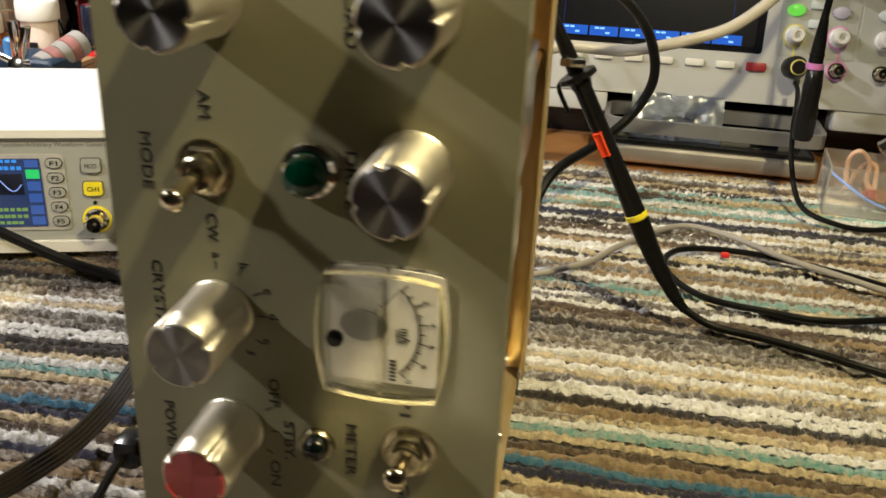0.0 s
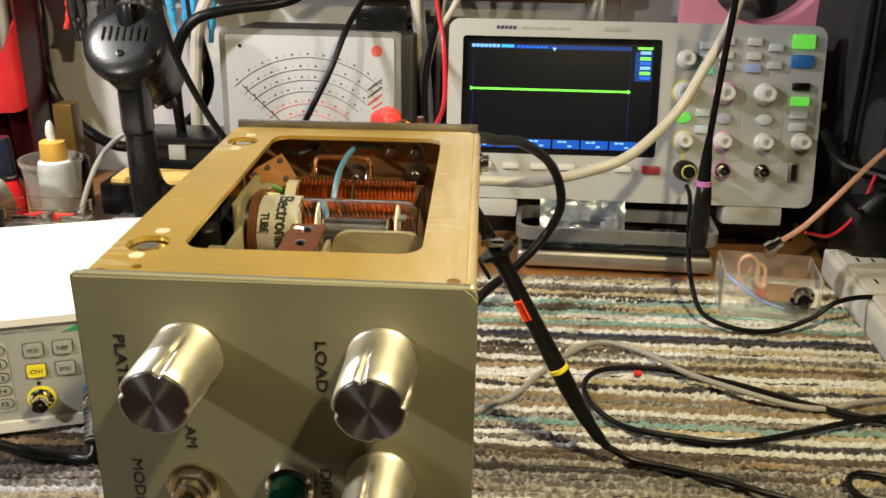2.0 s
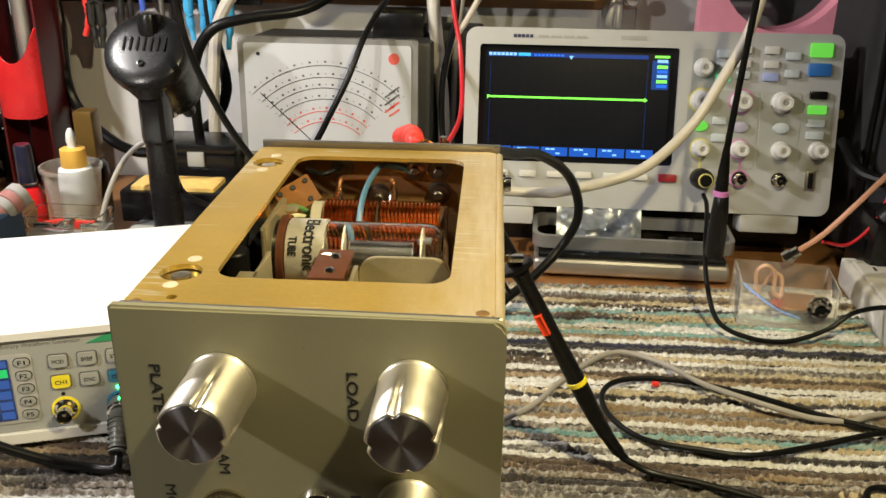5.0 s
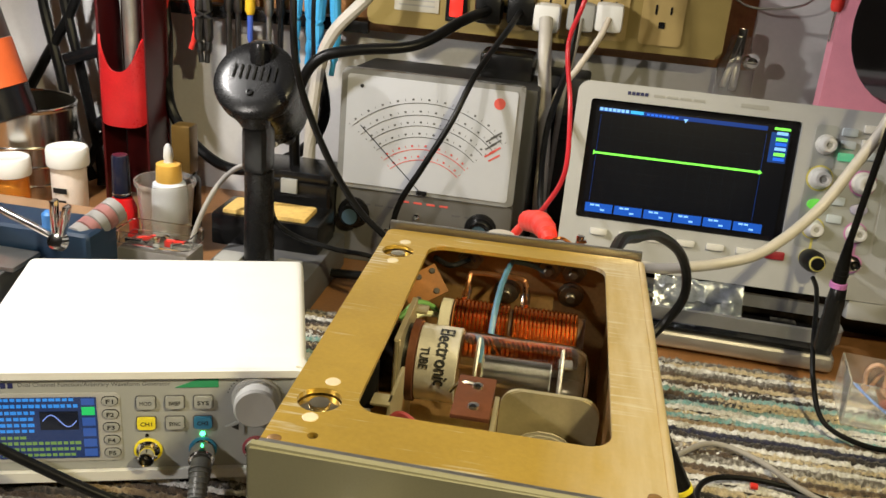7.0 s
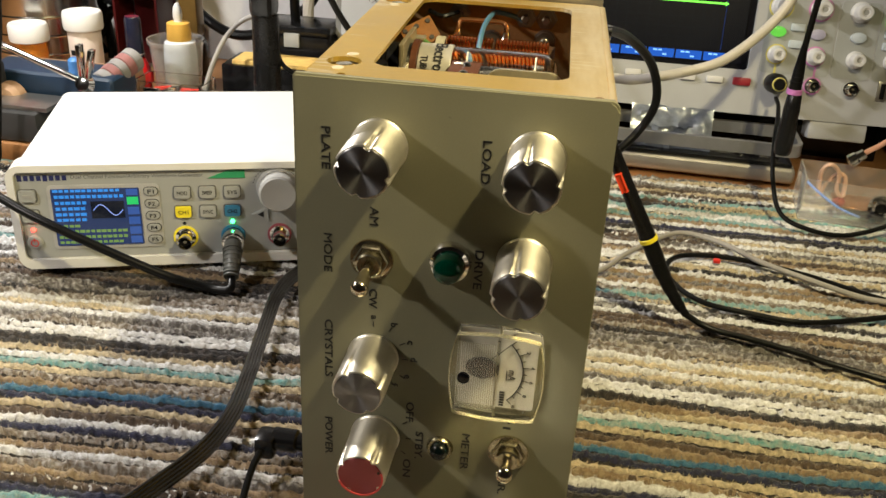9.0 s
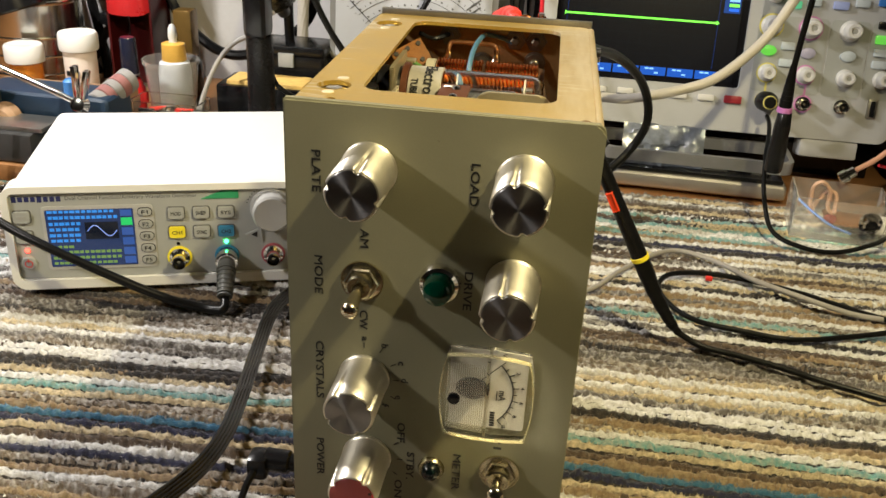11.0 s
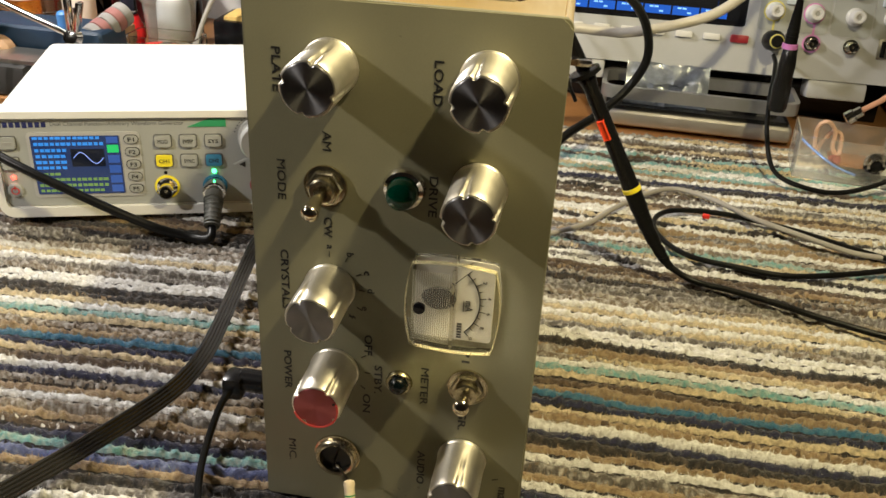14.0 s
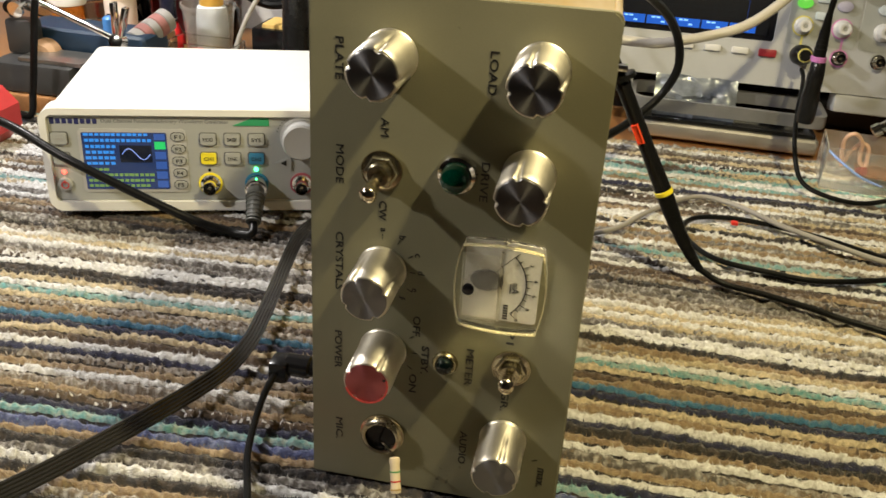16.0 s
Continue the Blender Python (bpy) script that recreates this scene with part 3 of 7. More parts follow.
KNOB = None
for x, z, turn, red in ((0.0294, 0.1870, 75, 0), (0.0812, 0.1878, 100, 0), (0.0804, 0.1502, 100, 0), (0.0284, 0.1048, 115, 0), (0.0298, 0.0685, 55, 1), (0.0812, 0.0345, 75, 0)):
    at = facing(x, -0.0002, z) @ pose(0, 0, 0, 0, 0, turn)
    if KNOB is None:
        KNOB = part("control_knob", knob_mesh(), ALU, radio, "turned aluminium knob with grooves")
        KNOB.matrix_basis = at
        FACE = part("knob_face", face_mesh(), SPUN_DARK, KNOB, "dark spun metal face", smooth=0)
    else:
        k = again(KNOB, at)
        f = again(FACE, Matrix(), k)
        if red:
            red_me = FACE.data.copy()
            red_me.materials[0] = SPUN_RED
            f.data = red_me
            f["label"] = "red-tinted spun metal face"
            ark = [(0.0086 * math.cos(radians(a)), 0.0086 * math.sin(radians(a))) for a in range(-20, 161, 10)]
            ark += [(0.0079 * math.cos(radians(a)), 0.0079 * math.sin(radians(a))) for a in range(160, -21, -10)]
            part("red_rim", prism(ark, 0, 0.0002), mat("dull_red_arc", (0.62, 0.07, 0.06), 0.4), k, "thin red crescent along the rim", smooth=0).matrix_basis = pose(0, 0, 0.0246, 0, 0, -turn) @ pose(0, 0, 0, 90, 0, 0)
            part("pointer_dot", lathe([(0.0006, 0), (0.0006, 0.0002), (0, 0.0002)], 10, m=pose(0.0062, -0.0040, 0.0243)), INK, k)


DARK_BRASS = mat("dark_brass", (0.34, 0.30, 0.19), 0.25, 1.0, 0.15, 150, 0.05)


def toggle(x, z, tip):
    """A bat-handled toggle switch with its hexagonal nut and washer."""
    t = part("toggle_switch", lathe([(0.0072, 0), (0.0072, 0.0006), (0.0066, 0.0008), (0, 0.0008)], 28, m=Matrix.Diagonal((1.04, 1.04, 1, 1))), BRASS, radio)
    t.matrix_basis = facing(x, -0.0002, z)
    S = Matrix.Diagonal((1.0, 1.0, 1.1, 1))
    for k in range(40):
        part("washer_knurl", box((0.0075, 0, 0.0005), (0.0004, 0.0008, 0.0010), m=pose(0, 0, 0, 0, 0, 9 * k)), BRASS, t, smooth=0)
    part("hex_nut", lathe([(0.0064, 0.0008), (0.0064, 0.0020), (0.0058, 0.0025), (0.0048, 0.0026), (0.0046, 0.0014)], 6, m=S), BRASS, t, smooth=20)
    part("thread_gap", lathe([(0.0045, 0.0010), (0.0045, 0.0022), (0.0038, 0.0022)], 24, m=S), DARK_BRASS, t)
    part("bushing", lathe([(0.0046, 0.003), (0.0046, 0.0052), (0.0040, 0.0056), (0.0026, 0.0056), (0.0024, 0.0045)], 24, m=S), BRASS, t)
    d = Vector((tip[0] - x, tip[2] - z, -tip[1]))
    m = Vector((0, 0, 0.004)).normalized().rotation_difference((d - Vector((0, 0, 0.004))).normalized()).to_matrix().to_4x4()
    n = (d - Vector((0, 0, 0.004))).length
    part("lever", lathe([(0.0017, 0), (0.0020, n * 0.3), (0.0025, n * 0.70), (0.0030, n * 0.84), (0.0031, n * 0.92), (0.0025, n * 0.98), (0.0012, n * 1.015), (0, n * 1.02)], 18, m=Matrix.Translation((0, 0, 0.004)) @ m), mat("lever_chrome", (0.74, 0.66, 0.50), 0.14, 1.0, 0.05, 90, 0), t)
    return t


toggle(0.0275, 0.1452, (0.0276, -0.0205, 0.1430))
toggle(0.0815, 0.0697, (0.0814, -0.0185, 0.0728))
lamp_g = part("indicator_lamp", lathe([(0.0076, 0), (0.0076, 0.0008), (0.0068, 0.0028), (0.0056, 0.0034), (0.0053, 0.003)], 32), CHROME, radio, "chrome bezel")
lamp_g.matrix_basis = facing(0.0552, -0.0002, 0.1478)
part("jewel", lathe([(0.0052, 0.001), (0.0052, 0.0065), (0.0047, 0.0086), (0.003, 0.0098), (0, 0.0102)], 24), GREEN_GLASS, lamp_g, "dark green glass jewel")
lamp_s = part("indicator_lamp", lathe([(0.0052, 0), (0.0052, 0.0008), (0.0046, 0.0018), (0.0038, 0.0018)], 28), DARK_BRASS, radio, "brass ring")
lamp_s.matrix_basis = facing(0.0553, -0.0002, 0.0672)
part("jewel", lathe([(0.0037, 0.0008), (0.0037, 0.0024), (0.0031, 0.0042), (0.0018, 0.0052), (0, 0.0055)], 20), mat("dark_jewel", (0.001, 0.003, 0.003), 0.12, bump=0), lamp_s, "nearly black green jewel")


RIB = clear("cover_rib_plastic", (0.95, 0.92, 0.80), 0.2, 1.4, 0.84)


def meter():
    """A small panel meter lying on its side, with bulging clear cover."""
    cx, cz, w, h = 0.0748, 0.1075, 0.0320, 0.0352
    out = []
    for k in range(17):
        u = -1 + 2 * k / 16
        out.append((cx + w / 2 * (0.92 + 0.0 * u) + 0.0022 * (1 - u * u), cz + u * h / 2 * 0.93))
    for k in range(17):
        u = 1 - 2 * k / 16
        out.append((cx + u * w / 2 * 0.90, cz + h / 2 * 0.95 + 0.0012 * (1 - u * u)))
    for k in range(17):
        u = 1 - 2 * k / 16
        out.append((cx - w / 2 * 0.92 - 0.0022 * (1 - u * u), cz + u * h / 2 * 0.93))
    for k in range(17):
        u = -1 + 2 * k / 16
        out.append((cx + u * w / 2 * 0.90, cz - h / 2 * 0.95 - 0.0012 * (1 - u * u)))
    body = part("meter", prism(rounded(cx - 0.0140, cx + 0.0140, cz - 0.0152, cz + 0.0152, 0.002), -0.0012, -0.0002), PAPER, radio, "white meter dial plate")
    cover = part("cover", prism(out, -0.0085, -0.0016, 0.0014), PLASTIC_CLEAR, body, "clear moulded plastic cover")
    cover.visible_shadow = False
    for q in body.children:
        q.visible_shadow = False
    part("cover_edge", pierced(out, [[(cx + (x - cx) * 0.975, cz + (z - cz) * 0.98) for x, z in out]], -0.0089, -0.0070), EDGE, body, "light-catching cover edge").visible_shadow = False
    part("back_field", prism(rounded(cx - 0.0138, cx - 0.0002, cz - 0.0148, cz + 0.0148, 0.001, 2), -0.0017, -0.0013), mat("grey_backing", (0.40, 0.38, 0.32), 0.5), body)
    part("scale_plate", prism(rounded(cx + 0.0008, cx + 0.0139, cz - 0.0148, cz + 0.0148, 0.001, 2), -0.0018, -0.0013), PAPER, body, "cream dial paper")
    # the arc, its graduations and the needle, about a pivot on the other half
    px, pz = cx - 0.0070, cz + 0.0005
    bm = bmesh.new()
    pts = [(px + 0.0165 * math.cos(radians(a)), pz + 0.0165 * math.sin(radians(a))) for a in range(-46, 47, 4)]
    inner = [(px + 0.0161 * math.cos(radians(a)), pz + 0.0161 * math.sin(radians(a))) for a in range(46, -47, -4)]
    prism(pts + inner, -0.0021, -0.0019, bm=bm)
    part("scale_arc", bm, INK, body, smooth=0)
    for i in range(11):
        a = radians(46 - 9.2 * i)
        r1 = 0.0185 if i % 2 == 0 else 0.0177
        bm = box((0.0163 / 2 + r1 / 2, 0, 0), (r1 - 0.0163, 0.0002, 0.00028), m=Matrix.Translation((px, -0.002, pz)) @ pose(0, 0, 0, 0, -math.degrees(a), 0))
        part("graduation", bm, INK, body, smooth=0)
        if i % 2 == 0 and i:
            writing("scale_figure", str(i if i < 11 else 10), sideways(px + 0.0198 * math.cos(a), -0.0019, pz + 0.0198 * math.sin(a)), 0.0011, 0.0014, INK, body)
    writing("unit_lettering", "mA", sideways(cx + 0.0055, -0.0019, cz - 0.0005), 0.0042, 0.0026, INK, body)
    part("unit_bar", box((cx + 0.0035, -0.0019, cz - 0.0008), (0.0003, 0.0002, 0.004)), INK, body)
    for k in range(6):
        part("maker_bar", box((cx + 0.0024, -0.0019, cz - 0.0082 - 0.0011 * k), (0.0018, 0.0002, 0.0007)), INK, body)
    bm = box((0.009, 0, 0), (0.015, 0.0002, 0.0003), m=Matrix.Translation((px, -0.0028, pz)) @ pose(0, 0, 0, 0, -47, 0))
    part("needle", bm, INK, body)
    part("cover_ridge", box((cx + 0.0002, -0.0085, cz), (0.0012, 0.0012, h * 0.9), 0.0003), PLASTIC_CLEAR, body).visible_shadow = False
    for k in range(18):
        part("cover_rib", box((cx - 0.0140 + k * 0.00076, -0.0086, cz), (0.00036, 0.0004, 0.0280), 0.0001), RIB, body).visible_shadow = False
    part("zero_screw", lathe([(0.0022, 0), (0.0022, 0.0012), (0.0018, 0.0014), (0, 0.0014)], 20, m=facing(cx - 0.0115, -0.0085, cz - 0.0008)), BLACK, body, "black plastic zero screw")
    part("movement_cover", lathe([(0.0062, 0), (0.0058, 0.0012), (0.002, 0.0015), (0, 0.0015)], 28, m=facing(cx - 0.0055, -0.0016, cz + 0.0012) @ Matrix.Diagonal((1.0, 0.72, 1, 1))), mat("smoky_disc", (0.035, 0.033, 0.028), 0.2, bump=0), body)


meter()
mic = part("mic_socket", lathe([(0.0094, 0), (0.0094, 0.0010), (0.0086, 0.0012), (0.0086, 0.0018), (0.0082, 0.0020), (0.0086, 0.0024), (0.0082, 0.0028), (0.0086, 0.0032), (0.0082, 0.0038), (0.0074, 0.0042), (0.0066, 0.0038), (0.0066, 0.0009), (0, 0.0009)], 36), mat("warm_nickel", (0.58, 0.51, 0.36), 0.24, 1.0, 0.12, 120, 0.05), radio, "threaded metal microphone socket")
mic.matrix_basis = facing(0.0308, -0.0002, 0.0272)
part("socket_insert", lathe([(0.0065, 0.0010), (0.0065, 0.0016), (0.0035, 0.0014), (0, 0.0014)], 24), BLACK, mic)
part("socket_key", box((0, -0.0052, 0.0022), (0.0022, 0.0012, 0.0022), 0.0003), BLACK, mic)
INKTEXT = (("PLATE", 0.0112, 0.1920, 0.1770, 0.0030), ("LOAD", 0.0650, 0.1925, 0.1775, 0.0030), ("AM", 0.0280, 0.1650, 0.1580, 0.0030), ("MODE", 0.0115, 0.1530, 0.1380, 0.0030), ("DRIVE", 0.0650, 0.1530, 0.1380, 0.0030), ("CW", 0.0280, 0.1330, 0.1252, 0.0030), ("CRYSTALS", 0.0115, 0.1180, 0.0930, 0.0030), ("POWER", 0.0112, 0.0740, 0.0562, 0.0030), ("OFF", 0.0430, 0.0862, 0.0772, 0.0030), ("STBY.", 0.0470, 0.0730, 0.0600, 0.0030), ("ON", 0.0425, 0.0590, 0.0502, 0.0030), ("METER", 0.0650, 0.0750, 0.0580, 0.0030), ("P1", 0.0800, 0.0862, 0.0800, 0.0030), ("GR.", 0.0802, 0.0580, 0.0485, 0.0030), ("MIC.", 0.0118, 0.0310, 0.0200, 0.0030), ("AUDIO", 0.0650, 0.0350, 0.0182, 0.0030), ("max.", 0.0980, 0.0230, 0.0132, 0.0026), ("a", 0.0283, 0.1222, 0.1205, 0.0018), ("b", 0.0360, 0.1200, 0.1183, 0.0026), ("c", 0.0420, 0.1134, 0.1117, 0.0019), ("d", 0.0438, 0.1062, 0.1045, 0.0026), ("e", 0.0413, 0.0984, 0.0967, 0.0019), ("f", 0.0368, 0.0940, 0.0926, 0.0026))
for body, x, za, zb, h in INKTEXT:
    writing("panel_lettering", body, sideways(x, 0.0, (za + zb) / 2), abs(za - zb), h, INK, radio)
for x, z, a in ((0.0283, 0.1185, 90), (0.0347, 0.1172, 60), (0.0392, 0.1115, 30), (0.0405, 0.1050, 0), (0.0395, 0.0972, -30), (0.0362, 0.0935, -55), (0.0412, 0.0763, 35), (0.0428, 0.0690, 0), (0.0410, 0.0620, -35), (0.0950, 0.0265, 20)):
    part("pointer_mark", box((0, 0, 0), (0.0022, 0.00016, 0.0003), m=Matrix.Translation((x, -0.0001, z)) @ pose(0, 0, 0, 0, -a, 0)), INK, radio, smooth=0)

# inside the chassis
CY, CZ, CR = 0.1275, 0.1845, 0.0104
# the pale former, darkened under the winding to paint shade between its turns
part("coil_former", lathe([(CR - 0.0012, 0), (CR - 0.0012, 0.0535)], 32, m=frame_of((0, 1, 0), (0, 0, 1), (1, 0, 0), (0.0300, CY, CZ))), mat("coil_form_brown", (0.060, 0.028, 0.012), 0.4, bump=0.05), radio, "coil former coloured dark for the shade between turns")
part("former_end", lathe([(CR - 0.0011, 0), (CR - 0.0004, 0.0004), (CR - 0.0004, 0.0040), (CR - 0.0011, 0.0044)], 32, m=frame_of((0, 1, 0), (0, 0, 1), (1, 0, 0), (0.0296, CY, CZ))), mat("coil_form_ceramic", (0.46, 0.43, 0.34), 0.35, bump=0.05), radio, "pale former end")
turns = 30
helix = []
for i in range(turns * 20 + 1):
    a = 2 * math.pi * i / 20
    s = i / 20
    gap = 0.0012 if s > turns * 0.45 else 0.0
    helix.append((0.0350 + s * 0.00150 + gap, CY + CR * math.cos(a), CZ + CR * math.sin(a)))
part("coil_winding", tube(helix, 0.00068, 6, smooth=False), COPPER, radio, "shiny enamelled copper winding")
part("copper_link", tube([(0.0378, CY + 0.004, CZ + 0.0095), (0.0374, CY + 0.013, 0.1935), (0.0378, CY + 0.0195, 0.1975), (0.0400, CY + 0.0205, 0.1985), (0.050, CY + 0.0208, 0.1985), (0.0575, CY + 0.0205, 0.1983), (0.0598, CY + 0.0190, 0.1968), (0.0605, CY + 0.012, 0.193), (0.0612, CY + 0.004, CZ + 0.0095)], 0.0011, 8), mat("bare_copper", (0.62, 0.30, 0.14), 0.28, 1.0, 0.15, 200, 0), radio, "bare copper link with soldered ends")
for x0 in (0.0375, 0.0603):
    part("solder_blob", lathe([(0.0012, 0), (0.0019, 0.002), (0.0020, 0.006), (0.0012, 0.010)], 12, m=pose(x0, CY + 0.010, 0.1905, -62, 0, 0)), CHROME, radio, "bright solder joint")
part("blue_wire", tube([(0.0500, CY - 0.018, CZ - 0.004), (0.0502, CY - 0.013, 0.1925), (0.0505, CY - 0.003, 0.1985), (0.0512, CY + 0.012, 0.2005), (0.0528, CY + 0.0300, 0.2005), (0.0550, CY + 0.0330, 0.2003), (0.0620, CY + 0.0338, 0.1990), (0.0690, CY + 0.0335, 0.1965)], 0.00115, 8), LINK_BLUE, radio, "blue sleeved wire")
TY, TZ, TR = 0.0955, 0.1855, 0.0126
AX = frame_of((0, 1, 0), (0, 0, 1), (1, 0, 0), (0, TY, TZ))
valve = part("vacuum_tube", lathe([(TR - 0.0008, 0.0405), (TR, 0.042), (TR, 0.077), (TR * 0.97, 0.0805), (TR * 0.8, 0.0840), (TR * 0.4, 0.0856), (0.0003, 0.0859), (0.0003, 0.0851), (TR * 0.4 - 0.0004, 0.0848), (TR * 0.8 - 0.0006, 0.0833), (TR * 0.97 - 0.0008, 0.0800), (TR - 0.0008, 0.077), (TR - 0.0008, 0.0425)], 32, m=AX, cap=False), GLASS, radio, "clear glass radio valve lying on its side")
valve.visible_shadow = False
part("label_band", lathe([(TR + 0.0001, 0.0275), (TR + 0.0005, 0.0278), (TR + 0.0005, 0.0412), (TR + 0.0001, 0.0415)], 32, m=AX), mat("silver_label", (0.62, 0.58, 0.48), 0.35, 0.6, 0.1, 90, 0.03), valve, "silvery metal base shell with black lettering")
part("base_ring", lathe([(TR + 0.0016, 0.0247), (TR + 0.0016, 0.0272), (TR, 0.0274)], 32, m=AX), PHENOLIC, valve)
part("base", lathe([(TR - 0.001, 0.0140), (TR, 0.0145), (TR, 0.0246)], 32, m=AX), BLACK, valve)
part("plate_structure", lathe([(0.0050, 0.050), (0.0055, 0.0505), (0.0055, 0.0725), (0.0050, 0.073)], 20, m=AX), mat("plate_metal", (0.50, 0.49, 0.46), 0.2, 1.0, 0.15, 120, 0.05), valve, "dark grey plate structure")
part("mica_disc", lathe([(0.0108, 0.0478), (0.0108, 0.0484)], 20, m=AX), mat("mica", (0.30, 0.28, 0.23), 0.3, bump=0), valve)
part("mica_disc", lathe([(0.0108, 0.0758), (0.0108, 0.0764)], 20, m=AX), mat("mica", (0.30, 0.28, 0.23), 0.3, bump=0), valve)
part("getter_cap", box((0.0772, TY - 0.001, TZ + 0.0068), (0.0048, 0.0060, 0.0010), 0.0004), MATS["bright_tin"], valve)
for body, w, h, x, t in (("Electronic", 0.0205, 0.0050, 0.0368, 42), ("TUBE", 0.0068, 0.0030, 0.0305, 34)):
    a = radians(t)
    letters = writing("tube_lettering", body, Matrix(), w, h, INK, valve)
    for v in letters.data.vertices:
        b, rr = a - v.co.x / TR, TR + 0.0008 + v.co.z
        v.co = Vector((x + v.co.y, TY - rr * math.cos(b), TZ + rr * math.sin(b)))
part("socket_bracket", prism([(0.0212, 0.152), (0.0230, 0.152), (0.0230, 0.2015), (0.0212, 0.2015)], TY - 0.018, TY + 0.016, 0.0005), TAN_METAL, radio, "tan plated socket bracket")
part("socket_flange", box((0.0262, 0.0585, 0.184), (0.0012, 0.022, 0.026), 0.0003), TAN_METAL, radio)
part("socket_flange", box((0.0238, 0.0490, 0.1965), (0.0060, 0.0060, 0.0010), 0.0003), TAN_METAL, radio)
part("socket_flange", box((0.0235, 0.1120, 0.197), (0.0070, 0.0060, 0.0010), 0.0003), TAN_METAL, radio)
part("valve_socket", lathe([(0.0125, 0.006), (0.0135, 0.0065), (0.0135, 0.0135), (0.012, 0.0139)], 28, m=AX), RUBBER, radio)
part("tag_board", box((0.0505, 0.0520, 0.2000), (0.0112, 0.0230, 0.0014), 0.0003), PHENOLIC, radio, "brown phenolic tag board with soldered lugs")
for y in (0.0460, 0.0575):
    part("solder_lug", lathe([(0.0019, 0), (0.0016, 0.0008), (0.0008, 0.0013), (0, 0.0014)], 12, m=pose(0.0510, y, 0.2006)), CHROME, radio)
part("tag_wire", tube([(0.0510, 0.0575, 0.2012), (0.0470, 0.0590, 0.2008), (0.0440, 0.0600, 0.1985), (0.0425, 0.0605, 0.1960)], 0.0006, 6), BRASS, radio)
# tuning capacitor: open box frame with meshed plates
cap = part("tuning_capacitor", box((0.0712, 0.0450, 0.157), (0.030, 0.034, 0.0016), 0.0003), TAN_METAL, radio, "tan variable capacitor with open frame")
part("frame_wall", prism(rounded(0.0580, 0.0880, 0.152, 0.1995, 0.006), 0.0605, 0.0622, 0.0004), TAN_METAL, cap)
part("frame_wall", prism(rounded(0.0580, 0.0880, 0.152, 0.1995, 0.006), 0.0285, 0.0302, 0.0004), TAN_METAL, cap)
part("frame_wall", box((0.0570, 0.0453, 0.1745), (0.0014, 0.031, 0.044), 0.0003), TAN_METAL, cap)
for k in range(12):
    part("rotor_plate", prism([(0.0725 + 0.0115 * math.cos(radians(a)), 0.1775 + 0.0115 * math.sin(radians(a))) for a in range(-20, 201, 20)], 0.0335 + k * 0.0021, 0.0340 + k * 0.0021), ALU, cap, smooth=0)
# phenolic board near the back, and odd wiring
part("terminal_board", box((0, 0, 0), (0.0165, 0.0014, 0.0125), 0.0003, m=pose(0.0195, 0.146, 0.1905, -38, -24, 28)), mat("amber_board", (0.20, 0.080, 0.018), 0.6, 0, 0.25, 90, 0.06, Specular_IOR_Level=0.2), radio, "amber phenolic board with eyelets")
for u, v in ((-0.006, 0.004), (0.0, 0.004), (0.006, 0.004), (-0.004, -0.004), (0.004, -0.004)):
    part("eyelet", lathe([(0.0005, -0.0013), (0.0011, -0.0013), (0.0013, -0.0007), (0.0013, 0.0007), (0.0011, 0.0013), (0.0005, 0.0013)], 10, m=pose(0.0195, 0.146, 0.1905, -38, -24, 28) @ facing(u, 0, v)), mat("eyelet_dark", (0.03, 0.025, 0.02), 0.4, 0.5), radio)
for pts, m in (([(0.013, 0.118, 0.185), (0.020, 0.124, 0.193), (0.026, 0.130, 0.190), (0.028, 0.137, 0.183)], mat("green_wire", (0.10, 0.22, 0.06), 0.45)), ([(0.016, 0.116, 0.182), (0.022, 0.121, 0.190), (0.029, 0.132, 0.186)], mat("pale_wire", (0.5, 0.5, 0.3), 0.45)), ([(0.022, 0.155, 0.2), (0.029, 0.152, 0.1985), (0.036, 0.157, 0.2)], BLACK), ([(0.024, 0.034, 0.19), (0.030, 0.040, 0.198), (0.038, 0.036, 0.196), (0.044, 0.030, 0.188)], mat("maroon_wire", (0.2, 0.03, 0.03), 0.4))):
    part("hook_up_wire", tube(pts, 0.0011, 7), m, radio)
for x, z in ((0.036, 0.1985), (0.068, 0.1985), (0.078, 0.1985), (0.078, 0.188), (0.052, 0.186)):
    part("terminal_nut", lathe([(0.0054, 0), (0.0054, 0.0006), (0.0044, 0.0008), (0.0044, 0.0024), (0.0022, 0.0026), (0.0022, 0.005), (0.0016, 0.0054), (0, 0.0054)], 6 if z > 0.19 else 14, m=facing(x, 0.1630, z)), mat("dull_steel_nut", (0.15, 0.135, 0.11), 0.4, 1.0, 0.2, 120, 0.05), radio, smooth=20)
part("choke_body", lathe([(0.005, 0), (0.0055, 0.0005), (0.0055, 0.016), (0.005, 0.0165)], 20, m=pose(0.012, 0.075, 0.178)), RUBBER, radio)
part("trimmer", box((0.0165, 0.047, 0.186), (0.008, 0.008, 0.012), 0.001), TAN_METAL, radio)
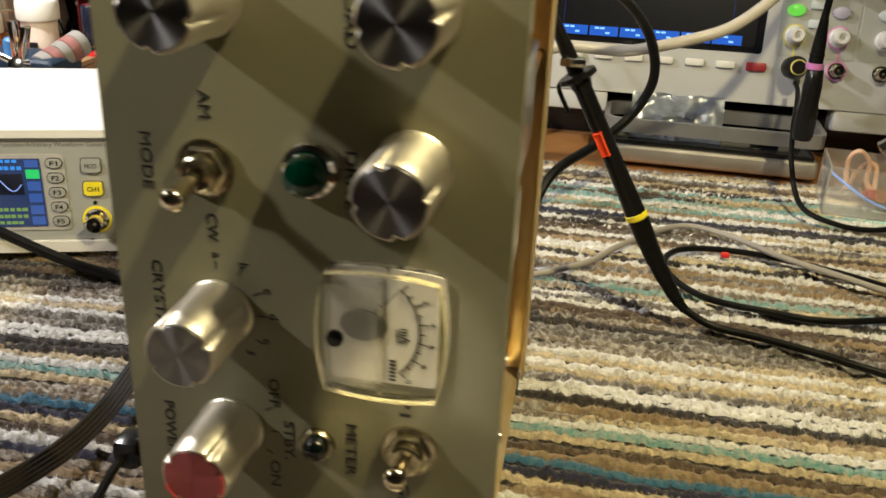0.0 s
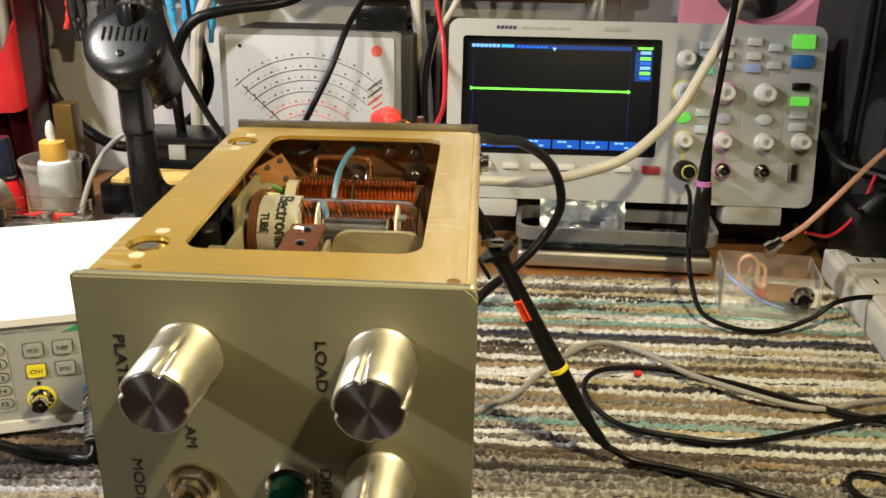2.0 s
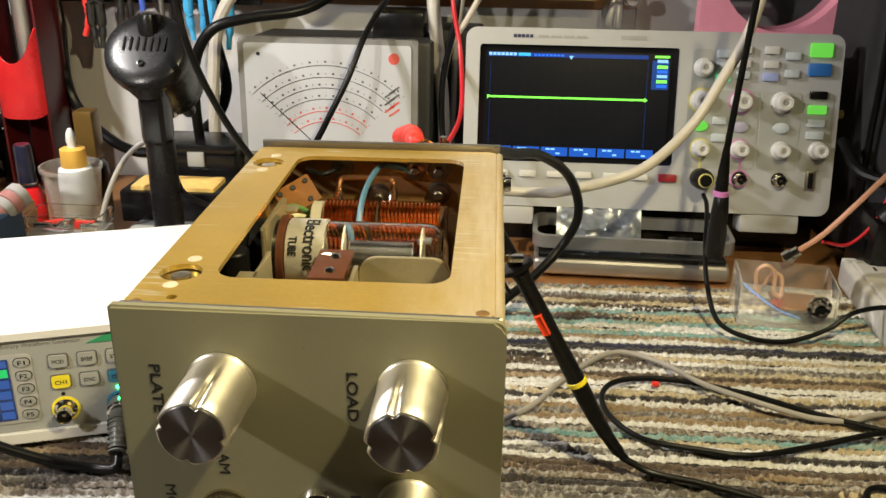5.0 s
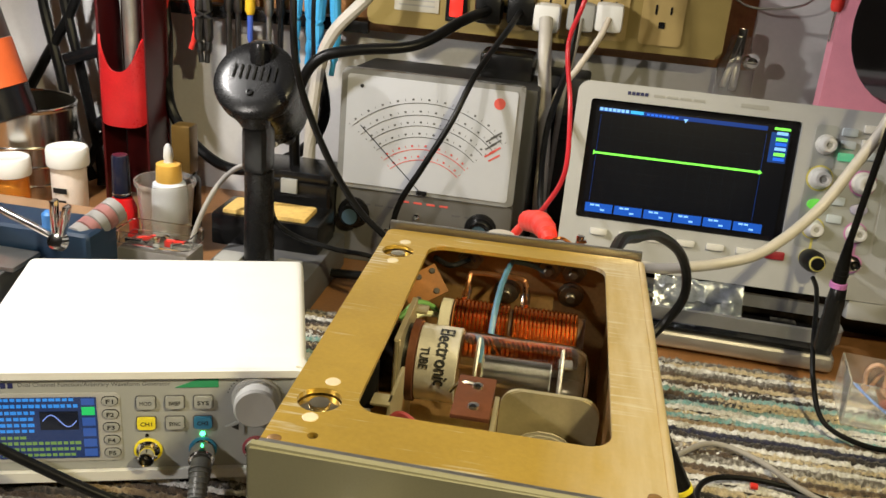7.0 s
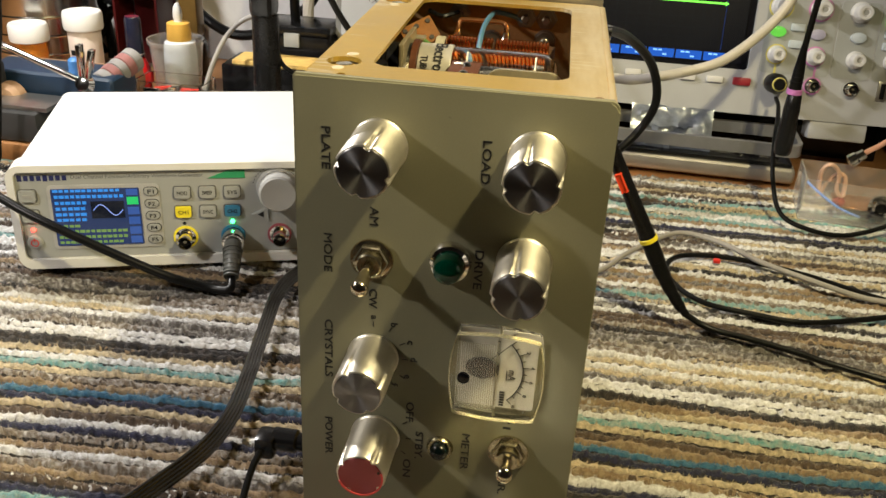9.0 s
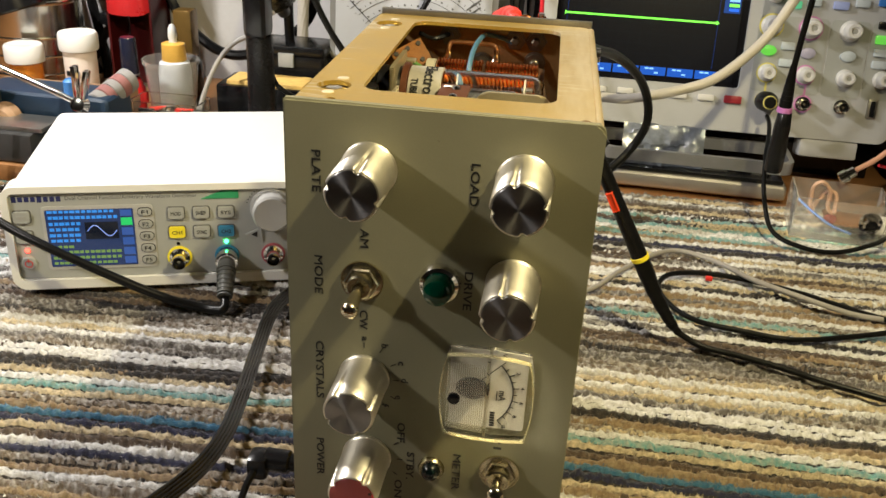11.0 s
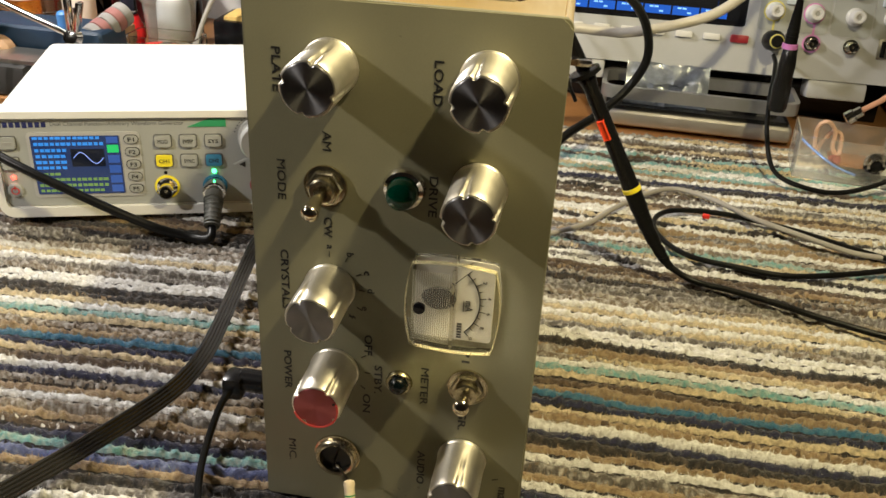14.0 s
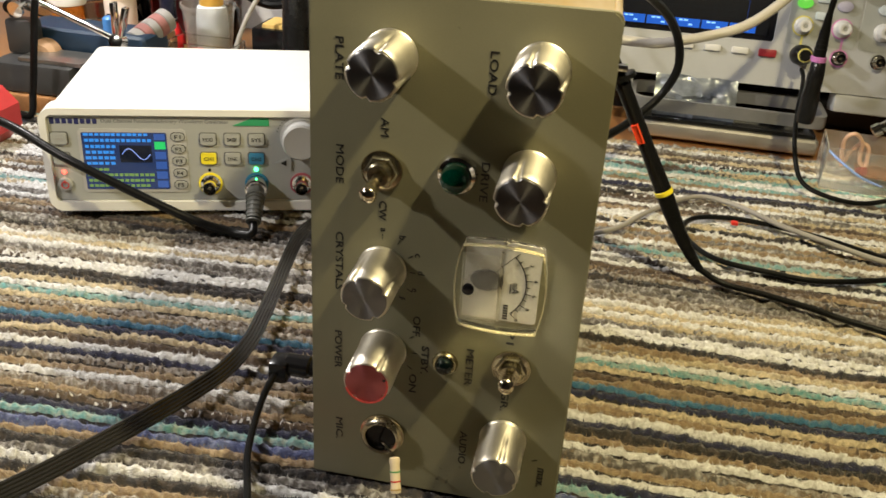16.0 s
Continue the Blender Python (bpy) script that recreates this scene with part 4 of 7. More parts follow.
# side connector with its rear binding posts
for x, m in ((0.058, REDP), (0.074, REDP)):
    part("binding_post", lathe([(0.0042, 0), (0.0042, 0.004), (0.0032, 0.005), (0.0032, 0.0095), (0.004, 0.0105), (0.0038, 0.0135), (0, 0.014)], 20, m=frame_of((1, 0, 0), (0, 0, 1), (0, 1, 0), (x, 0.1635, 0.198))), m, radio, "red binding post")
part("antenna_socket", lathe([(0.0048, 0), (0.0048, 0.001), (0.0034, 0.0012), (0.0034, 0.0035), (0.0026, 0.0037)], 20, m=frame_of((0, 1, 0), (0, 0, 1), (1, 0, 0), (0.1051, 0.150, 0.197))), CHROME, radio, "chrome coaxial socket")

# the chassis stands a little out of square behind its panel
PANEL_KINDS = ("front_panel", "sub_panel", "control_knob", "toggle_switch", "indicator_lamp", "meter", "mic_socket", "panel_lettering", "pointer_mark")
for o in radio.children:
    if o.name.split(".")[0] not in PANEL_KINDS:
        o.matrix_basis = pose(0, 0, 0, 0, 0, 1.5) @ o.matrix_basis

resistor = empty("resistor", pose(0, 0, 0), "pale banded resistor pushed into the microphone socket", "resistor")
RA, RB = Vector((0.0400, -0.0165, 0.0295)), Vector((0.0428, -0.0235, 0.0170))
RM = Matrix.Translation(RA) @ Vector((0, 0, 1)).rotation_difference((RB - RA).normalized()).to_matrix().to_4x4()
RL = (RB - RA).length
part("resistor_body", lathe([(0.0008, 0), (0.0020, 0.0004), (0.0023, 0.0016), (0.0020, 0.0030), (0.0020, RL - 0.0030), (0.0023, RL - 0.0016), (0.0020, RL - 0.0004), (0.0008, RL)], 16, m=RM), mat("resistor_cream", (0.66, 0.55, 0.38), 0.4), resistor)
for k, m in ((0.40, mat("band_green", (0.05, 0.25, 0.08), 0.4)), (0.66, RED), (0.88, mat("band_gold", (0.55, 0.36, 0.1), 0.3, 0.6))):
    part("colour_band", lathe([(0.00205, RL * k - 0.0003), (0.00232 if k > 0.8 else 0.00212, RL * k - 0.00025), (0.00232 if k > 0.8 else 0.00212, RL * k + 0.00025), (0.00205, RL * k + 0.0003)], 16, m=RM), m, resistor)
part("lead_wire", tube([(0.0308, -0.0015, 0.0278), (0.0312, -0.006, 0.0282), (0.0345, -0.012, 0.0310), tuple(RA)], 0.00042, 6), CHROME, resistor)
part("lead_wire", tube([tuple(RB), tuple(RB + (RB - RA) * 0.5), tuple(RB + (RB - RA) * 0.9 + Vector((0, 0, -0.002)))], 0.00035, 6), CHROME, resistor)

# ---- waveform generator ----
GM = pose(-0.228, 0.208, 0.0, 0, 0, 19.2)
gen = empty("waveform_generator", GM, "white bench waveform generator with colour screen", "generator")
part("case", box((0.0728, 0.0860, 0.0395), (0.193, 0.162, 0.066), 0.007, segs=4), WHITE, gen, "white plastic case")
part("front_bezel", prism(rounded(-0.0262, 0.1718, 0.0035, 0.0755, 0.009), -0.001, 0.012, 0.0025), WHITE, gen, "white moulded bezel")
part("bezel_rim", pierced(rounded(-0.0262, 0.1718, 0.0035, 0.0755, 0.009), [rounded(-0.0216, 0.1672, 0.0100, 0.0710, 0.004)], -0.0042, -0.0008), WHITE, gen, "white raised rim")
part("fascia", prism(rounded(-0.0212, 0.1668, 0.0105, 0.0705, 0.003), -0.0016, -0.0005), GEN_FACE, gen, "pale grey-green printed fascia")
for x in (-0.012, 0.157):
    for y in (0.02, 0.15):
        part("rubber_foot", lathe([(0.007, -0.004), (0.0075, 0), (0.0075, 0.0068)], 18, m=pose(x, y, 0.0)), RUBBER, gen)
lcd = part("screen_bezel", prism(rounded(-0.0035, 0.0650, 0.0165, 0.0612, 0.003), -0.0022, -0.0012), mat("screen_grey", (0.42, 0.42, 0.41), 0.4, bump=0), gen, "grey screen surround")
part("screen", prism(rounded(-0.0012, 0.0525, 0.0190, 0.0588, 0.0006, 2), -0.0027, -0.0020), glow("lcd_navy", (0.015, 0.03, 0.09), 1.0), lcd, "lit colour screen")
LC = {"c": glow("lcd_cyan", (0.03, 0.20, 0.58), 1.15), "g": glow("lcd_lime", (0.17, 0.30, 0.08), 0.75), "b": glow("lcd_blue", (0.03, 0.08, 0.28), 1.0), "G": glow("lcd_green", (0.02, 0.5, 0.12), 1.0), "k": LCD, "w": glow("lcd_white", (0.20, 0.30, 0.75), 0.9)}
for i, (u0, u1, z, h, c) in enumerate(((0.0, 0.041, 0.0575, 0.0022, "c"), (0.0, 0.043, 0.0535, 0.0026, "c"), (0.0, 0.020, 0.0492, 0.0026, "c"), (0.0, 0.019, 0.0452, 0.0026, "c"), (0.0, 0.019, 0.0412, 0.0026, "c"), (0.0, 0.019, 0.0374, 0.0024, "c"), (0.022, 0.0425, 0.0440, 0.0120, "k"), (0.0, 0.014, 0.0330, 0.0022, "g"), (0.0, 0.043, 0.0292, 0.0024, "g"), (0.0, 0.043, 0.0252, 0.0024, "g"), (0.0, 0.040, 0.0214, 0.0022, "g"), (0.0445, 0.0515, 0.0560, 0.0042, "b"), (0.0445, 0.0515, 0.0500, 0.0052, "G"), (0.0445, 0.0515, 0.0430, 0.0052, "b"), (0.0445, 0.0515, 0.0360, 0.0052, "b"), (0.0445, 0.0515, 0.0290, 0.0052, "b"), (0.0445, 0.0515, 0.0225, 0.0048, "b"))):
    if c in "cg":
        # a row of unreadable figures: short bars
        n = max(3, int((u1 - u0) / 0.0032))
        for k in range(n):
            part("screen_text_bar", box((u0 + (k + 0.5) * (u1 - u0) / n, -0.0028, z), ((u1 - u0) / n * (0.72 if (k * 7 + i) % 4 else 0.95), 0.0002, h * 0.8)), LC[c], lcd, smooth=0)
    else:
        part("screen_field", box(((u0 + u1) / 2, -0.0028, z), (u1 - u0, 0.0002, h)), LC[c], lcd, smooth=0)
part("sine_trace", tube([(0.0235 + k * 0.0009, -0.0031, 0.0440 + 0.0038 * math.sin(2 * math.pi * k / 20)) for k in range(21)], 0.00035, 5, smooth=False), LC["w"], lcd)
for k in range(5):
    z = 0.0562 - k * 0.00855
    b = part("soft_key", prism(rounded(0.0555, 0.0640, z - 0.0026, z + 0.0026, 0.0025), -0.0034, -0.0022, 0.0004), GEN_FACE, gen, "pale oval key")
    part("key_outline", pierced(rounded(0.0551, 0.0644, z - 0.0030, z + 0.0030, 0.0028), [rounded(0.0556, 0.0639, z - 0.0025, z + 0.0025, 0.0024)], -0.0026, -0.0021), INK, b)
    writing("key_lettering", "F%d" % (k + 1), facing(0.0598, -0.0034, z), 0.0040, 0.0027, INK, b)
for body, u, z, m in (("MOD", 0.0792, 0.0546, GEN_FACE), ("SWEEP", 0.0950, 0.0546, GEN_FACE), ("SYS", 0.1108, 0.0546, GEN_FACE), ("CH1", 0.0790, 0.0410, YELLOW), ("SYNC", 0.0948, 0.0410, GEN_FACE), ("CH2", 0.1104, 0.0410, CHBLUE), ("", -0.0152, 0.0545, GEN_FACE), ("", -0.0152, 0.0405, GEN_FACE)):
    b = part("push_key", prism(rounded(u - 0.0050, u + 0.0050, z - 0.0038, z + 0.0038, 0.0012), -0.0036, -0.0014, 0.0005), m, gen, "yellow key" if m is YELLOW else "blue key" if m is CHBLUE else "pale key")
    part("key_outline", pierced(rounded(u - 0.0057, u + 0.0057, z - 0.0045, z + 0.0045, 0.0016), [rounded(u - 0.0051, u + 0.0051, z - 0.0039, z + 0.0039, 0.0013)], -0.0020, -0.0014), mat("grey_print", (0.12, 0.12, 0.12), 0.5, bump=0), b)
    if body:
        writing("key_lettering", body, facing(u, -0.0036, z), 0.0064, 0.0026, INK, b)
    else:
        part("lettering_bar", box((u, -0.0037, z), (0.006, 0.0002, 0.0018)), GREYP, b)
part("arrow_key", prism([(0.1225, 0.0378), (0.1335, 0.0430), (0.1340, 0.0425), (0.1340, 0.0332), (0.1335, 0.0327)], -0.0030, -0.0014, 0.0005), GEN_FACE, gen)
part("arrow_print", prism([(0.1265, 0.0379), (0.1305, 0.0400), (0.1305, 0.0358)], -0.0033, -0.0029), INK, gen)
part("tuning_knob", lathe([(0.0140, 0), (0.0140, 0.002), (0.0128, 0.0028), (0.0125, 0.012), (0.0112, 0.0135), (0.004, 0.0128), (0, 0.0126)], 40, m=facing(0.1405, -0.0014, 0.0565)), mat("knob_grey", (0.42, 0.42, 0.40), 0.4, 0, 0.03, 50, 0.03), gen, "pale grey tuning knob")
for k in range(12):
    a = radians(75 + k * 8)
    part("knob_print", lathe([(0.0004, 0), (0.0004, 0.0003)], 6, m=facing(0.1405 + 0.0165 * math.cos(a), -0.0014, 0.0555 + 0.0165 * math.sin(a))), INK, gen)
part("green_corner_print", prism([(0.0955, 0.0640), (0.1195, 0.0640), (0.1195, 0.0695), (0.1090, 0.0695)], -0.0021, -0.0014), GREENP, gen)
writing("title_lettering", "Dual Channel Function/Arbitrary Waveform Generator", facing(0.0525, -0.0016, 0.0662), 0.081, 0.0034, mat("grey_ink", (0.10, 0.10, 0.11), 0.5, bump=0), gen)
for k in range(8):
    part("maker_bar", box((-0.0185 + 0.0038 * k, -0.0017, 0.0662 if k else 0.0664), (0.0027, 0.0003, 0.0034 if k not in (0, 4) else 0.0042)), mat("navy_print", (0.015, 0.02, 0.10), 0.4, bump=0), gen)


def bnc(parent, u, z, y, ring, label, long=0.0105):
    s = part("signal_socket", lathe([(0.0066, 0), (0.0066, 0.0012), (0.0050, 0.0014), (0.0050, 0.004), (0.0046, 0.0042), (0.0046, long), (0.0039, long + 0.0003), (0.0036, long - 0.001), (0.0036, 0.003), (0, 0.003)], 24, m=facing(u, y, z)), CHROME, parent, label)
    part("colour_ring", lathe([(0.0080, 0), (0.0080, 0.0009), (0.0066, 0.0010)], 28, m=facing(u, y, z)), ring, s)
    part("centre_pin", lathe([(0.0011, 0.003), (0.0011, long - 0.002), (0, long - 0.0018)], 10, m=facing(u, y, z)), BRASS, s)
    part("insulator", lathe([(0.0034, 0.0032), (0.0034, long - 0.003), (0.0016, long - 0.003)], 16, m=facing(u, y, z)), BLACK, s)
    for sg in (1, -1):
        part("bayonet_lug", box((u + sg * 0.0052, y - long * 0.7, z), (0.0018, 0.0016, 0.0016), 0.0003), CHROME, s)


bnc(gen, 0.0792, 0.0225, -0.0016, YELLOW, "bayonet socket with yellow ring")
bnc(gen, 0.1100, 0.0225, -0.0016, CHBLUE, "bayonet socket with blue ring")
bnc(gen, 0.1405, 0.0225, -0.0016, mat("maroon_print", (0.35, 0.08, 0.10), 0.4, bump=0), "bayonet socket with maroon ring")
part("led_red", lathe([(0.0014, 0), (0.0014, 0.0008), (0.0008, 0.0014), (0, 0.0016)], 12, m=facing(-0.0150, -0.0016, 0.0308)), glow("red_led", (1.0, 0.05, 0.03), 8), gen, "lit red lamp")
part("led_green", lathe([(0.0014, 0), (0.0014, 0.0008), (0.0008, 0.0014), (0, 0.0016)], 12, m=facing(0.1100, -0.0016, 0.0330)), glow("green_led", (0.05, 1.0, 0.25), 9), gen, "lit green lamp")
part("led_off", lathe([(0.0011, 0), (0.0011, 0.0006), (0, 0.0008)], 12, m=facing(0.0790, -0.0016, 0.0325)), BLACK, gen)
part("power_key", lathe([(0.0048, 0), (0.0048, 0.0012), (0.0040, 0.0018), (0, 0.0018)], 24, m=facing(-0.0150, -0.0016, 0.0222)), GEN_FACE, gen, "round power key")
part("power_symbol", pierced(circle(-0.0150, 0.0220, 0.0025, 20), [circle(-0.0150, 0.0220, 0.0019, 20)], -0.0037, -0.0034), REDP, gen)
part("power_symbol", box((-0.0150, -0.0036, 0.0240), (0.0006, 0.0003, 0.0028)), REDP, gen)


def gp(u, y, z):
    return tuple(GM @ Vector((u, y, z)))


plug = empty("signal_cable", pose(0, 0, 0), "black coaxial cable with ribbed boot plugged into the generator", "cable")
BOOT_GREY = mat("dark_grey_rubber", (0.13, 0.135, 0.125), 0.34, 0, 0.15, 150, 0.05)
part("plug_collar", lathe([(0.0072, 0.004), (0.0074, 0.0045), (0.0074, 0.0125), (0.0066, 0.0135), (0.0052, 0.0137)], 24, m=GM @ facing(0.1100, -0.0016, 0.0225)), CHROME, plug, "knurled chrome collar")
start = GM @ Vector((0.1100, -0.0150, 0.0222))
down = [tuple(start), gp(0.1098, -0.022, 0.0195), gp(0.1090, -0.033, 0.0105), gp(0.1080, -0.042, 0.005)]
part("plug_boot", tube(down[:3], 0.0058, 14, 8, radii=[0.0058, 0.0058, 0.0056, 0.0054, 0.0050, 0.0047]), BOOT_GREY, plug)
for k in range(8):
    q = spline(down, 10)[8 + k * 2]
    q2 = spline(down, 10)[9 + k * 2]
    part("boot_rib", lathe([(0.0042, -0.0005), (0.0066 - 0.00022 * k, -0.0005), (0.0066 - 0.00022 * k, 0.0005), (0.0042, 0.0005)], 16, m=Matrix.Translation(q) @ Vector((0, 0, 1)).rotation_difference((q2 - q).normalized()).to_matrix().to_4x4()), BOOT_GREY, plug)
part("cable", tube([gp(0.1088, -0.034, 0.0085), gp(0.1075, -0.044, 0.0045), (-0.126, 0.202, 0.004), (-0.150, 0.196, 0.012), (-0.190, 0.190, 0.030), (-0.232, 0.188, 0.048), (-0.285, 0.200, 0.062), (-0.36, 0.22, 0.055), (-0.46, 0.24, 0.01)], 0.0029, 12), RUBBER, plug)

# ---- oscilloscope ----
# local frame: x along the front, z up the tilted front, y into the case; origin at the screen's upper line
SM = pose(0.0, 0.60, 0.18, -12, 0, 0)
scope = empty("oscilloscope", SM, "cream bench oscilloscope with wide lit screen", "oscilloscope")
part("case", box((0.2220, 0.066, -0.0640), (0.312, 0.108, 0.148), 0.010, segs=4), SCOPE_CASE, scope, "cream plastic case")
part("front_frame", pierced(rounded(0.0600, 0.3850, -0.1405, 0.0165, 0.010), [rounded(0.0725, 0.2465, -0.1005, 0.0020, 0.003)], -0.004, 0.014), SCOPE_CASE, scope, "cream moulded front")
part("screen_surround", prism(rounded(0.0725, 0.2465, -0.1005, 0.0020, 0.003), 0.0, 0.004), mat("gloss_black", (0.008, 0.008, 0.01), 0.12, bump=0), scope, "black glossy screen surround")
part("screen", prism(rounded(0.0775, 0.2400, -0.0960, -0.0030, 0.001, 2), -0.0008, 0.0002), glow("scope_dark", (0.0016, 0.0022, 0.0045), 1.0), scope, "dark lit screen")
SB, SG, SW = glow("scope_blue", (0.02, 0.14, 0.75), 1.2), glow("scope_green", (0.20, 0.95, 0.08), 1.6), glow("scope_pale", (0.25, 0.55, 1.0), 1.2)
part("status_bar", box((0.150, -0.0012, -0.0065), (0.140, 0.0004, 0.0035)), glow("scope_navy", (0.008, 0.04, 0.22), 1.0), scope, smooth=0)
for k in range(7):
    part("status_text_bar", box((0.082 + k * 0.0036, -0.0016, -0.0062), (0.0028, 0.0003, 0.0026)), SW, scope, smooth=0)
part("status_text_bar", box((0.112, -0.0016, -0.0062), (0.011, 0.0003, 0.0026)), glow("scope_cyan", (0.05, 0.45, 0.8), 1.2), scope, smooth=0)
for k in range(8):
    part("status_text_bar", box((0.1215 + k * 0.0034, -0.0016, -0.0066), (0.0026, 0.0003, 0.0018)), SB, scope, smooth=0)
part("trigger_marker", prism([(0.151, -0.0068), (0.155, -0.0068), (0.153, -0.0100)], -0.0016, -0.0010), SW, scope)
for k in range(6):
    u0 = 0.0795 + k * 0.0252
    part("menu_field", box((u0 + 0.0118, -0.0012, -0.0910), (0.0236, 0.0004, 0.0078)), glow("scope_menu", (0.01, 0.08, 0.42), 1.2), scope, smooth=0)
    for j in range(3):
        part("menu_text_bar", box((u0 + 0.006 + j * 0.0045, -0.0016, -0.0888 if j < 2 else -0.0925), (0.0036, 0.0003, 0.0015)), SW, scope, smooth=0)
part("side_field", box((0.2310, -0.0012, -0.0215), (0.0145, 0.0004, 0.0250)), glow("scope_side", (0.01, 0.05, 0.22), 1.0), scope, smooth=0)
for z, m in ((-0.0095, SW), (-0.0145, SG), (-0.0185, SB), (-0.0225, SW), (-0.0270, SG), (-0.0310, SB)):
    part("side_text_bar", box((0.2325, -0.0016, z), (0.009, 0.0003, 0.0026)), m, scope, smooth=0)
part("status_text_bar", box((0.232, -0.0016, -0.0058), (0.013, 0.0003, 0.0020)), SG, scope, smooth=0)
part("trace", box((0.1508, -0.0016, -0.0435), (0.137, 0.0004, 0.0017)), SG, scope, "bright green trace", smooth=0)
part("trace_marker", prism([(0.0800, -0.0415), (0.0830, -0.0435), (0.0800, -0.0455)], -0.0022, -0.0016), SG, scope)
part("trace_marker", prism([(0.2215, -0.0435), (0.2185, -0.0415), (0.2185, -0.0455)], -0.0022, -0.0016), SG, scope)
GRID = glow("scope_grid", (0.008, 0.012, 0.016), 1.0)
for k in range(1, 14):
    part("graticule_line", box((0.0822 + k * 0.00985, -0.0011, -0.0480), (0.0002, 0.0003, 0.074)), GRID, scope, smooth=0)
for k in range(1, 8):
    part("graticule_line", box((0.1508, -0.0011, -0.0110 - k * 0.00925), (0.137, 0.0003, 0.0002)), GRID, scope, smooth=0)
for x in (0.0823, 0.2200):
    part("graticule_edge", box((x, -0.0012, -0.0480), (0.0003, 0.0003, 0.074)), glow("scope_edge_blue", (0.006, 0.03, 0.16), 1.0), scope, smooth=0)
for k in range(6):
    part("soft_key", box((0.0880 + 0.0248 * k + 0.006, -0.0055, -0.1110), (0.0150, 0.004, 0.0058), 0.0015), CREAM, scope)
part("menu_key", box((0.2425, -0.0055, -0.1110), (0.0160, 0.004, 0.0072), 0.0015), mat("dark_red_key", (0.30, 0.02, 0.03), 0.4), scope, "dark red key")
for x0, x1, z0, z1 in ((0.2575, 0.2760, -0.0395, 0.0020), (0.2560, 0.3170, -0.1010, -0.0330), (0.3190, 0.3530, -0.1010, -0.0330), (0.3545, 0.3800, -0.1010, -0.0330)):
    part("grey_field", prism(rounded(x0, x1, z0, z1, 0.004), -0.0046, -0.0038), SCOPE_GREY, scope)


def sknob(x, z, r, ring=None):
    k = part("scope_knob", lathe([(r * 1.12, 0), (r * 1.08, 0.003), (r * 0.92, 0.004), (r * 0.85, 0.013), (r * 0.72, 0.0148), (r * 0.42, 0.0148), (r * 0.36, 0.0135), (0, 0.0132)], 28, m=facing(x, -0.0046, z)), CREAM, scope, "cream rotary knob")
    part("knob_dimple", lathe([(r * 0.28, 0.0134), (r * 0.28, 0.0138), (0, 0.0139)], 12, m=facing(x, -0.0046, z)), GREYP, k)
    if ring:
        part("colour_ring", lathe([(r * 1.28, 0), (r * 1.28, 0.0006), (r * 1.05, 0.0008)], 28, m=facing(x, -0.0046, z)), ring, k)


SYEL = mat("pale_yellow_print", (0.62, 0.55, 0.14), 0.45, bump=0)
SPINK = mat("magenta_print", (0.55, 0.22, 0.45), 0.4, bump=0)
sknob(0.2670, -0.0140, 0.0075)
sknob(0.2670, -0.0420, 0.0085, SYEL)
sknob(0.3015, -0.0420, 0.0085, SPINK)
sknob(0.3360, -0.0420, 0.0085)
sknob(0.2690, -0.0840, 0.0072, SYEL)
sknob(0.3030, -0.0835, 0.0072, SPINK)
sknob(0.3380, -0.0835, 0.0072)
sknob(0.3700, -0.0825, 0.0072)
PALE = mat("pale_blue_key", (0.52, 0.58, 0.62), 0.4)
LITG = glow("lit_green_key", (0.16, 0.70, 0.08), 0.75)
for x, z, w, h, m in ((0.2840, -0.0020, 0.0125, 0.0068, PALE), (0.2840, -0.0125, 0.0125, 0.0068, PALE), (0.2840, -0.0225, 0.0125, 0.0068, glow("soft_green_key", (0.12, 0.5, 0.25), 0.8)), (0.3005, 0.0020, 0.0125, 0.0068, CREAM), (0.3005, -0.0100, 0.0125, 0.0068, CREAM), (0.3005, -0.0195, 0.0125, 0.0068, PALE), (0.3240, 0.0020, 0.0125, 0.0068, CREAM), (0.3240, -0.0100, 0.0125, 0.0068, CREAM), (0.3240, -0.0205, 0.0135, 0.0072, mat("violet_key", (0.35, 0.42, 0.75), 0.4)), (0.3420, -0.0025, 0.0125, 0.0068, PALE), (0.3420, -0.0175, 0.0125, 0.0068, PALE), (0.3650, 0.0030, 0.0190, 0.0120, LITG), (0.3650, -0.0135, 0.0190, 0.0110, mat("blue_run_key", (0.03, 0.16, 0.50), 0.35)), (0.3660, -0.0350, 0.0150, 0.0070, BLACK), (0.3660, -0.0475, 0.0160, 0.0078, LITG), (0.3660, -0.0590, 0.0150, 0.0070, PALE), (0.3660, -0.0695, 0.0150, 0.0070, PALE), (0.2840, -0.0590, 0.0120, 0.0070, PALE), (0.2840, -0.0740, 0.0120, 0.0070, PALE)):
    part("push_key", box((x, -0.0058, z), (w, 0.004, h), 0.0014), m, scope)
for x, m in ((0.2675, LITG), (0.3020, mat("violet_oval", (0.42, 0.40, 0.52), 0.4)), (0.3370, PALE)):
    part("channel_key", lathe([(0.0060, 0), (0.0058, 0.003), (0.004, 0.0036), (0, 0.0036)], 24, m=facing(x, -0.0046, -0.0640) @ Matrix.Diagonal((1.15, 0.8, 1, 1))), m, scope)
for x, m in ((0.2700, SYEL), (0.3050, SPINK), (0.3390, SCOPE_GREY)):
    bnc(scope, x, -0.1095, -0.0042, m, "bayonet input socket")
    part("ring_print", box((x, -0.0043, -0.0960), (0.002, 0.0008, 0.016)), m, scope)
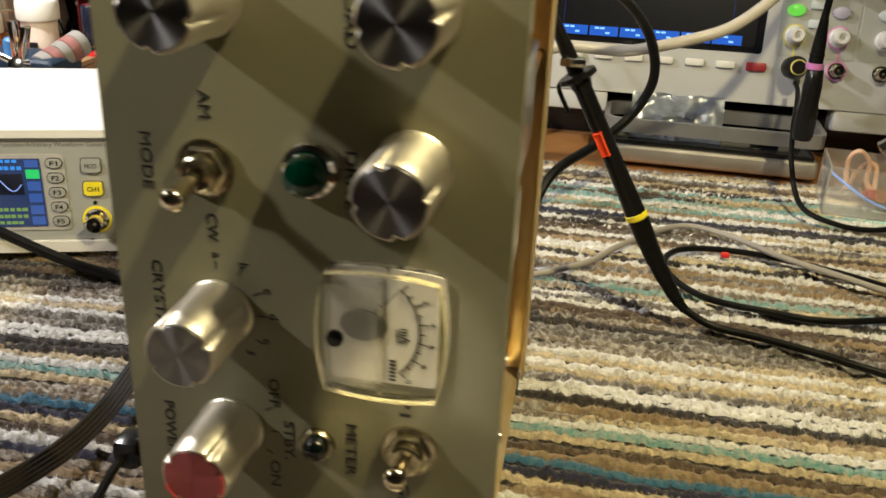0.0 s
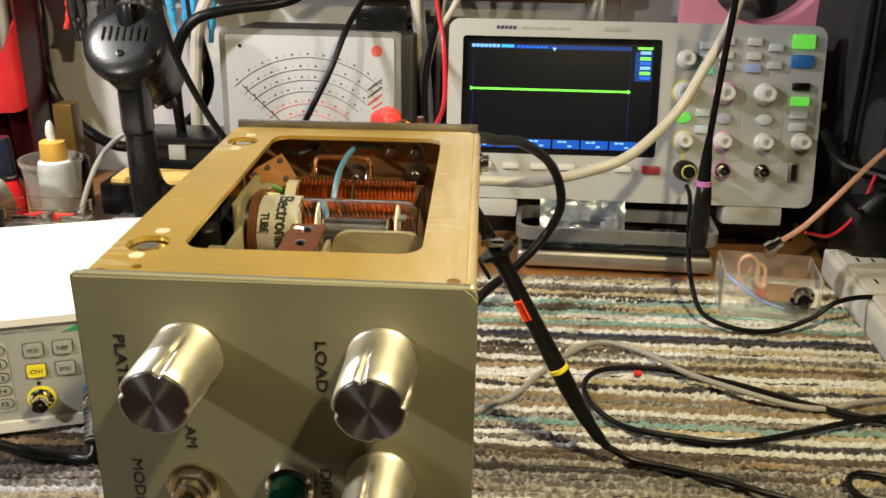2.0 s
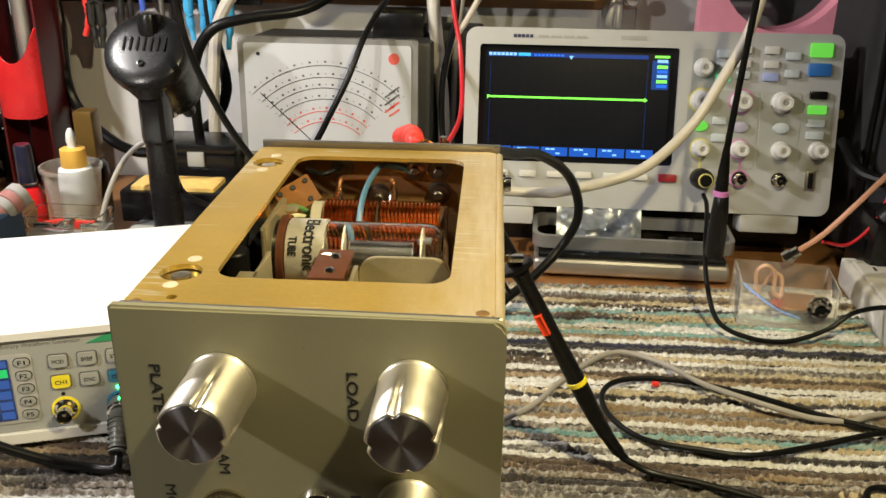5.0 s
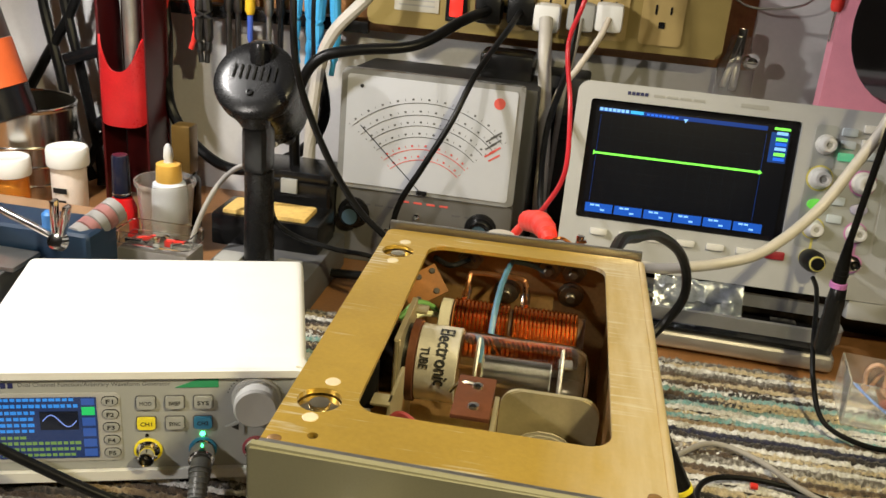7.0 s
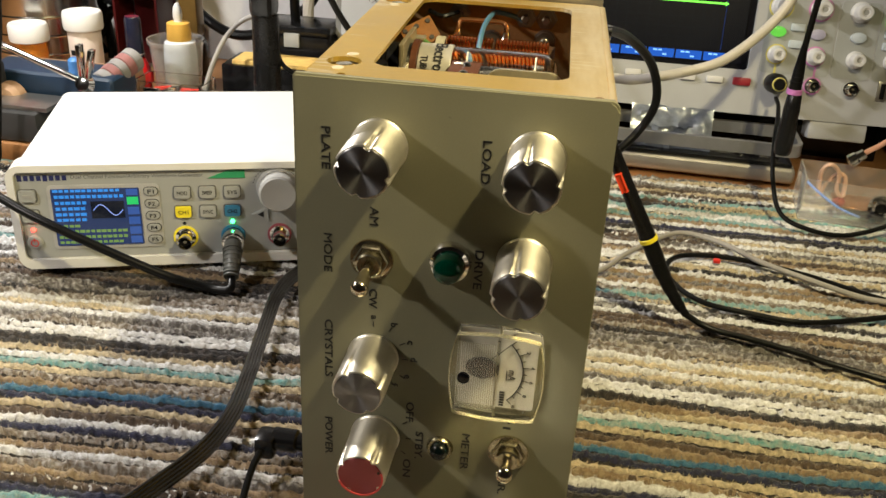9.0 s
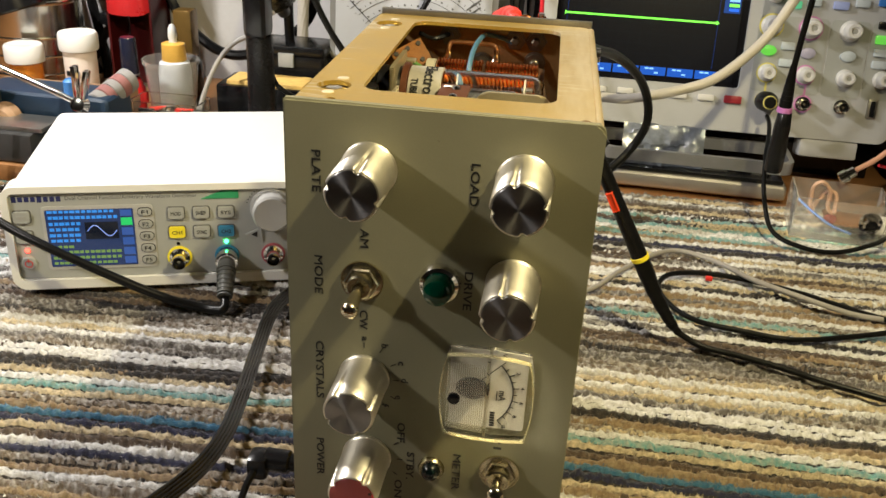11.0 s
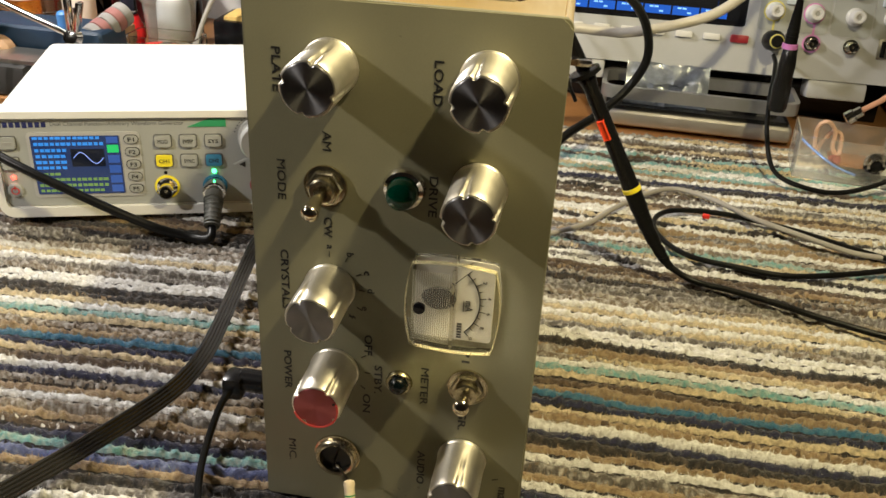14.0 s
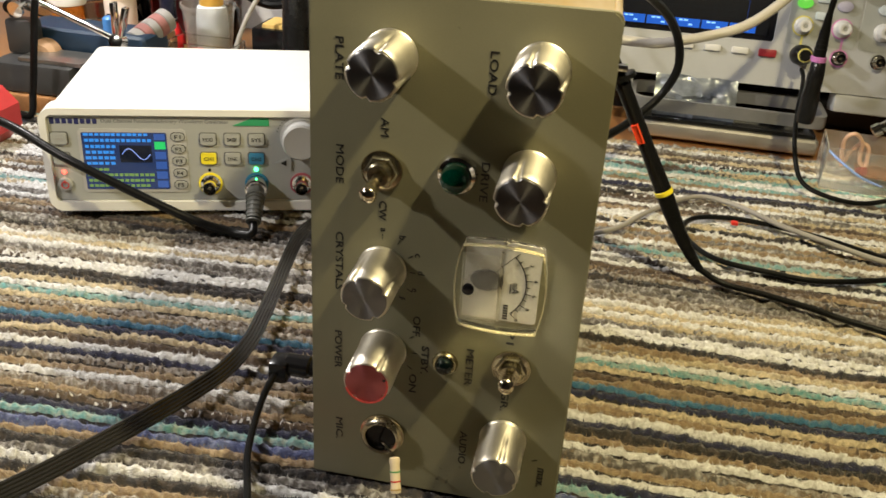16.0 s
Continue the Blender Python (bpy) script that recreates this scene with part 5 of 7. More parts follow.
part("usb_socket", box((0.3660, -0.0050, -0.1090), (0.0085, 0.003, 0.0170), 0.0008), DULL, scope)
part("usb_tongue", box((0.3660, -0.0068, -0.1090), (0.0040, 0.001, 0.0140), 0.0003), BLACK, scope)
for k in range(5):
    part("maker_bar", box((0.103 + k * 0.0036, -0.0043, 0.0095), (0.0028, 0.0006, 0.0028)), mat("navy_print", (0.015, 0.02, 0.10), 0.4, bump=0), scope)
for k in range(4):
    part("model_bar", box((0.128 + k * 0.011, -0.0043, 0.0095), (0.009, 0.0006, 0.0020)), GREYP, scope)
part("model_bar", box((0.206, -0.0043, 0.0098), (0.022, 0.0006, 0.0034)), GREYP, scope)
for x in (0.1000, 0.3350):
    part("front_foot", box((x, 0.010, -0.1490), (0.052, 0.026, 0.017), 0.003), SCOPE_CASE, scope, "cream folding foot")
tagged(part("riser_shelf", box((0.22, 0.690, 0.0105), (0.34, 0.15, 0.035), 0.002), BLACK), "black low riser shelf under the oscilloscope", "shelf")

# ---- valve voltmeter with a large dial ----
VM = pose(-0.156, 0.625, DESK_Z, -3, 0, 0)
vom = empty("voltmeter", VM, "grey vacuum-tube voltmeter with a large white dial", "voltmeter")
part("case", box((0.0910, 0.055, 0.0920), (0.1800, 0.106, 0.182), 0.004), mat("black_crackle_case", (0.018, 0.018, 0.018), 0.5, 0, 0.2, 90, 0.3), vom, "black metal case")
part("dial_frame", prism(rounded(0.0, 0.170, 0.0735, 0.186, 0.005), -0.010, 0.002, 0.002), mat("frame_grey", (0.42, 0.42, 0.41), 0.18, 0.5), vom, "pale grey dial frame")
part("dial_card", prism(rounded(0.006, 0.164, 0.0780, 0.181, 0.003), -0.0112, -0.0098), mat("dial_white", (0.47, 0.485, 0.52), 0.5, 0, 0.04, 40, 0.03), vom, "white printed dial card")
PX, PZ = 0.0835, 0.0760
AZ = 0.0610
VRED = mat("red_scale_ink", (0.65, 0.10, 0.08), 0.5, bump=0)
VGREY = mat("grey_scale_ink", (0.10, 0.10, 0.10), 0.5, bump=0)
for r, m, span, ticks in ((0.1010, VGREY, 45, 22), (0.0900, VGREY, 44, 20), (0.0800, VGREY, 43, 20), (0.0695, VGREY, 42, 16), (0.0580, VRED, 42, 14), (0.0480, VRED, 42, 12)):
    arc = [(PX + r * math.sin(radians(a)), AZ + r * math.cos(radians(a))) for a in range(-span, span + 1, 4)]
    arc += [(PX + (r - 0.0006) * math.sin(radians(a)), AZ + (r - 0.0006) * math.cos(radians(a))) for a in range(span, -span - 1, -4)]
    s = part("scale_arc", prism(arc, -0.0116, -0.0111), m, vom, smooth=0)
    for k in range(ticks + 1):
        a = -span + 2 * span * k / ticks
        part("figure_bar", box((0, 0, r + 0.0030), (0.0020 if k % 2 else 0.0005, 0.0003, 0.0017), m=Matrix.Translation((PX, -0.0114, AZ)) @ pose(0, 0, 0, 0, a, 0)), m, s, smooth=0)
for k in range(7):
    part("legend_bar", box((0, 0, 0), (0.012, 0.0003, 0.0016), m=Matrix.Translation((0.1480 - 0.004 * (k % 2), -0.0114, 0.1400 - 0.0035 * k)) @ pose(0, 0, 0, 0, -35, 0)), VGREY if k < 4 else VRED, vom, smooth=0)
part("needle", box((0, 0, 0.043), (0.0007, 0.0004, 0.086), m=Matrix.Translation((PX, -0.0122, PZ)) @ pose(0, 0, 0, 0, -47, 0)), INK, vom)
part("pivot_cover", box((PX, -0.0122, PZ + 0.001), (0.010, 0.003, 0.004), 0.0008), BLACK, vom)
part("maker_mark", lathe([(0.0052, 0), (0.0052, 0.0005)], 24, m=facing(0.1480, -0.0112, 0.1690)), VRED, vom)
part("zero_screw", lathe([(0.0018, 0), (0.0018, 0.0006)], 12, m=facing(0.0200, -0.0112, 0.1710)), INK, vom)
part("lower_panel", prism(rounded(0.0, 0.170, 0.0, 0.0725, 0.003), -0.008, 0.002, 0.0012), mat("panel_grey", (0.17, 0.165, 0.155), 0.35, 0.4, 0.06), vom, "brushed grey control panel")
for x in (0.0180, 0.1420):
    k = part("selector_knob", lathe([(0.0155, 0), (0.0150, 0.002), (0.0115, 0.003), (0.0105, 0.014), (0.009, 0.0155), (0, 0.0155)], 32, m=facing(x, -0.008, 0.0480)), BLACK, vom, "black selector knob")
    part("knob_inlay", lathe([(0.0075, 0.0155), (0.0075, 0.0160), (0, 0.0160)], 24, m=facing(x, -0.008, 0.0480)), mat("blue_grey_inlay", (0.10, 0.17, 0.23), 0.3, 0.5), k)
for x, z in ((0.080, 0.052), (0.052, 0.034), (0.100, 0.034)):
    part("terminal_screw", lathe([(0.003, 0), (0.003, 0.003), (0.002, 0.004), (0, 0.004)], 14, m=facing(x, -0.008, z)), CHROME, vom)
for k in range(9):
    part("lettering_bar", box((0.030 + 0.0125 * k, -0.0083, 0.0655 if 2 < k < 7 else 0.058), (0.008, 0.0003, 0.0018)), VGREY if not 2 < k < 7 else VRED, vom, smooth=0)

# ---- power strip on the wall ----
strip = empty("power_strip", pose(0, 0.722, 0.205), "yellow enamelled power strip screwed to the wall", "power strip")
part("housing", prism(rounded(-0.160, 0.188, 0.002, 0.075, 0.006), 0.0, 0.046, 0.003), STRIP_Y, strip, "yellow metal housing")
part("backboard", box((0.01, 0.05, 0.030), (0.42, 0.008, 0.085), 0.001), WOOD, strip, "wooden backing board")
part("rating_label", box((-0.110, -0.0008, 0.040), (0.045, 0.001, 0.044), 0.0003), PAPER, strip, "white printed label")
for k in range(7):
    part("label_bar", box((-0.110, -0.0016, 0.024 + k * 0.005), (0.036, 0.0004, 0.0016)), GREYP, strip, smooth=0)
sw = part("switch_frame", box((-0.0700, -0.001, 0.028), (0.021, 0.004, 0.032), 0.001), BLACK, strip)
part("rocker", box((-0.0700, -0.004, 0.028), (0.013, 0.005, 0.022), 0.002), glow("lit_red_rocker", (0.9, 0.03, 0.02), 1.6), sw, "glowing red rocker")
for x in (-0.020, 0.028, 0.076, 0.128):
    o = part("outlet", prism(rounded(x - 0.020, x + 0.020, 0.010, 0.062, 0.004), -0.0022, 0.001, 0.0008), mat("outlet_tan", (0.40, 0.29, 0.11), 0.4, 0, 0.08), strip)
    for dx, dz, w, h in ((-0.007, 0.008, 0.002, 0.009), (0.007, 0.008, 0.002, 0.007), (0, -0.006, 0.006, 0.006)):
        part("outlet_slot", box((x + dx, -0.0023, 0.035 + dz), (w, 0.0012, h), 0.0002), BLACK, o)


def mains_plug(x, z, m, label, pts, r, mc):
    p = empty("mains_cable", pose(0, 0, 0), label, "cable")
    part("plug_body", box((x, 0.707, z), (0.026, 0.026, 0.026), 0.005), m, p)
    part("cable", tube([(x, 0.695, z), *pts], r, 12), mc, p)


mains_plug(-0.036, 0.234, RUBBER, "thick black mains cable plugged into the yellow strip", [(-0.055, 0.665, 0.226), (-0.090, 0.630, 0.205), (-0.140, 0.612, 0.198), (-0.172, 0.605, 0.188), (-0.190, 0.605, 0.160), (-0.196, 0.61, 0.120), (-0.200, 0.63, 0.06), (-0.20, 0.66, 0.0)], 0.0050, RUBBER)
mains_plug(-0.005, 0.236, RUBBER, "black mains cable hanging across the voltmeter dial", [(-0.012, 0.66, 0.222), (-0.030, 0.61, 0.190), (-0.045, 0.585, 0.150), (-0.065, 0.575, 0.110), (-0.085, 0.572, 0.070), (-0.090, 0.575, 0.03), (-0.085, 0.59, 0.0)], 0.0028, RUBBER)
mains_plug(0.020, 0.232, WHITE, "thick white mains cable hanging from the strip", [(0.024, 0.675, 0.20), (0.030, 0.672, 0.15), (0.0345, 0.672, 0.10), (0.036, 0.675, 0.04), (0.037, 0.69, 0.002)], 0.0064, WHITECAB)
mains_plug(0.052, 0.236, GREYP, "grey mains cable in the strip", [(0.050, 0.69, 0.21), (0.045, 0.69, 0.17), (0.042, 0.70, 0.1), (0.04, 0.70, 0.0)], 0.0030, GREYCAB)
mains_plug(0.078, 0.238, WHITE, "flat clear-sheathed lead running down from a white plug", [(0.072, 0.685, 0.222), (0.055, 0.685, 0.190), (0.040, 0.69, 0.165), (0.03, 0.70, 0.12)], 0.0030, mat("clear_cord", (0.62, 0.55, 0.45), 0.3))
# made-up black box that keeps the gap between the instruments dark
supply = empty("power_supply", pose(0.043, 0.742, DESK_Z), "tall black box added to darken the gap between the instruments", "power supply")
part("supply_case", box((0, 0, 0.092), (0.052, 0.050, 0.184), 0.004, segs=3), mat("black_crackle_case", (0.018, 0.018, 0.018), 0.5), supply)
for k in range(6):
    part("vent_slot", box((0, -0.0253, 0.120 + 0.008 * k), (0.034, 0.001, 0.003)), INK, supply, smooth=0)
tagged(part("wall_adapter", box((-0.012, 0.705, 0.180), (0.052, 0.045, 0.034), 0.005), BLACK), "black plug-in adapter under the strip", "adapter")

# ---- soldering gun on its stand ----
gun = empty("soldering_gun", pose(0, 0, 0), "black soldering gun standing nose-up in its holder", "soldering gun")
GX, GY, GZ = -0.1875, 0.490, 0.1875
gm = frame_of((1, 0, 0), (0, 0.64, 0.768), (0, -0.768, 0.64), (GX, GY, GZ))
SHELL = mat("glossy_black_shell", (0.008, 0.008, 0.0085), 0.26, 0, 0.2, 60, 0.04, Specular_IOR_Level=0.32)
part("end_cap", lathe([(0.0315, -0.012), (0.0335, -0.008), (0.0335, 0.0005), (0.0325, 0.0036), (0.0300, 0.0054), (0.0200, 0.0062), (0, 0.0064)], 48, m=gm), SHELL, gun, "glossy black vented end cap")
part("barrel", lathe([(0.0235, -0.066), (0.0275, -0.060), (0.0315, -0.012)], 40, m=gm), SHELL, gun)
part("nose", lathe([(0.006, -0.105), (0.008, -0.085), (0.022, -0.0665)], 24, m=gm), DARKMETAL, gun)
for k in range(7):
    part("vent_slot", box((-0.0160 + k * 0.0055, 0.0030, 0.0064), (0.0013, 0.0120, 0.0022), m=gm), mat("vent_dark", (0.002, 0.002, 0.002), 0.9, bump=0), gun, smooth=0)
part("cap_screw", lathe([(0.0028, 0.0060), (0.0028, 0.0078), (0.0015, 0.0079), (0.0012, 0.0068), (0, 0.0068)], 14, m=gm @ pose(0, -0.0140, 0)), BLACK, gun)
part("strain_lug", lathe([(0.0095, 0.024), (0.0095, 0.036), (0.0082, 0.040), (0.005, 0.0415), (0, 0.0418)], 24, m=pose(GX + 0.001, GY + 0.010, GZ - 0.012)), SHELL, gun)
part("handle_neck", box((GX + 0.004, GY - 0.004, GZ - 0.052), (0.0215, 0.026, 0.044), 0.0085, segs=3), BLACK, gun)
part("knuckle", lathe([(0.0115, -0.004), (0.0115, 0.004), (0.008, 0.0085), (0, 0.010)], 24, m=pose(GX + 0.004, GY - 0.010, GZ - 0.030)), SHELL, gun)
part("handle", lathe([(0.0125, DESK_Z + 0.012), (0.0128, 0.03), (0.0118, GZ - 0.072)], 28, m=pose(GX + 0.004, GY - 0.002, 0.0)), SHELL, gun, "glossy black tubular handle")
part("trigger", box((GX + 0.004, GY + 0.028, GZ - 0.050), (0.010, 0.012, 0.020), 0.003), BRASS, gun)
# made-up dark box standing in for the shaded area behind the stand
tool_case = empty("tool_case", pose(-0.196, 0.625, DESK_Z), "black plastic box added to darken the wall behind the soldering stand", "case")
part("case_body", box((0, 0, 0.040), (0.078, 0.050, 0.080), 0.006, segs=3), BLACK, tool_case)
part("case_lid", box((0, 0, 0.083), (0.080, 0.052, 0.010), 0.003), BLACK, tool_case)
part("case_latch", box((0, -0.027, 0.074), (0.016, 0.004, 0.014), 0.001), GREYP, tool_case)
stand = empty("soldering_stand", pose(0, 0, 0), "grey soldering stand with a yellow sponge tray", "stand")
part("base", box((GX + 0.002, GY + 0.045, 0.010), (0.092, 0.130, 0.034), 0.004), mat("stand_grey", (0.10, 0.10, 0.10), 0.5), stand, "dark grey base")
part("clamp_block", box((GX - 0.020, GY - 0.006, 0.016), (0.022, 0.022, 0.046), 0.003), GREYP, stand)
part("clamp_block", box((GX + 0.030, GY - 0.006, 0.016), (0.022, 0.022, 0.046), 0.003), GREYP, stand)
part("sponge_tray", box((GX - 0.010, GY + 0.072, 0.039), (0.100, 0.052, 0.030), 0.003), BLACK, stand)
part("sponge", box((GX - 0.012, GY + 0.068, 0.053), (0.078, 0.036, 0.010), 0.003), SPONGE, stand, "yellow cellulose sponge")

# ---- bottles and odds behind the generator ----
D = DESK_Z
cup = empty("plastic_cup", pose(-0.312, 0.58, D), "frosted plastic cup holding a glue bottle", "cup")
part("cup_wall", lathe([(0.0205, 0), (0.0210, 0.001), (0.0265, 0.064), (0.0285, 0.066), (0.0285, 0.070), (0.0270, 0.070), (0.0255, 0.064), (0.0198, 0.003), (0, 0.002)], 32, cap=False), FROST, cup)
glue = empty("glue_bottle", pose(-0.308, 0.58, D + 0.003), "white squeeze bottle with a yellowed cap", "bottle")
part("bottle_body", lathe([(0.0150, 0), (0.0165, 0.002), (0.0165, 0.055), (0.0150, 0.064), (0.0090, 0.068)], 28), mat("milky_plastic", (0.62, 0.66, 0.70), 0.35), glue)
part("bottle_cap", lathe([(0.0118, 0.066), (0.0122, 0.067), (0.0115, 0.083), (0.0095, 0.084), (0.0050, 0.0845)], 24), mat("amber_cap", (0.72, 0.42, 0.08), 0.4), glue, "yellowed screw cap")
part("nozzle", lathe([(0.0045, 0.084), (0.0038, 0.086), (0.0048, 0.090), (0.0040, 0.098), (0.0020, 0.102), (0, 0.103)], 16), mat("milky_nozzle", (0.70, 0.70, 0.68), 0.35), glue)
polish = empty("nail_polish", pose(-0.357, 0.58, D), "small red nail polish bottle with black cap", "bottle")
part("bottle_body", lathe([(0.0126, 0), (0.0136, 0.002), (0.0136, 0.036), (0.0095, 0.046), (0.0060, 0.0475)], 24), mat("red_lacquer", (0.55, 0.01, 0.012), 0.08, bump=0), polish)
part("bottle_cap", lathe([(0.0086, 0.048), (0.0088, 0.049), (0.0080, 0.086), (0.0070, 0.0885), (0, 0.089)], 24), mat("navy_cap", (0.012, 0.014, 0.03), 0.15, bump=0), polish)
part("cap_ring", lathe([(0.0090, 0.0500), (0.0091, 0.0504), (0.0091, 0.0514), (0.0090, 0.0518)], 24), CHROME, polish)
tall = empty("brown_bottle", pose(-0.320, 0.64, D), "tall bottle with a brown-gold cap", "bottle")
part("bottle_body", lathe([(0.014, 0), (0.015, 0.002), (0.015, 0.052), (0.010, 0.058)], 20), BLACK, tall)
part("bottle_cap", box((0, 0, 0.084), (0.020, 0.020, 0.050), 0.003), mat("bronze_cap", (0.20, 0.12, 0.03), 0.3, 0.5), tall)


def pill(x, y, h, top, body, label):
    p = empty("pill_bottle", pose(x, y, D), label, "bottle", "pill bottles")
    part("bottle_body", lathe([(0.0155, 0), (0.0165, 0.002), (0.0165, h - 0.018), (0.0150, h - 0.014)], 28), body, p)
    part("bottle_cap", lathe([(0.0192, h - 0.018), (0.0197, h - 0.016), (0.0197, h - 0.003), (0.0185, h - 0.0005), (0.0165, h), (0.015, h - 0.001), (0, h - 0.001)], 36), WHITE, p, "white screw cap")
    return p


p1 = pill(-0.411, 0.580, 0.090, WHITE, mat("paper_label", (0.68, 0.58, 0.50), 0.5), "pill bottle with pale paper label and white cap")
for k, z in ((0, 0.050), (1, 0.038)):
    part("label_bar", box((0, -0.0167, z), (0.014 - 0.003 * k, 0.0006, 0.005)), INK, p1)
pill(-0.470, 0.575, 0.074, WHITE, AMBER, "amber pill bottle with white cap")
tin = empty("metal_can", pose(-0.505, 0.655, D), "shiny open tin can", "can")
part("can_wall", lathe([(0.052, 0), (0.053, 0.001), (0.053, 0.004), (0.052, 0.005), (0.052, 0.104), (0.0535, 0.106), (0.0535, 0.108), (0.051, 0.108), (0.0508, 0.006), (0, 0.005)], 48, cap=False), mat("tinplate", (0.66, 0.64, 0.58), 0.2, 1.0, 0.1, 60, 0.03), tin)
part("rolled_rim", lathe([(0.0524 + 0.0016 * math.cos(2 * math.pi * k / 10), 0.1072 + 0.0016 * math.sin(2 * math.pi * k / 10)) for k in range(11)], 48, cap=False), CHROME, tin)
for z in (0.030, 0.050, 0.070):
    part("pressed_bead", lathe([(0.0518, z - 0.002), (0.0528, z), (0.0518, z + 0.002)], 48, cap=False), MATS["tinplate"], tin)
spray_m = frame_of((0.955, 0, 0.296), (0, 1, 0), (-0.296, 0, 0.955), (-0.489, 0.600, 0.094))
spray = empty("spray_can", spray_m, "tilted orange and black spray can leaning in the tin", "can")
part("can_body", lathe([(0.030, 0.0), (0.033, 0.002), (0.033, 0.030)], 40), BLACK, spray)
part("colour_sleeve", lathe([(0.033, 0.0305), (0.0334, 0.031), (0.0334, 0.074), (0.033, 0.0745)], 40), ORANGE, spray, "orange printed band")
part("can_upper", lathe([(0.033, 0.075), (0.033, 0.150), (0.026, 0.162), (0.014, 0.166)], 40), mat("dark_print", (0.05, 0.03, 0.025), 0.3), spray)
for k in range(3):
    part("label_bar", box((0.012 - 0.007 * (k % 2), -0.0328, 0.080 + k * 0.007), (0.014, 0.0008, 0.0030)), WHITE, spray)

block = tagged(part("wood_block", box((-0.395, 0.510, 0.019), (0.14, 0.045, 0.052), 0.003), mat("pale_wood", (0.32, 0.19, 0.10), 0.55, 0, 0.2, 40, 0.1, 400)), "pale wooden block behind the blue vice", "wood block")
vice = empty("bench_vice", pose(0, 0, 0), "small blue enamelled bench vice", "vice")
part("vice_body", box((-0.365, 0.452, 0.032), (0.125, 0.045, 0.060), 0.006, segs=3), BLUE, vice, "worn dark blue body")
CHAR = mat("charcoal_base", (0.035, 0.035, 0.035), 0.4)
part("vice_base", box((-0.388, 0.405, 0.0275), (0.078, 0.046, 0.026), 0.004), CHAR, vice, "charcoal grey base")
part("vice_plate", box((-0.372, 0.407, 0.0425), (0.060, 0.036, 0.004), 0.001), DULL, vice)
part("vice_post", box((-0.412, 0.418, 0.056), (0.026, 0.018, 0.031), 0.004), CHAR, vice)
part("jaw_pad", lathe([(0.010, 0), (0.014, 0.003), (0.014, 0.012), (0.010, 0.016), (0, 0.017)], 20, m=pose(-0.395, 0.428, 0.040, 90, 0, 0)), mat("tan_leather", (0.36, 0.22, 0.12), 0.6), vice, "tan leather pad")
tagged(part("wood_strip", box((-0.412, 0.404, 0.0065), (0.14, 0.052, 0.015), 0.002), WOOD), "orange wooden strip lying at the mat's edge", "wood strip")
helper = empty("helping_hand", pose(0, 0, 0), "chrome helping-hand arm with clamp joints and clip", "helping hand")
part("rod", tube([(-0.440, 0.425, 0.100), (-0.322, 0.420, 0.060)], 0.0030, 12, 2), CHROME, helper)
for x, z in ((-0.400, 0.087), (-0.418, 0.080), (-0.320, 0.060), (-0.412, 0.096)):
    part("joint", lathe([(0.0, -0.008), (0.006, -0.0065), (0.0085, 0), (0.006, 0.0065), (0, 0.008)], 20, m=pose(x, 0.416, z, 70, 20, 0)), CHROME, helper)
part("thumb_screw", lathe([(0.002, 0), (0.002, 0.012), (0.007, 0.0125), (0.007, 0.0155), (0, 0.016)], 16, m=pose(-0.400, 0.408, 0.087, 100, 0, 0)), CHROME, helper)
part("clip_jaw", box((-0.321, 0.416, 0.076), (0.004, 0.008, 0.036), 0.001, m=None), CHROME, helper)
part("clip_jaw", box((0, 0, 0), (0.004, 0.008, 0.034), 0.001, m=pose(-0.314, 0.416, 0.074, 0, 14, 0)), CHROME, helper)
part("clip_sleeve", lathe([(0.006, 0), (0.006, 0.014), (0.004, 0.016)], 14, m=pose(-0.335, 0.430, 0.062)), mat("blue_sleeve", (0.05, 0.2, 0.5), 0.4), helper)
roll = empty("tape_roll_tube", look((-0.306, 0.480, 0.068), (-0.294, 0.518, 0.082)), "grey and red ringed tube leaning on the vice", "tube")
for k, m in enumerate((mat("grey_ring", (0.26, 0.25, 0.24), 0.6), mat("dull_red_ring", (0.28, 0.12, 0.11), 0.6), mat("grey_ring", (0.26, 0.25, 0.24), 0.6), mat("dull_red_ring", (0.28, 0.12, 0.11), 0.6), mat("grey_ring", (0.26, 0.25, 0.24), 0.6))):
    part("ring", lathe([(0.0100, k * 0.009), (0.0112, k * 0.009 + 0.0008), (0.0112, k * 0.009 + 0.0082), (0.0100, k * 0.009 + 0.009)], 24), m, roll)
tray2 = empty("clip_tray", pose(-0.278, 0.500, 0), "clear flat tray of red and steel clips", "tray")
part("tray_wall", pierced(rounded(-0.034, 0.034, -0.018, 0.018, 0.006), [rounded(-0.032, 0.032, -0.016, 0.016, 0.005)], 0, 0.010), PLASTIC_CLEAR, tray2)
for o in tray2.children:
    o.matrix_basis = pose(0, 0, 0.036, 90, 0, 0)
part("tray_floor", box((0, 0, 0.012), (0.064, 0.034, 0.038), 0.002), mat("tray_grey", (0.2, 0.19, 0.18), 0.5), tray2)
for k in range(7):
    part("clip", box((0, 0, 0), (0.016, 0.004, 0.004), 0.001, m=pose(-0.022 + k * 0.0072, 0.004 * ((k * 5) % 3 - 1), 0.0345, 0, 0, 37 * k)), REDP if k % 4 == 1 else CHROME, tray2)

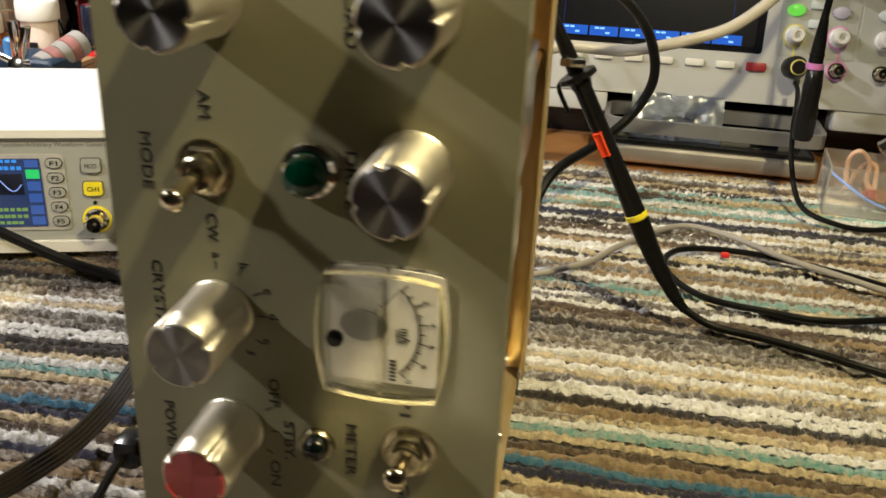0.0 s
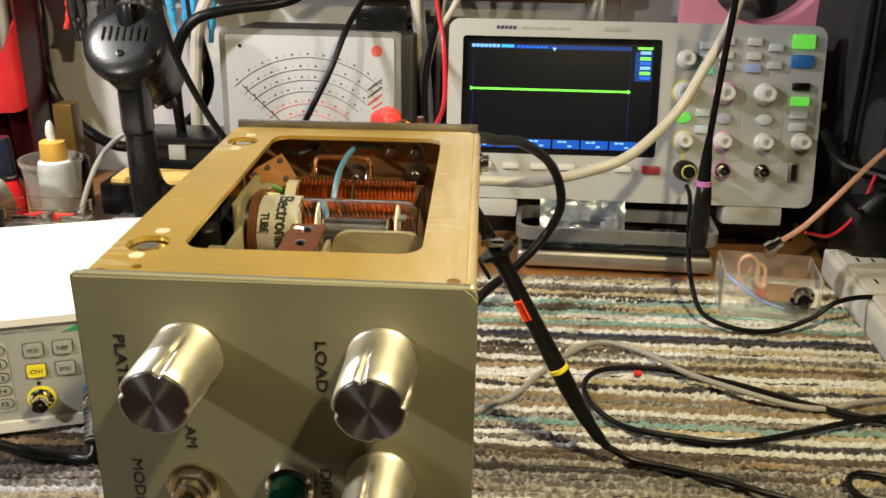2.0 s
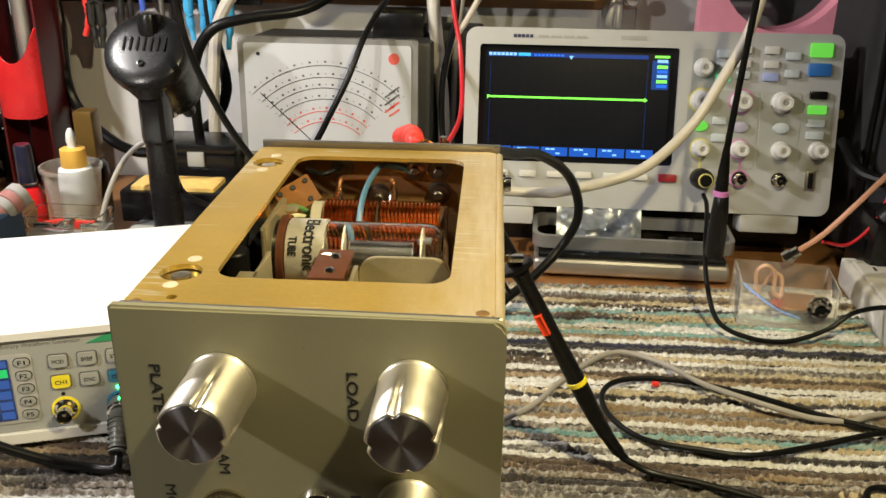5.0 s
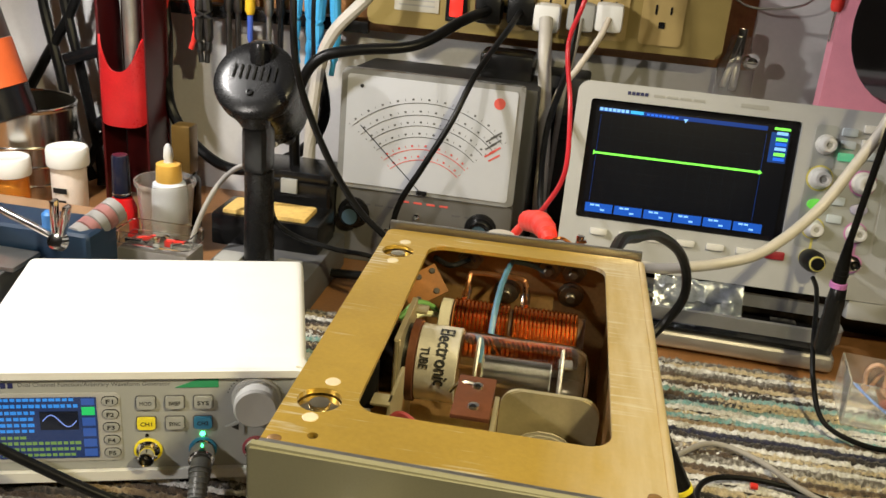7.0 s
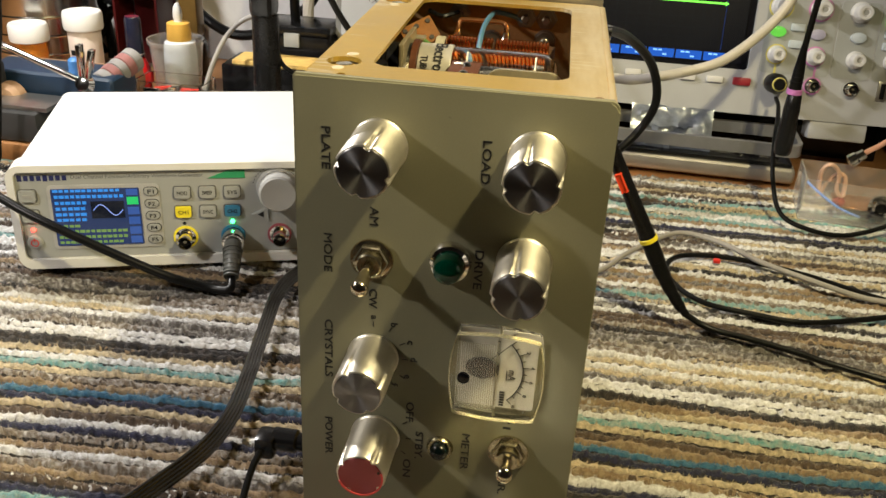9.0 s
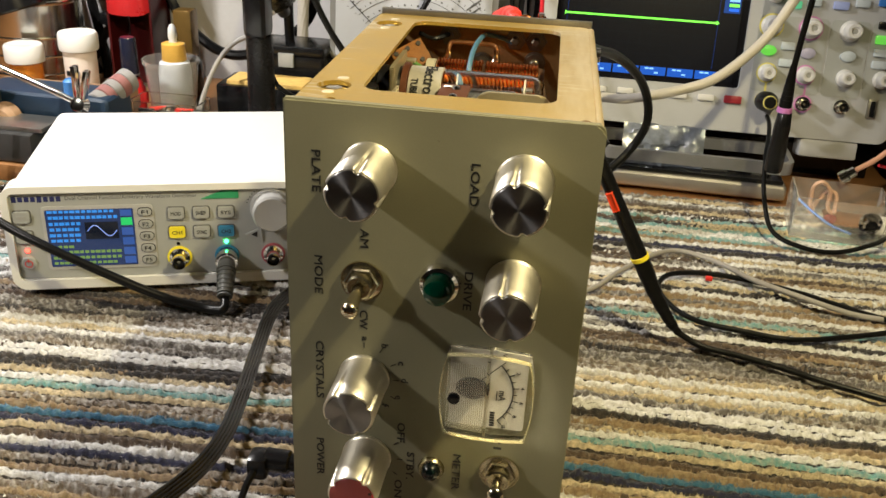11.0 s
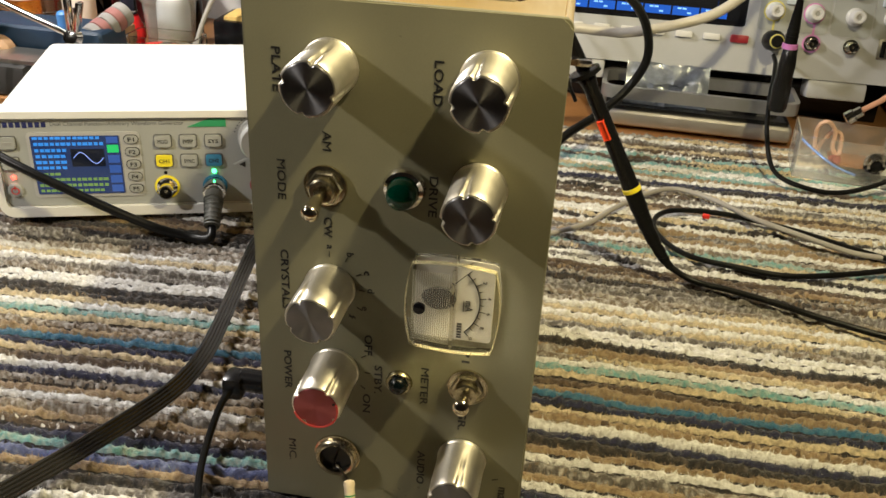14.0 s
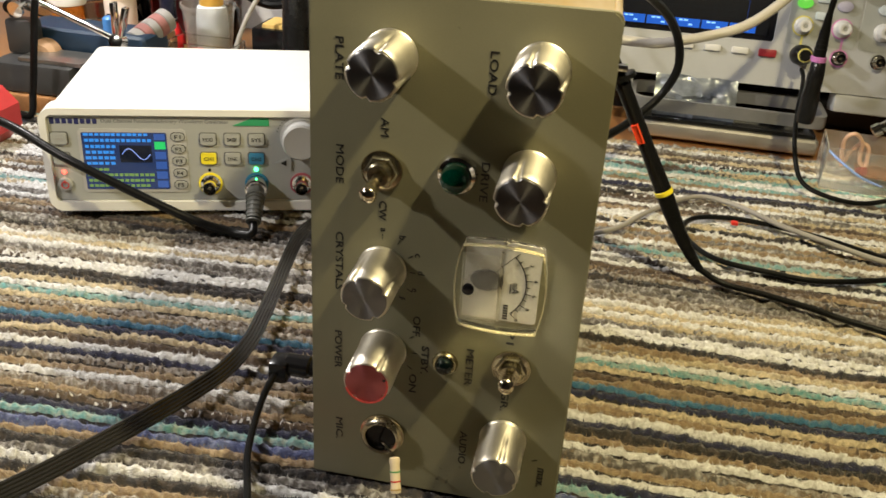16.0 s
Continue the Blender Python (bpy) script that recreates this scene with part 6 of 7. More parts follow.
# ---- tools and cables along the wall ----
caulk = empty("caulking_gun", pose(-0.396, 0.665, D), "red steel caulking gun hanging against the wall", "caulking gun")
# the lip's red enamel, darkened to paint in the shade inside the channel
SHADED_RED = mat("shaded_red_enamel", (0.055, 0.004, 0.005), 0.35)
part("back_channel", box((0.004, 0.040, 0.19), (0.050, 0.003, 0.37), 0.001), SHADED_RED, caulk)
for s, y0, m in ((-0.0235, 0.018, SHADED_RED), (0.0255, 0.018, SHADED_RED)):
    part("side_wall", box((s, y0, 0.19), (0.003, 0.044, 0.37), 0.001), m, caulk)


def lip_mesh():
    """The curved front lip: a bent sheet with a scooped upper edge."""
    bm = bmesh.new()
    n, rows = 20, 8
    sheets = []
    for off in (0.0, 0.0022):
        g = []
        for i in range(n + 1):
            u = -1 + 2 * i / n
            top = 0.150 + 0.034 * abs(u) ** 2.4
            low = 0.094 + 0.004 * abs(u) ** 6
            g.append([bm.verts.new((0.001 + u * (0.0245 - off), -0.004 - (0.012 - off) * (1 - u * u) ** 0.6 + off * 0.3, low + (top - low) * j / rows)) for j in range(rows + 1)])
        sheets.append(g)
    a, b = sheets
    for i in range(n):
        for j in range(rows):
            bm.faces.new((a[i][j], a[i + 1][j], a[i + 1][j + 1], a[i][j + 1]))
            bm.faces.new((b[i][j], b[i][j + 1], b[i + 1][j + 1], b[i + 1][j]))
        bm.faces.new((a[i][0], b[i][0], b[i + 1][0], a[i + 1][0]))
        bm.faces.new((a[i][rows], a[i + 1][rows], b[i + 1][rows], b[i][rows]))
    for i in (0, n):
        for j in range(rows):
            bm.faces.new((a[i][j], a[i][j + 1], b[i][j + 1], b[i][j]))
    return bm


part("front_lip", lip_mesh(), RED, caulk, "bright red curved front lip")
part("plunger_rod", lathe([(0.0085, 0.148), (0.0085, 0.40)], 24, m=pose(0.004, 0.014, 0)), mat("pale_rod", (0.62, 0.60, 0.54), 0.3, 0.9), caulk, "silvery plunger tube")

rack = empty("tool_rack", pose(-0.290, 0.735, 0.207), "wooden wall rack with tools hanging", "rack")
part("rail", box((0, 0.012, 0.012), (0.26, 0.022, 0.020), 0.002), WOOD, rack)
part("holder_strip", box((0, -0.004, -0.006), (0.26, 0.010, 0.012), 0.001), BLACK, rack)
part("rack_board", box((0, 0.022, 0.055), (0.30, 0.006, 0.10), 0.001), mat("peg_wood", (0.40, 0.24, 0.11), 0.6, 0, 0.2, 40), rack)


def pliers(x, y, z, m, label, spread, length, name="pliers"):
    p = empty(name, pose(x, y, z), label, "pliers", "hanging hand tools")
    for s in (-1, 1):
        part("handle", tube([(s * 0.003, 0, 0.03), (s * spread * 0.7, 0, 0.0), (s * spread, 0, -length * 0.6), (s * spread * 0.6, 0, -length)], 0.0052, 10, radii=[0.0048, 0.0056, 0.0056, 0.0052, 0.0042, 0.0028]), m, p)
    part("jaws", lathe([(0.007, 0.028), (0.009, 0.036), (0.005, 0.060), (0.002, 0.075)], 12), DARKMETAL, p)
    return p


pliers(-0.358, 0.715, 0.222, REDP, "pliers with orange-red handles hanging in the rack", 0.020, 0.060)
pliers(-0.222, 0.708, 0.236, BLUEH, "pliers with blue handles hanging on the wall", 0.008, 0.075)
pliers(-0.196, 0.706, 0.238, BLUEH, "pliers with blue handles hanging on the wall", 0.009, 0.085)
pliers(-0.330, 0.712, 0.215, DARKMETAL, "dark steel pliers hanging in the rack", 0.005, 0.065)
for x, m, l in ((-0.282, mat("driver_blue", (0.05, 0.10, 0.45), 0.4), 0.040), (-0.262, DULL, 0.055), (-0.305, DARKMETAL, 0.070), (-0.295, DARKMETAL, 0.050), (-0.249, BLACK, 0.05)):
    d = empty("screwdriver", pose(x, 0.718, 0.215), "slim screwdriver hanging in the wall rack", "screwdriver", "hanging hand tools")
    part("handle", lathe([(0.0035, -0.012), (0.0052, -0.008), (0.0052, 0.035), (0.0040, 0.040), (0, 0.041)], 12), mat("driver_yellow", (0.75, 0.48, 0.03), 0.35) if x == -0.282 else m, d)
    part("shaft", lathe([(0.0022, -l), (0.0030, -l + 0.004), (0.0030, -0.012)], 10), m, d)


def cord(label, pts, r, m=None, name="cable", **k):
    return tagged(part(name, tube(pts, r, 10, 12, **k), m or RUBBER), label, "cable")


cord("thick black cable looped on the wall", [(-0.385, 0.73, 0.24), (-0.372, 0.715, 0.178), (-0.366, 0.705, 0.101), (-0.328, 0.70, 0.056), (-0.283, 0.70, 0.042), (-0.221, 0.70, 0.070), (-0.195, 0.70, 0.11), (-0.205, 0.71, 0.16)], 0.0058)
for i, pts in enumerate(([(-0.530, 0.74, 0.27), (-0.525, 0.735, 0.194), (-0.508, 0.73, 0.12), (-0.492, 0.725, 0.043), (-0.47, 0.72, 0.0)], [(-0.505, 0.74, 0.27), (-0.499, 0.735, 0.196), (-0.480, 0.73, 0.11), (-0.463, 0.725, 0.02), (-0.46, 0.72, -0.005)], [(-0.470, 0.74, 0.27), (-0.485, 0.735, 0.198), (-0.530, 0.73, 0.12), (-0.56, 0.72, 0.06), (-0.57, 0.72, 0.0)], [(-0.43, 0.74, 0.27), (-0.452, 0.735, 0.20), (-0.458, 0.73, 0.14), (-0.440, 0.72, 0.085), (-0.425, 0.715, 0.06), (-0.42, 0.71, 0.0)], [(-0.40, 0.745, 0.05), (-0.43, 0.735, 0.064), (-0.46, 0.73, 0.05), (-0.475, 0.72, 0.02), (-0.50, 0.72, 0.0)])):
    cord("black cable hanging against the white wall", pts, 0.0055 if i != 3 else 0.0045)
for x, z, t in ((-0.470, 0.142, 20), (-0.437, 0.062, -10)):
    tagged(part("cable_clamp", box((0, 0, 0), (0.055, 0.022, 0.014), 0.004, m=pose(x, 0.728, z, 0, -t, 0)), BLACK), "black plastic cable clamp on the wall", "clamp")
cord("cream cable hanging beside the voltmeter", [(-0.130, 0.70, 0.27), (-0.153, 0.685, 0.234), (-0.182, 0.68, 0.200), (-0.196, 0.68, 0.160), (-0.203, 0.68, 0.09), (-0.205, 0.69, 0.0)], 0.0062, WHITECAB)
cord("thin black cable hanging in front of the voltmeter", [(-0.150, 0.47, 0.34), (-0.146, 0.455, 0.262), (-0.140, 0.45, 0.205), (-0.118, 0.45, 0.150), (-0.092, 0.45, 0.110), (-0.064, 0.45, 0.085), (-0.03, 0.46, 0.05), (-0.01, 0.47, 0.0)], 0.0027)
cord("thin black wire beside the blue pliers", [(-0.205, 0.70, 0.28), (-0.206, 0.69, 0.22), (-0.203, 0.685, 0.15), (-0.21, 0.69, 0.05)], 0.0022)
cord("pale grey lead curving down behind the stand", [(-0.200, 0.55, 0.105), (-0.228, 0.545, 0.094), (-0.240, 0.52, 0.075), (-0.252, 0.505, 0.035), (-0.255, 0.50, -0.003)], 0.0023, GREYCAB)
cord("thin black lead from the soldering stand", [(-0.178, 0.500, 0.080), (-0.168, 0.49, 0.070), (-0.148, 0.49, 0.060), (-0.118, 0.49, 0.055), (-0.08, 0.50, 0.045), (-0.05, 0.51, 0.0)], 0.0022)
cord("black leads lying on the bench", [(-0.20, 0.56, 0.0), (-0.164, 0.552, 0.003), (-0.136, 0.555, 0.004), (-0.09, 0.56, 0.003), (-0.03, 0.55, 0.0)], 0.0042)
REDPATH = [(0.062, 0.64, 0.31), (0.055, 0.62, 0.260), (0.046, 0.62, 0.221), (0.055, 0.60, 0.172), (0.059, 0.55, 0.130), (0.048, 0.50, 0.113), (0.040, 0.468, 0.1135)]
BOOT = [(0.040, 0.468, 0.1135), (0.036, 0.45, 0.1145), (0.028, 0.42, 0.110), (0.018, 0.39, 0.10)]
redw = empty("red_test_lead", pose(0, 0, 0), "red test lead ending in a crocodile clip", "test lead")
part("cable", tube(REDPATH, 0.0021, 10), mat("red_wire", (0.55, 0.02, 0.03), 0.35), redw)
part("clip_boot", tube(BOOT, 0.005, 12, radii=[0.0022, 0.0028, 0.0033, 0.0030, 0.0022]), REDP, redw)
cord("black test lead beside the red one", [(0.050, 0.66, 0.30), (0.048, 0.645, 0.205), (0.036, 0.64, 0.14), (0.038, 0.63, 0.08), (0.05, 0.60, 0.03), (0.06, 0.58, 0.0)], 0.0030)
clips = empty("crocodile_clip", pose(0, 0, 0), "red crocodile clip on the rear terminals with copper braid", "clip")
part("clip_body", tube([(0.062, 0.176, 0.205), (0.060, 0.190, 0.2045), (0.056, 0.210, 0.201), (0.050, 0.225, 0.196)], 0.0045, 12, radii=[0.0030, 0.0042, 0.0050, 0.0055, 0.0052]), REDP, clips)
part("copper_braid", tube([(0.062, 0.176, 0.206), (0.067, 0.174, 0.2085), (0.072, 0.174, 0.2065), (0.077, 0.174, 0.2085)], 0.0007, 6), COPPER, clips)
part("terminal_pin", lathe([(0.0016, 0), (0.0016, 0.012), (0, 0.0125)], 10, m=pose(0.0745, 0.176, 0.198)), CHROME, clips)
tagged(part("grey_clip_cap", lathe([(0.0075, 0), (0.008, 0.002), (0.006, 0.010), (0, 0.011)], 20, m=pose(0.040, 0.200, 0.187)), mat("pale_grey_rubber", (0.32, 0.31, 0.30), 0.5)), "pale grey rubber cap on the rear terminal", "cap")

# wall clip lamp and red probe above the scope
clipm = empty("metal_clip", pose(0.205, 0.735, 0.20), "chrome spring clip fixed to the wall", "clip")
part("clip_plate", box((0, 0, 0.008), (0.008, 0.010, 0.060), 0.002), CHROME, clipm)
part("clip_screw", lathe([(0.007, 0), (0.008, 0.002), (0.005, 0.008), (0, 0.009)], 20, m=pose(0.012, -0.006, 0.008, 90, 0, 0)), CHROME, clipm)
part("clip_jaw", box((0, 0, 0), (0.007, 0.004, 0.050), 0.001, m=pose(-0.006, -0.008, 0.006, 0, 10, 0)), CHROME, clipm)
tagged(part("mist_bottle", lathe([(0.016, -0.004), (0.018, 0.0), (0.018, 0.040), (0.012, 0.052), (0.010, 0.07)], 28, m=pose(0.208, 0.752, 0.158)), FROST), "clear plastic dome on the wall behind the clip", "bottle")
probe2 = empty("red_probe", pose(0.276, 0.70, 0.236), "red test probe with steel tip hanging by the wall", "probe")
part("grip", lathe([(0.0045, 0.028), (0.006, 0.032), (0.006, 0.10), (0.004, 0.11)], 16), REDP, probe2)
part("tip", lathe([(0, 0), (0.0012, 0.002), (0.0016, 0.026), (0.003, 0.028)], 12), CHROME, probe2)
cord("thin silver wire strung on the wall", [(0.17, 0.745, 0.285), (0.192, 0.74, 0.264), (0.214, 0.735, 0.257), (0.250, 0.735, 0.262), (0.27, 0.74, 0.275)], 0.0011, DULL)

pink = empty("pink_mirror", pose(0.350, 0.715, 0.0), "pink plastic framed magnifying mirror", "mirror")
hole = [(0.355 - 0.350 + 0.063 * math.cos(2 * math.pi * k / 36), 0.258 + 0.074 * math.sin(2 * math.pi * k / 36)) for k in range(36)]
part("frame", pierced(rounded(-0.071, 0.081, 0.165, 0.345, 0.012), [hole], -0.018, 0.004), PINK, pink, "glossy pink frame")
part("mirror_glass", prism(hole, 0.001, 0.003), mat("mirror_glass", (0.62, 0.62, 0.62), 0.04, 1.0, 0.02, 60, 0), pink, "dim mirror glass")
part("foot", box((0.0, 0.0, 0.080), (0.06, 0.02, 0.172), 0.006), PINK, pink)

# ---- right side: dark gear, box, roll ----
bag = empty("equipment_bag", pose(0.50, 0.62, D), "black fabric bag standing by the oscilloscope", "bag")
part("bag_body", box((0, 0.03, 0.165), (0.19, 0.14, 0.33), 0.03, segs=4), MESHBLACK, bag)
part("bag_seam", tube([(-0.085, -0.042, 0.02), (-0.088, -0.043, 0.15), (-0.080, -0.042, 0.30), (0.0, -0.043, 0.325)], 0.003, 8), RUBBER, bag)
part("front_pocket", box((0.0, -0.05, 0.075), (0.16, 0.04, 0.15), 0.018, segs=3), MESHBLACK, bag)
headset = empty("black_adapter", pose(0.425, 0.53, D), "black plastic power adapter on the bench", "adapter")
part("adapter_body", box((0.0, 0.0, 0.035), (0.05, 0.06, 0.07), 0.008), BLACK, headset)
part("adapter_collar", lathe([(0.012, 0), (0.013, 0.002), (0.009, 0.014), (0.005, 0.02)], 18, m=pose(-0.012, -0.02, 0.07, 20, 20, 0)), RUBBER, headset)
cord("black cable draped over the dark gear", [(0.39, 0.58, 0.11), (0.40, 0.55, 0.09), (0.43, 0.52, 0.085), (0.46, 0.50, 0.06), (0.50, 0.49, 0.0)], 0.0048)
cord("tan twisted cable leaving behind the scope", [(0.395, 0.64, 0.118), (0.425, 0.62, 0.125), (0.46, 0.60, 0.135), (0.5, 0.58, 0.13)], 0.0042, mat("tan_cable", (0.42, 0.33, 0.12), 0.5))
cord("olive cable rising at the side", [(0.405, 0.66, 0.130), (0.43, 0.65, 0.165), (0.445, 0.645, 0.215), (0.45, 0.64, 0.28)], 0.0040, mat("olive_cable", (0.36, 0.32, 0.22), 0.5))
coax = empty("coax_lead", pose(0, 0, 0), "pinkish coaxial lead running into the clear box", "cable")
part("cable", tube([(0.46, 0.50, 0.155), (0.425, 0.49, 0.135), (0.400, 0.485, 0.115), (0.372, 0.48, 0.083), (0.350, 0.475, 0.060), (0.332, 0.472, 0.047)], 0.0022, 10), COPPERCAB, coax)
part("tie_wrap", lathe([(0.0034, 0), (0.0042, 0.0005), (0.0042, 0.004), (0.0034, 0.0045)], 14, m=pose(0.408, 0.487, 0.121, 0, 40, 0)), WHITE, coax)
part("plug", lathe([(0.0026, 0), (0.0042, 0.001), (0.0042, 0.007), (0.0054, 0.008), (0.0054, 0.014), (0.003, 0.015)], 18, m=pose(0.334, 0.472, 0.048, 0, 232, 0)), CHROME, coax)
cord("thin red wire pair behind the box", [(0.36, 0.50, 0.045), (0.385, 0.51, 0.040), (0.405, 0.515, 0.060), (0.415, 0.52, 0.09)], 0.0014, mat("red_wire", (0.55, 0.02, 0.03), 0.35))
cbox = empty("project_box", pose(0.320, 0.452, 0.0, 0, 0, -6), "clear plastic box with a half-built circuit inside", "box")
ow, od, oh = 0.072, 0.050, 0.034
part("box_floor", box((0, 0, 0.001), (ow, od, 0.0014), 0.0005), PLASTIC_HAZE, cbox)
for s in (-1, 1):
    part("box_wall", box((0, s * (od / 2 - 0.0008), oh / 2 + 0.001), (ow, 0.0014, oh), 0.0005), PLASTIC_HAZE, cbox)
    part("box_wall", box((s * (ow / 2 - 0.0008), 0, oh / 2 + 0.001), (0.0014, od - 0.003, oh), 0.0005), PLASTIC_HAZE, cbox)
for o in cbox.children:
    o.visible_shadow = False
part("circuit_board", box((0.010, 0.004, 0.010), (0.034, 0.026, 0.0016), 0.0003), mat("copper_board", (0.40, 0.17, 0.06), 0.4, 0.3, 0.2, 120), cbox)
part("panel_socket", lathe([(0.0088, 0), (0.0088, 0.0012), (0.0064, 0.0014), (0.0064, 0.007), (0.0046, 0.0072), (0.0040, 0.002), (0, 0.002)], 22, m=facing(0.022, -od / 2, 0.021)), CHROME, cbox, "chrome panel socket")
part("socket_bore", lathe([(0.0040, 0.0022), (0.0040, 0.0040), (0, 0.0040)], 16, m=facing(0.022, -od / 2, 0.021)), BLACK, cbox)
part("coil_lead", tube([(-0.018, 0.004, 0.012), (-0.022, 0.0, 0.034), (-0.016, -0.002, 0.042), (-0.008, 0.002, 0.034), (-0.006, 0.004, 0.018), (0.0, 0.006, 0.012)], 0.0017, 8), mat("peach_lead", (0.66, 0.42, 0.30), 0.4), cbox)
part("coil_lead", tube([(-0.016, 0.012, 0.010), (-0.010, 0.008, 0.030), (-0.002, 0.006, 0.030), (0.0, 0.004, 0.014)], 0.0017, 8), mat("peach_lead", (0.66, 0.42, 0.30), 0.4), cbox)
part("blue_lead", tube([(-0.030, 0.006, 0.022), (-0.018, -0.004, 0.016), (-0.004, -0.012, 0.010), (0.012, -0.016, 0.006)], 0.0010, 7), mat("blue_lead", (0.10, 0.22, 0.60), 0.4), cbox)
part("capacitor", lathe([(0.0030, 0), (0.0034, 0.0006), (0.0034, 0.008), (0.003, 0.0086)], 14, m=pose(-0.006, -0.004, 0.012, 70, 0, 20)), mat("red_component", (0.30, 0.05, 0.03), 0.4), cbox)
part("pale_component", box((0.033, -0.014, 0.016), (0.008, 0.006, 0.014), 0.002), CREAM, cbox)
chan = empty("outlet_strip", pose(0.4070, 0.408, -0.0035, 0, 0, -1.5), "white plastic outlet strip lying beside the mat", "power strip")
part("strip_body", box((0, 0, 0.0125), (0.046, 0.236, 0.025), 0.006, segs=4), CLOTH, chan, "white moulded body")
for k in range(5):
    part("outlet_block", box((0, -0.090 + 0.044 * k, 0.0262), (0.037, 0.038, 0.0050), 0.002, segs=3), CLOTH, chan, "raised white outlet face")
    for dx in (-0.006, 0.006):
        part("outlet_slot", box((dx, -0.090 + 0.044 * k, 0.0286), (0.002, 0.008, 0.0006)), INK, chan, smooth=0)
part("end_cap", box((0, 0.1195, 0.0125), (0.042, 0.006, 0.022), 0.0022), WHITE, chan)

# ---- tray in front of the scope ----
tin2 = empty("metal_tray", pose(0.2115, 0.546, D + 0.004, 0, 0, -1.5), "flat aluminium tray with a foil bag on it", "tray")
part("tray_rim", pierced(rounded(-0.086, 0.086, -0.030, 0.030, 0.012), [rounded(-0.082, 0.082, -0.026, 0.026, 0.010)], 0.0, 0.011), mat("grey_anodised", (0.42, 0.42, 0.43), 0.35, 0.8), tin2)
for o in tin2.children:
    o.matrix_basis = pose(0, 0, 0.026, 90, 0, 0)
part("tray_body", box((0, 0, 0.0075), (0.168, 0.058, 0.0145), 0.005, segs=3), mat("tray_alu", (0.60, 0.57, 0.52), 0.4, 0.9, 0.08), tin2, "bare aluminium body")
part("tray_liner", box((0, 0, 0.0165), (0.160, 0.050, 0.004), 0.001), BLACK, tin2)
part("black_part", box((0.045, 0.004, 0.0225), (0.022, 0.014, 0.008), 0.002), BLACK, tin2)
part("brass_nut", lathe([(0.004, 0), (0.0045, 0.001), (0.0045, 0.005), (0.003, 0.006)], 6, m=pose(0.068, -0.006, 0.0185)), BRASS, tin2)


def foil_bag():
    """A crumpled foil bag leaning back in the tray."""
    bm = bmesh.new()
    nx, nz = 26, 18
    g = [[None] * (nz + 1) for _ in range(nx + 1)]
    for i in range(nx + 1):
        for j in range(nz + 1):
            u, v = i / nx, j / nz
            w = noise.noise(Vector((u * 5, v * 4, 1.3))) * 0.006 + noise.noise(Vector((u * 13, v * 11, 7))) * 0.0028
            edge = min(u, 1 - u, v, 1 - v)
            g[i][j] = bm.verts.new((u * 0.074, w * min(1, edge * 9) + 0.022 * v, v * 0.036 + 0.3 * w))
    for i in range(nx):
        for j in range(nz):
            bm.faces.new((g[i][j], g[i + 1][j], g[i + 1][j + 1], g[i][j + 1]))
    bmesh.ops.solidify(bm, geom=bm.faces[:], thickness=0.0012)
    return bm


fb = tagged(part("foil_bag", foil_bag(), FOIL, None), "crumpled silver antistatic bag leaning in the tray", "bag")
fb.matrix_basis = pose(0.146, 0.530, 0.0125)

# ---- probe and cables on the mat ----
probe = empty("scope_probe", pose(0, 0, 0), "black oscilloscope probe leaning against the transmitter", "probe")
A, B = Vector((0.1085, 0.232, 0.128)), Vector((0.1575, 0.232, 0.036))
ax = (B - A).normalized()
PM = Matrix.Translation(A) @ Vector((0, 0, 1)).rotation_difference(ax).to_matrix().to_4x4()
L = (B - A).length
part("probe_body", lathe([(0.0042, 0), (0.0054, 0.001), (0.0058, 0.004), (0.0044, 0.010), (0.0046, 0.05), (0.0051, L * 0.70), (0.0053, L * 0.74)], 20, m=PM), BLACK, probe)
part("finger_guard", lathe([(0.0060, 0.0), (0.0092, 0.0010), (0.0094, 0.0034), (0.0062, 0.0050)], 24, m=PM), BLACK, probe)
part("probe_nose", lathe([(0.0018, -0.032), (0.0026, -0.028), (0.0036, -0.012), (0.0040, 0.0)], 16, m=PM), BLACK, probe)
part("probe_hook", tube([tuple(PM @ Vector((0, 0, -0.031))), tuple(PM @ Vector((0.002, 0, -0.038))), tuple(PM @ Vector((-0.002, 0, -0.041)))], 0.0007, 6), CHROME, probe)
part("slide_switch", box((0.0, -0.0046, 0.037), (0.0036, 0.0028, 0.0120), 0.0005, m=PM @ pose(0, 0, 0, 0, 0, 18)), mat("orange_red_switch", (0.80, 0.07, 0.02), 0.4), probe, "orange-red slide switch")
part("colour_ring", lathe([(0.0052, L * 0.74), (0.0057, L * 0.743), (0.0057, L * 0.768), (0.0052, L * 0.771)], 22, m=PM), YELLOW, probe, "yellow ring")
part("strain_relief", tube([tuple(A + ax * L * 0.77), tuple(B), (0.1690, 0.232, 0.018), (0.1760, 0.231, 0.010)], 0.0055, 12, radii=[0.0052, 0.0048, 0.0043, 0.0037, 0.0031, 0.0025]), RUBBER, probe)
for k in range(9):
    q = spline([tuple(A + ax * L * 0.77), tuple(B), (0.1690, 0.232, 0.018), (0.1760, 0.231, 0.010)], 10)[6 + k * 2]
    part("relief_rib", lathe([(0.0036, -0.0007), (0.0050 - 0.00022 * k, -0.0006), (0.0050 - 0.00022 * k, 0.0006), (0.0036, 0.0007)], 14, m=Matrix.Translation(q) @ Vector((0, 0, 1)).rotation_difference(ax).to_matrix().to_4x4()), RUBBER, probe)
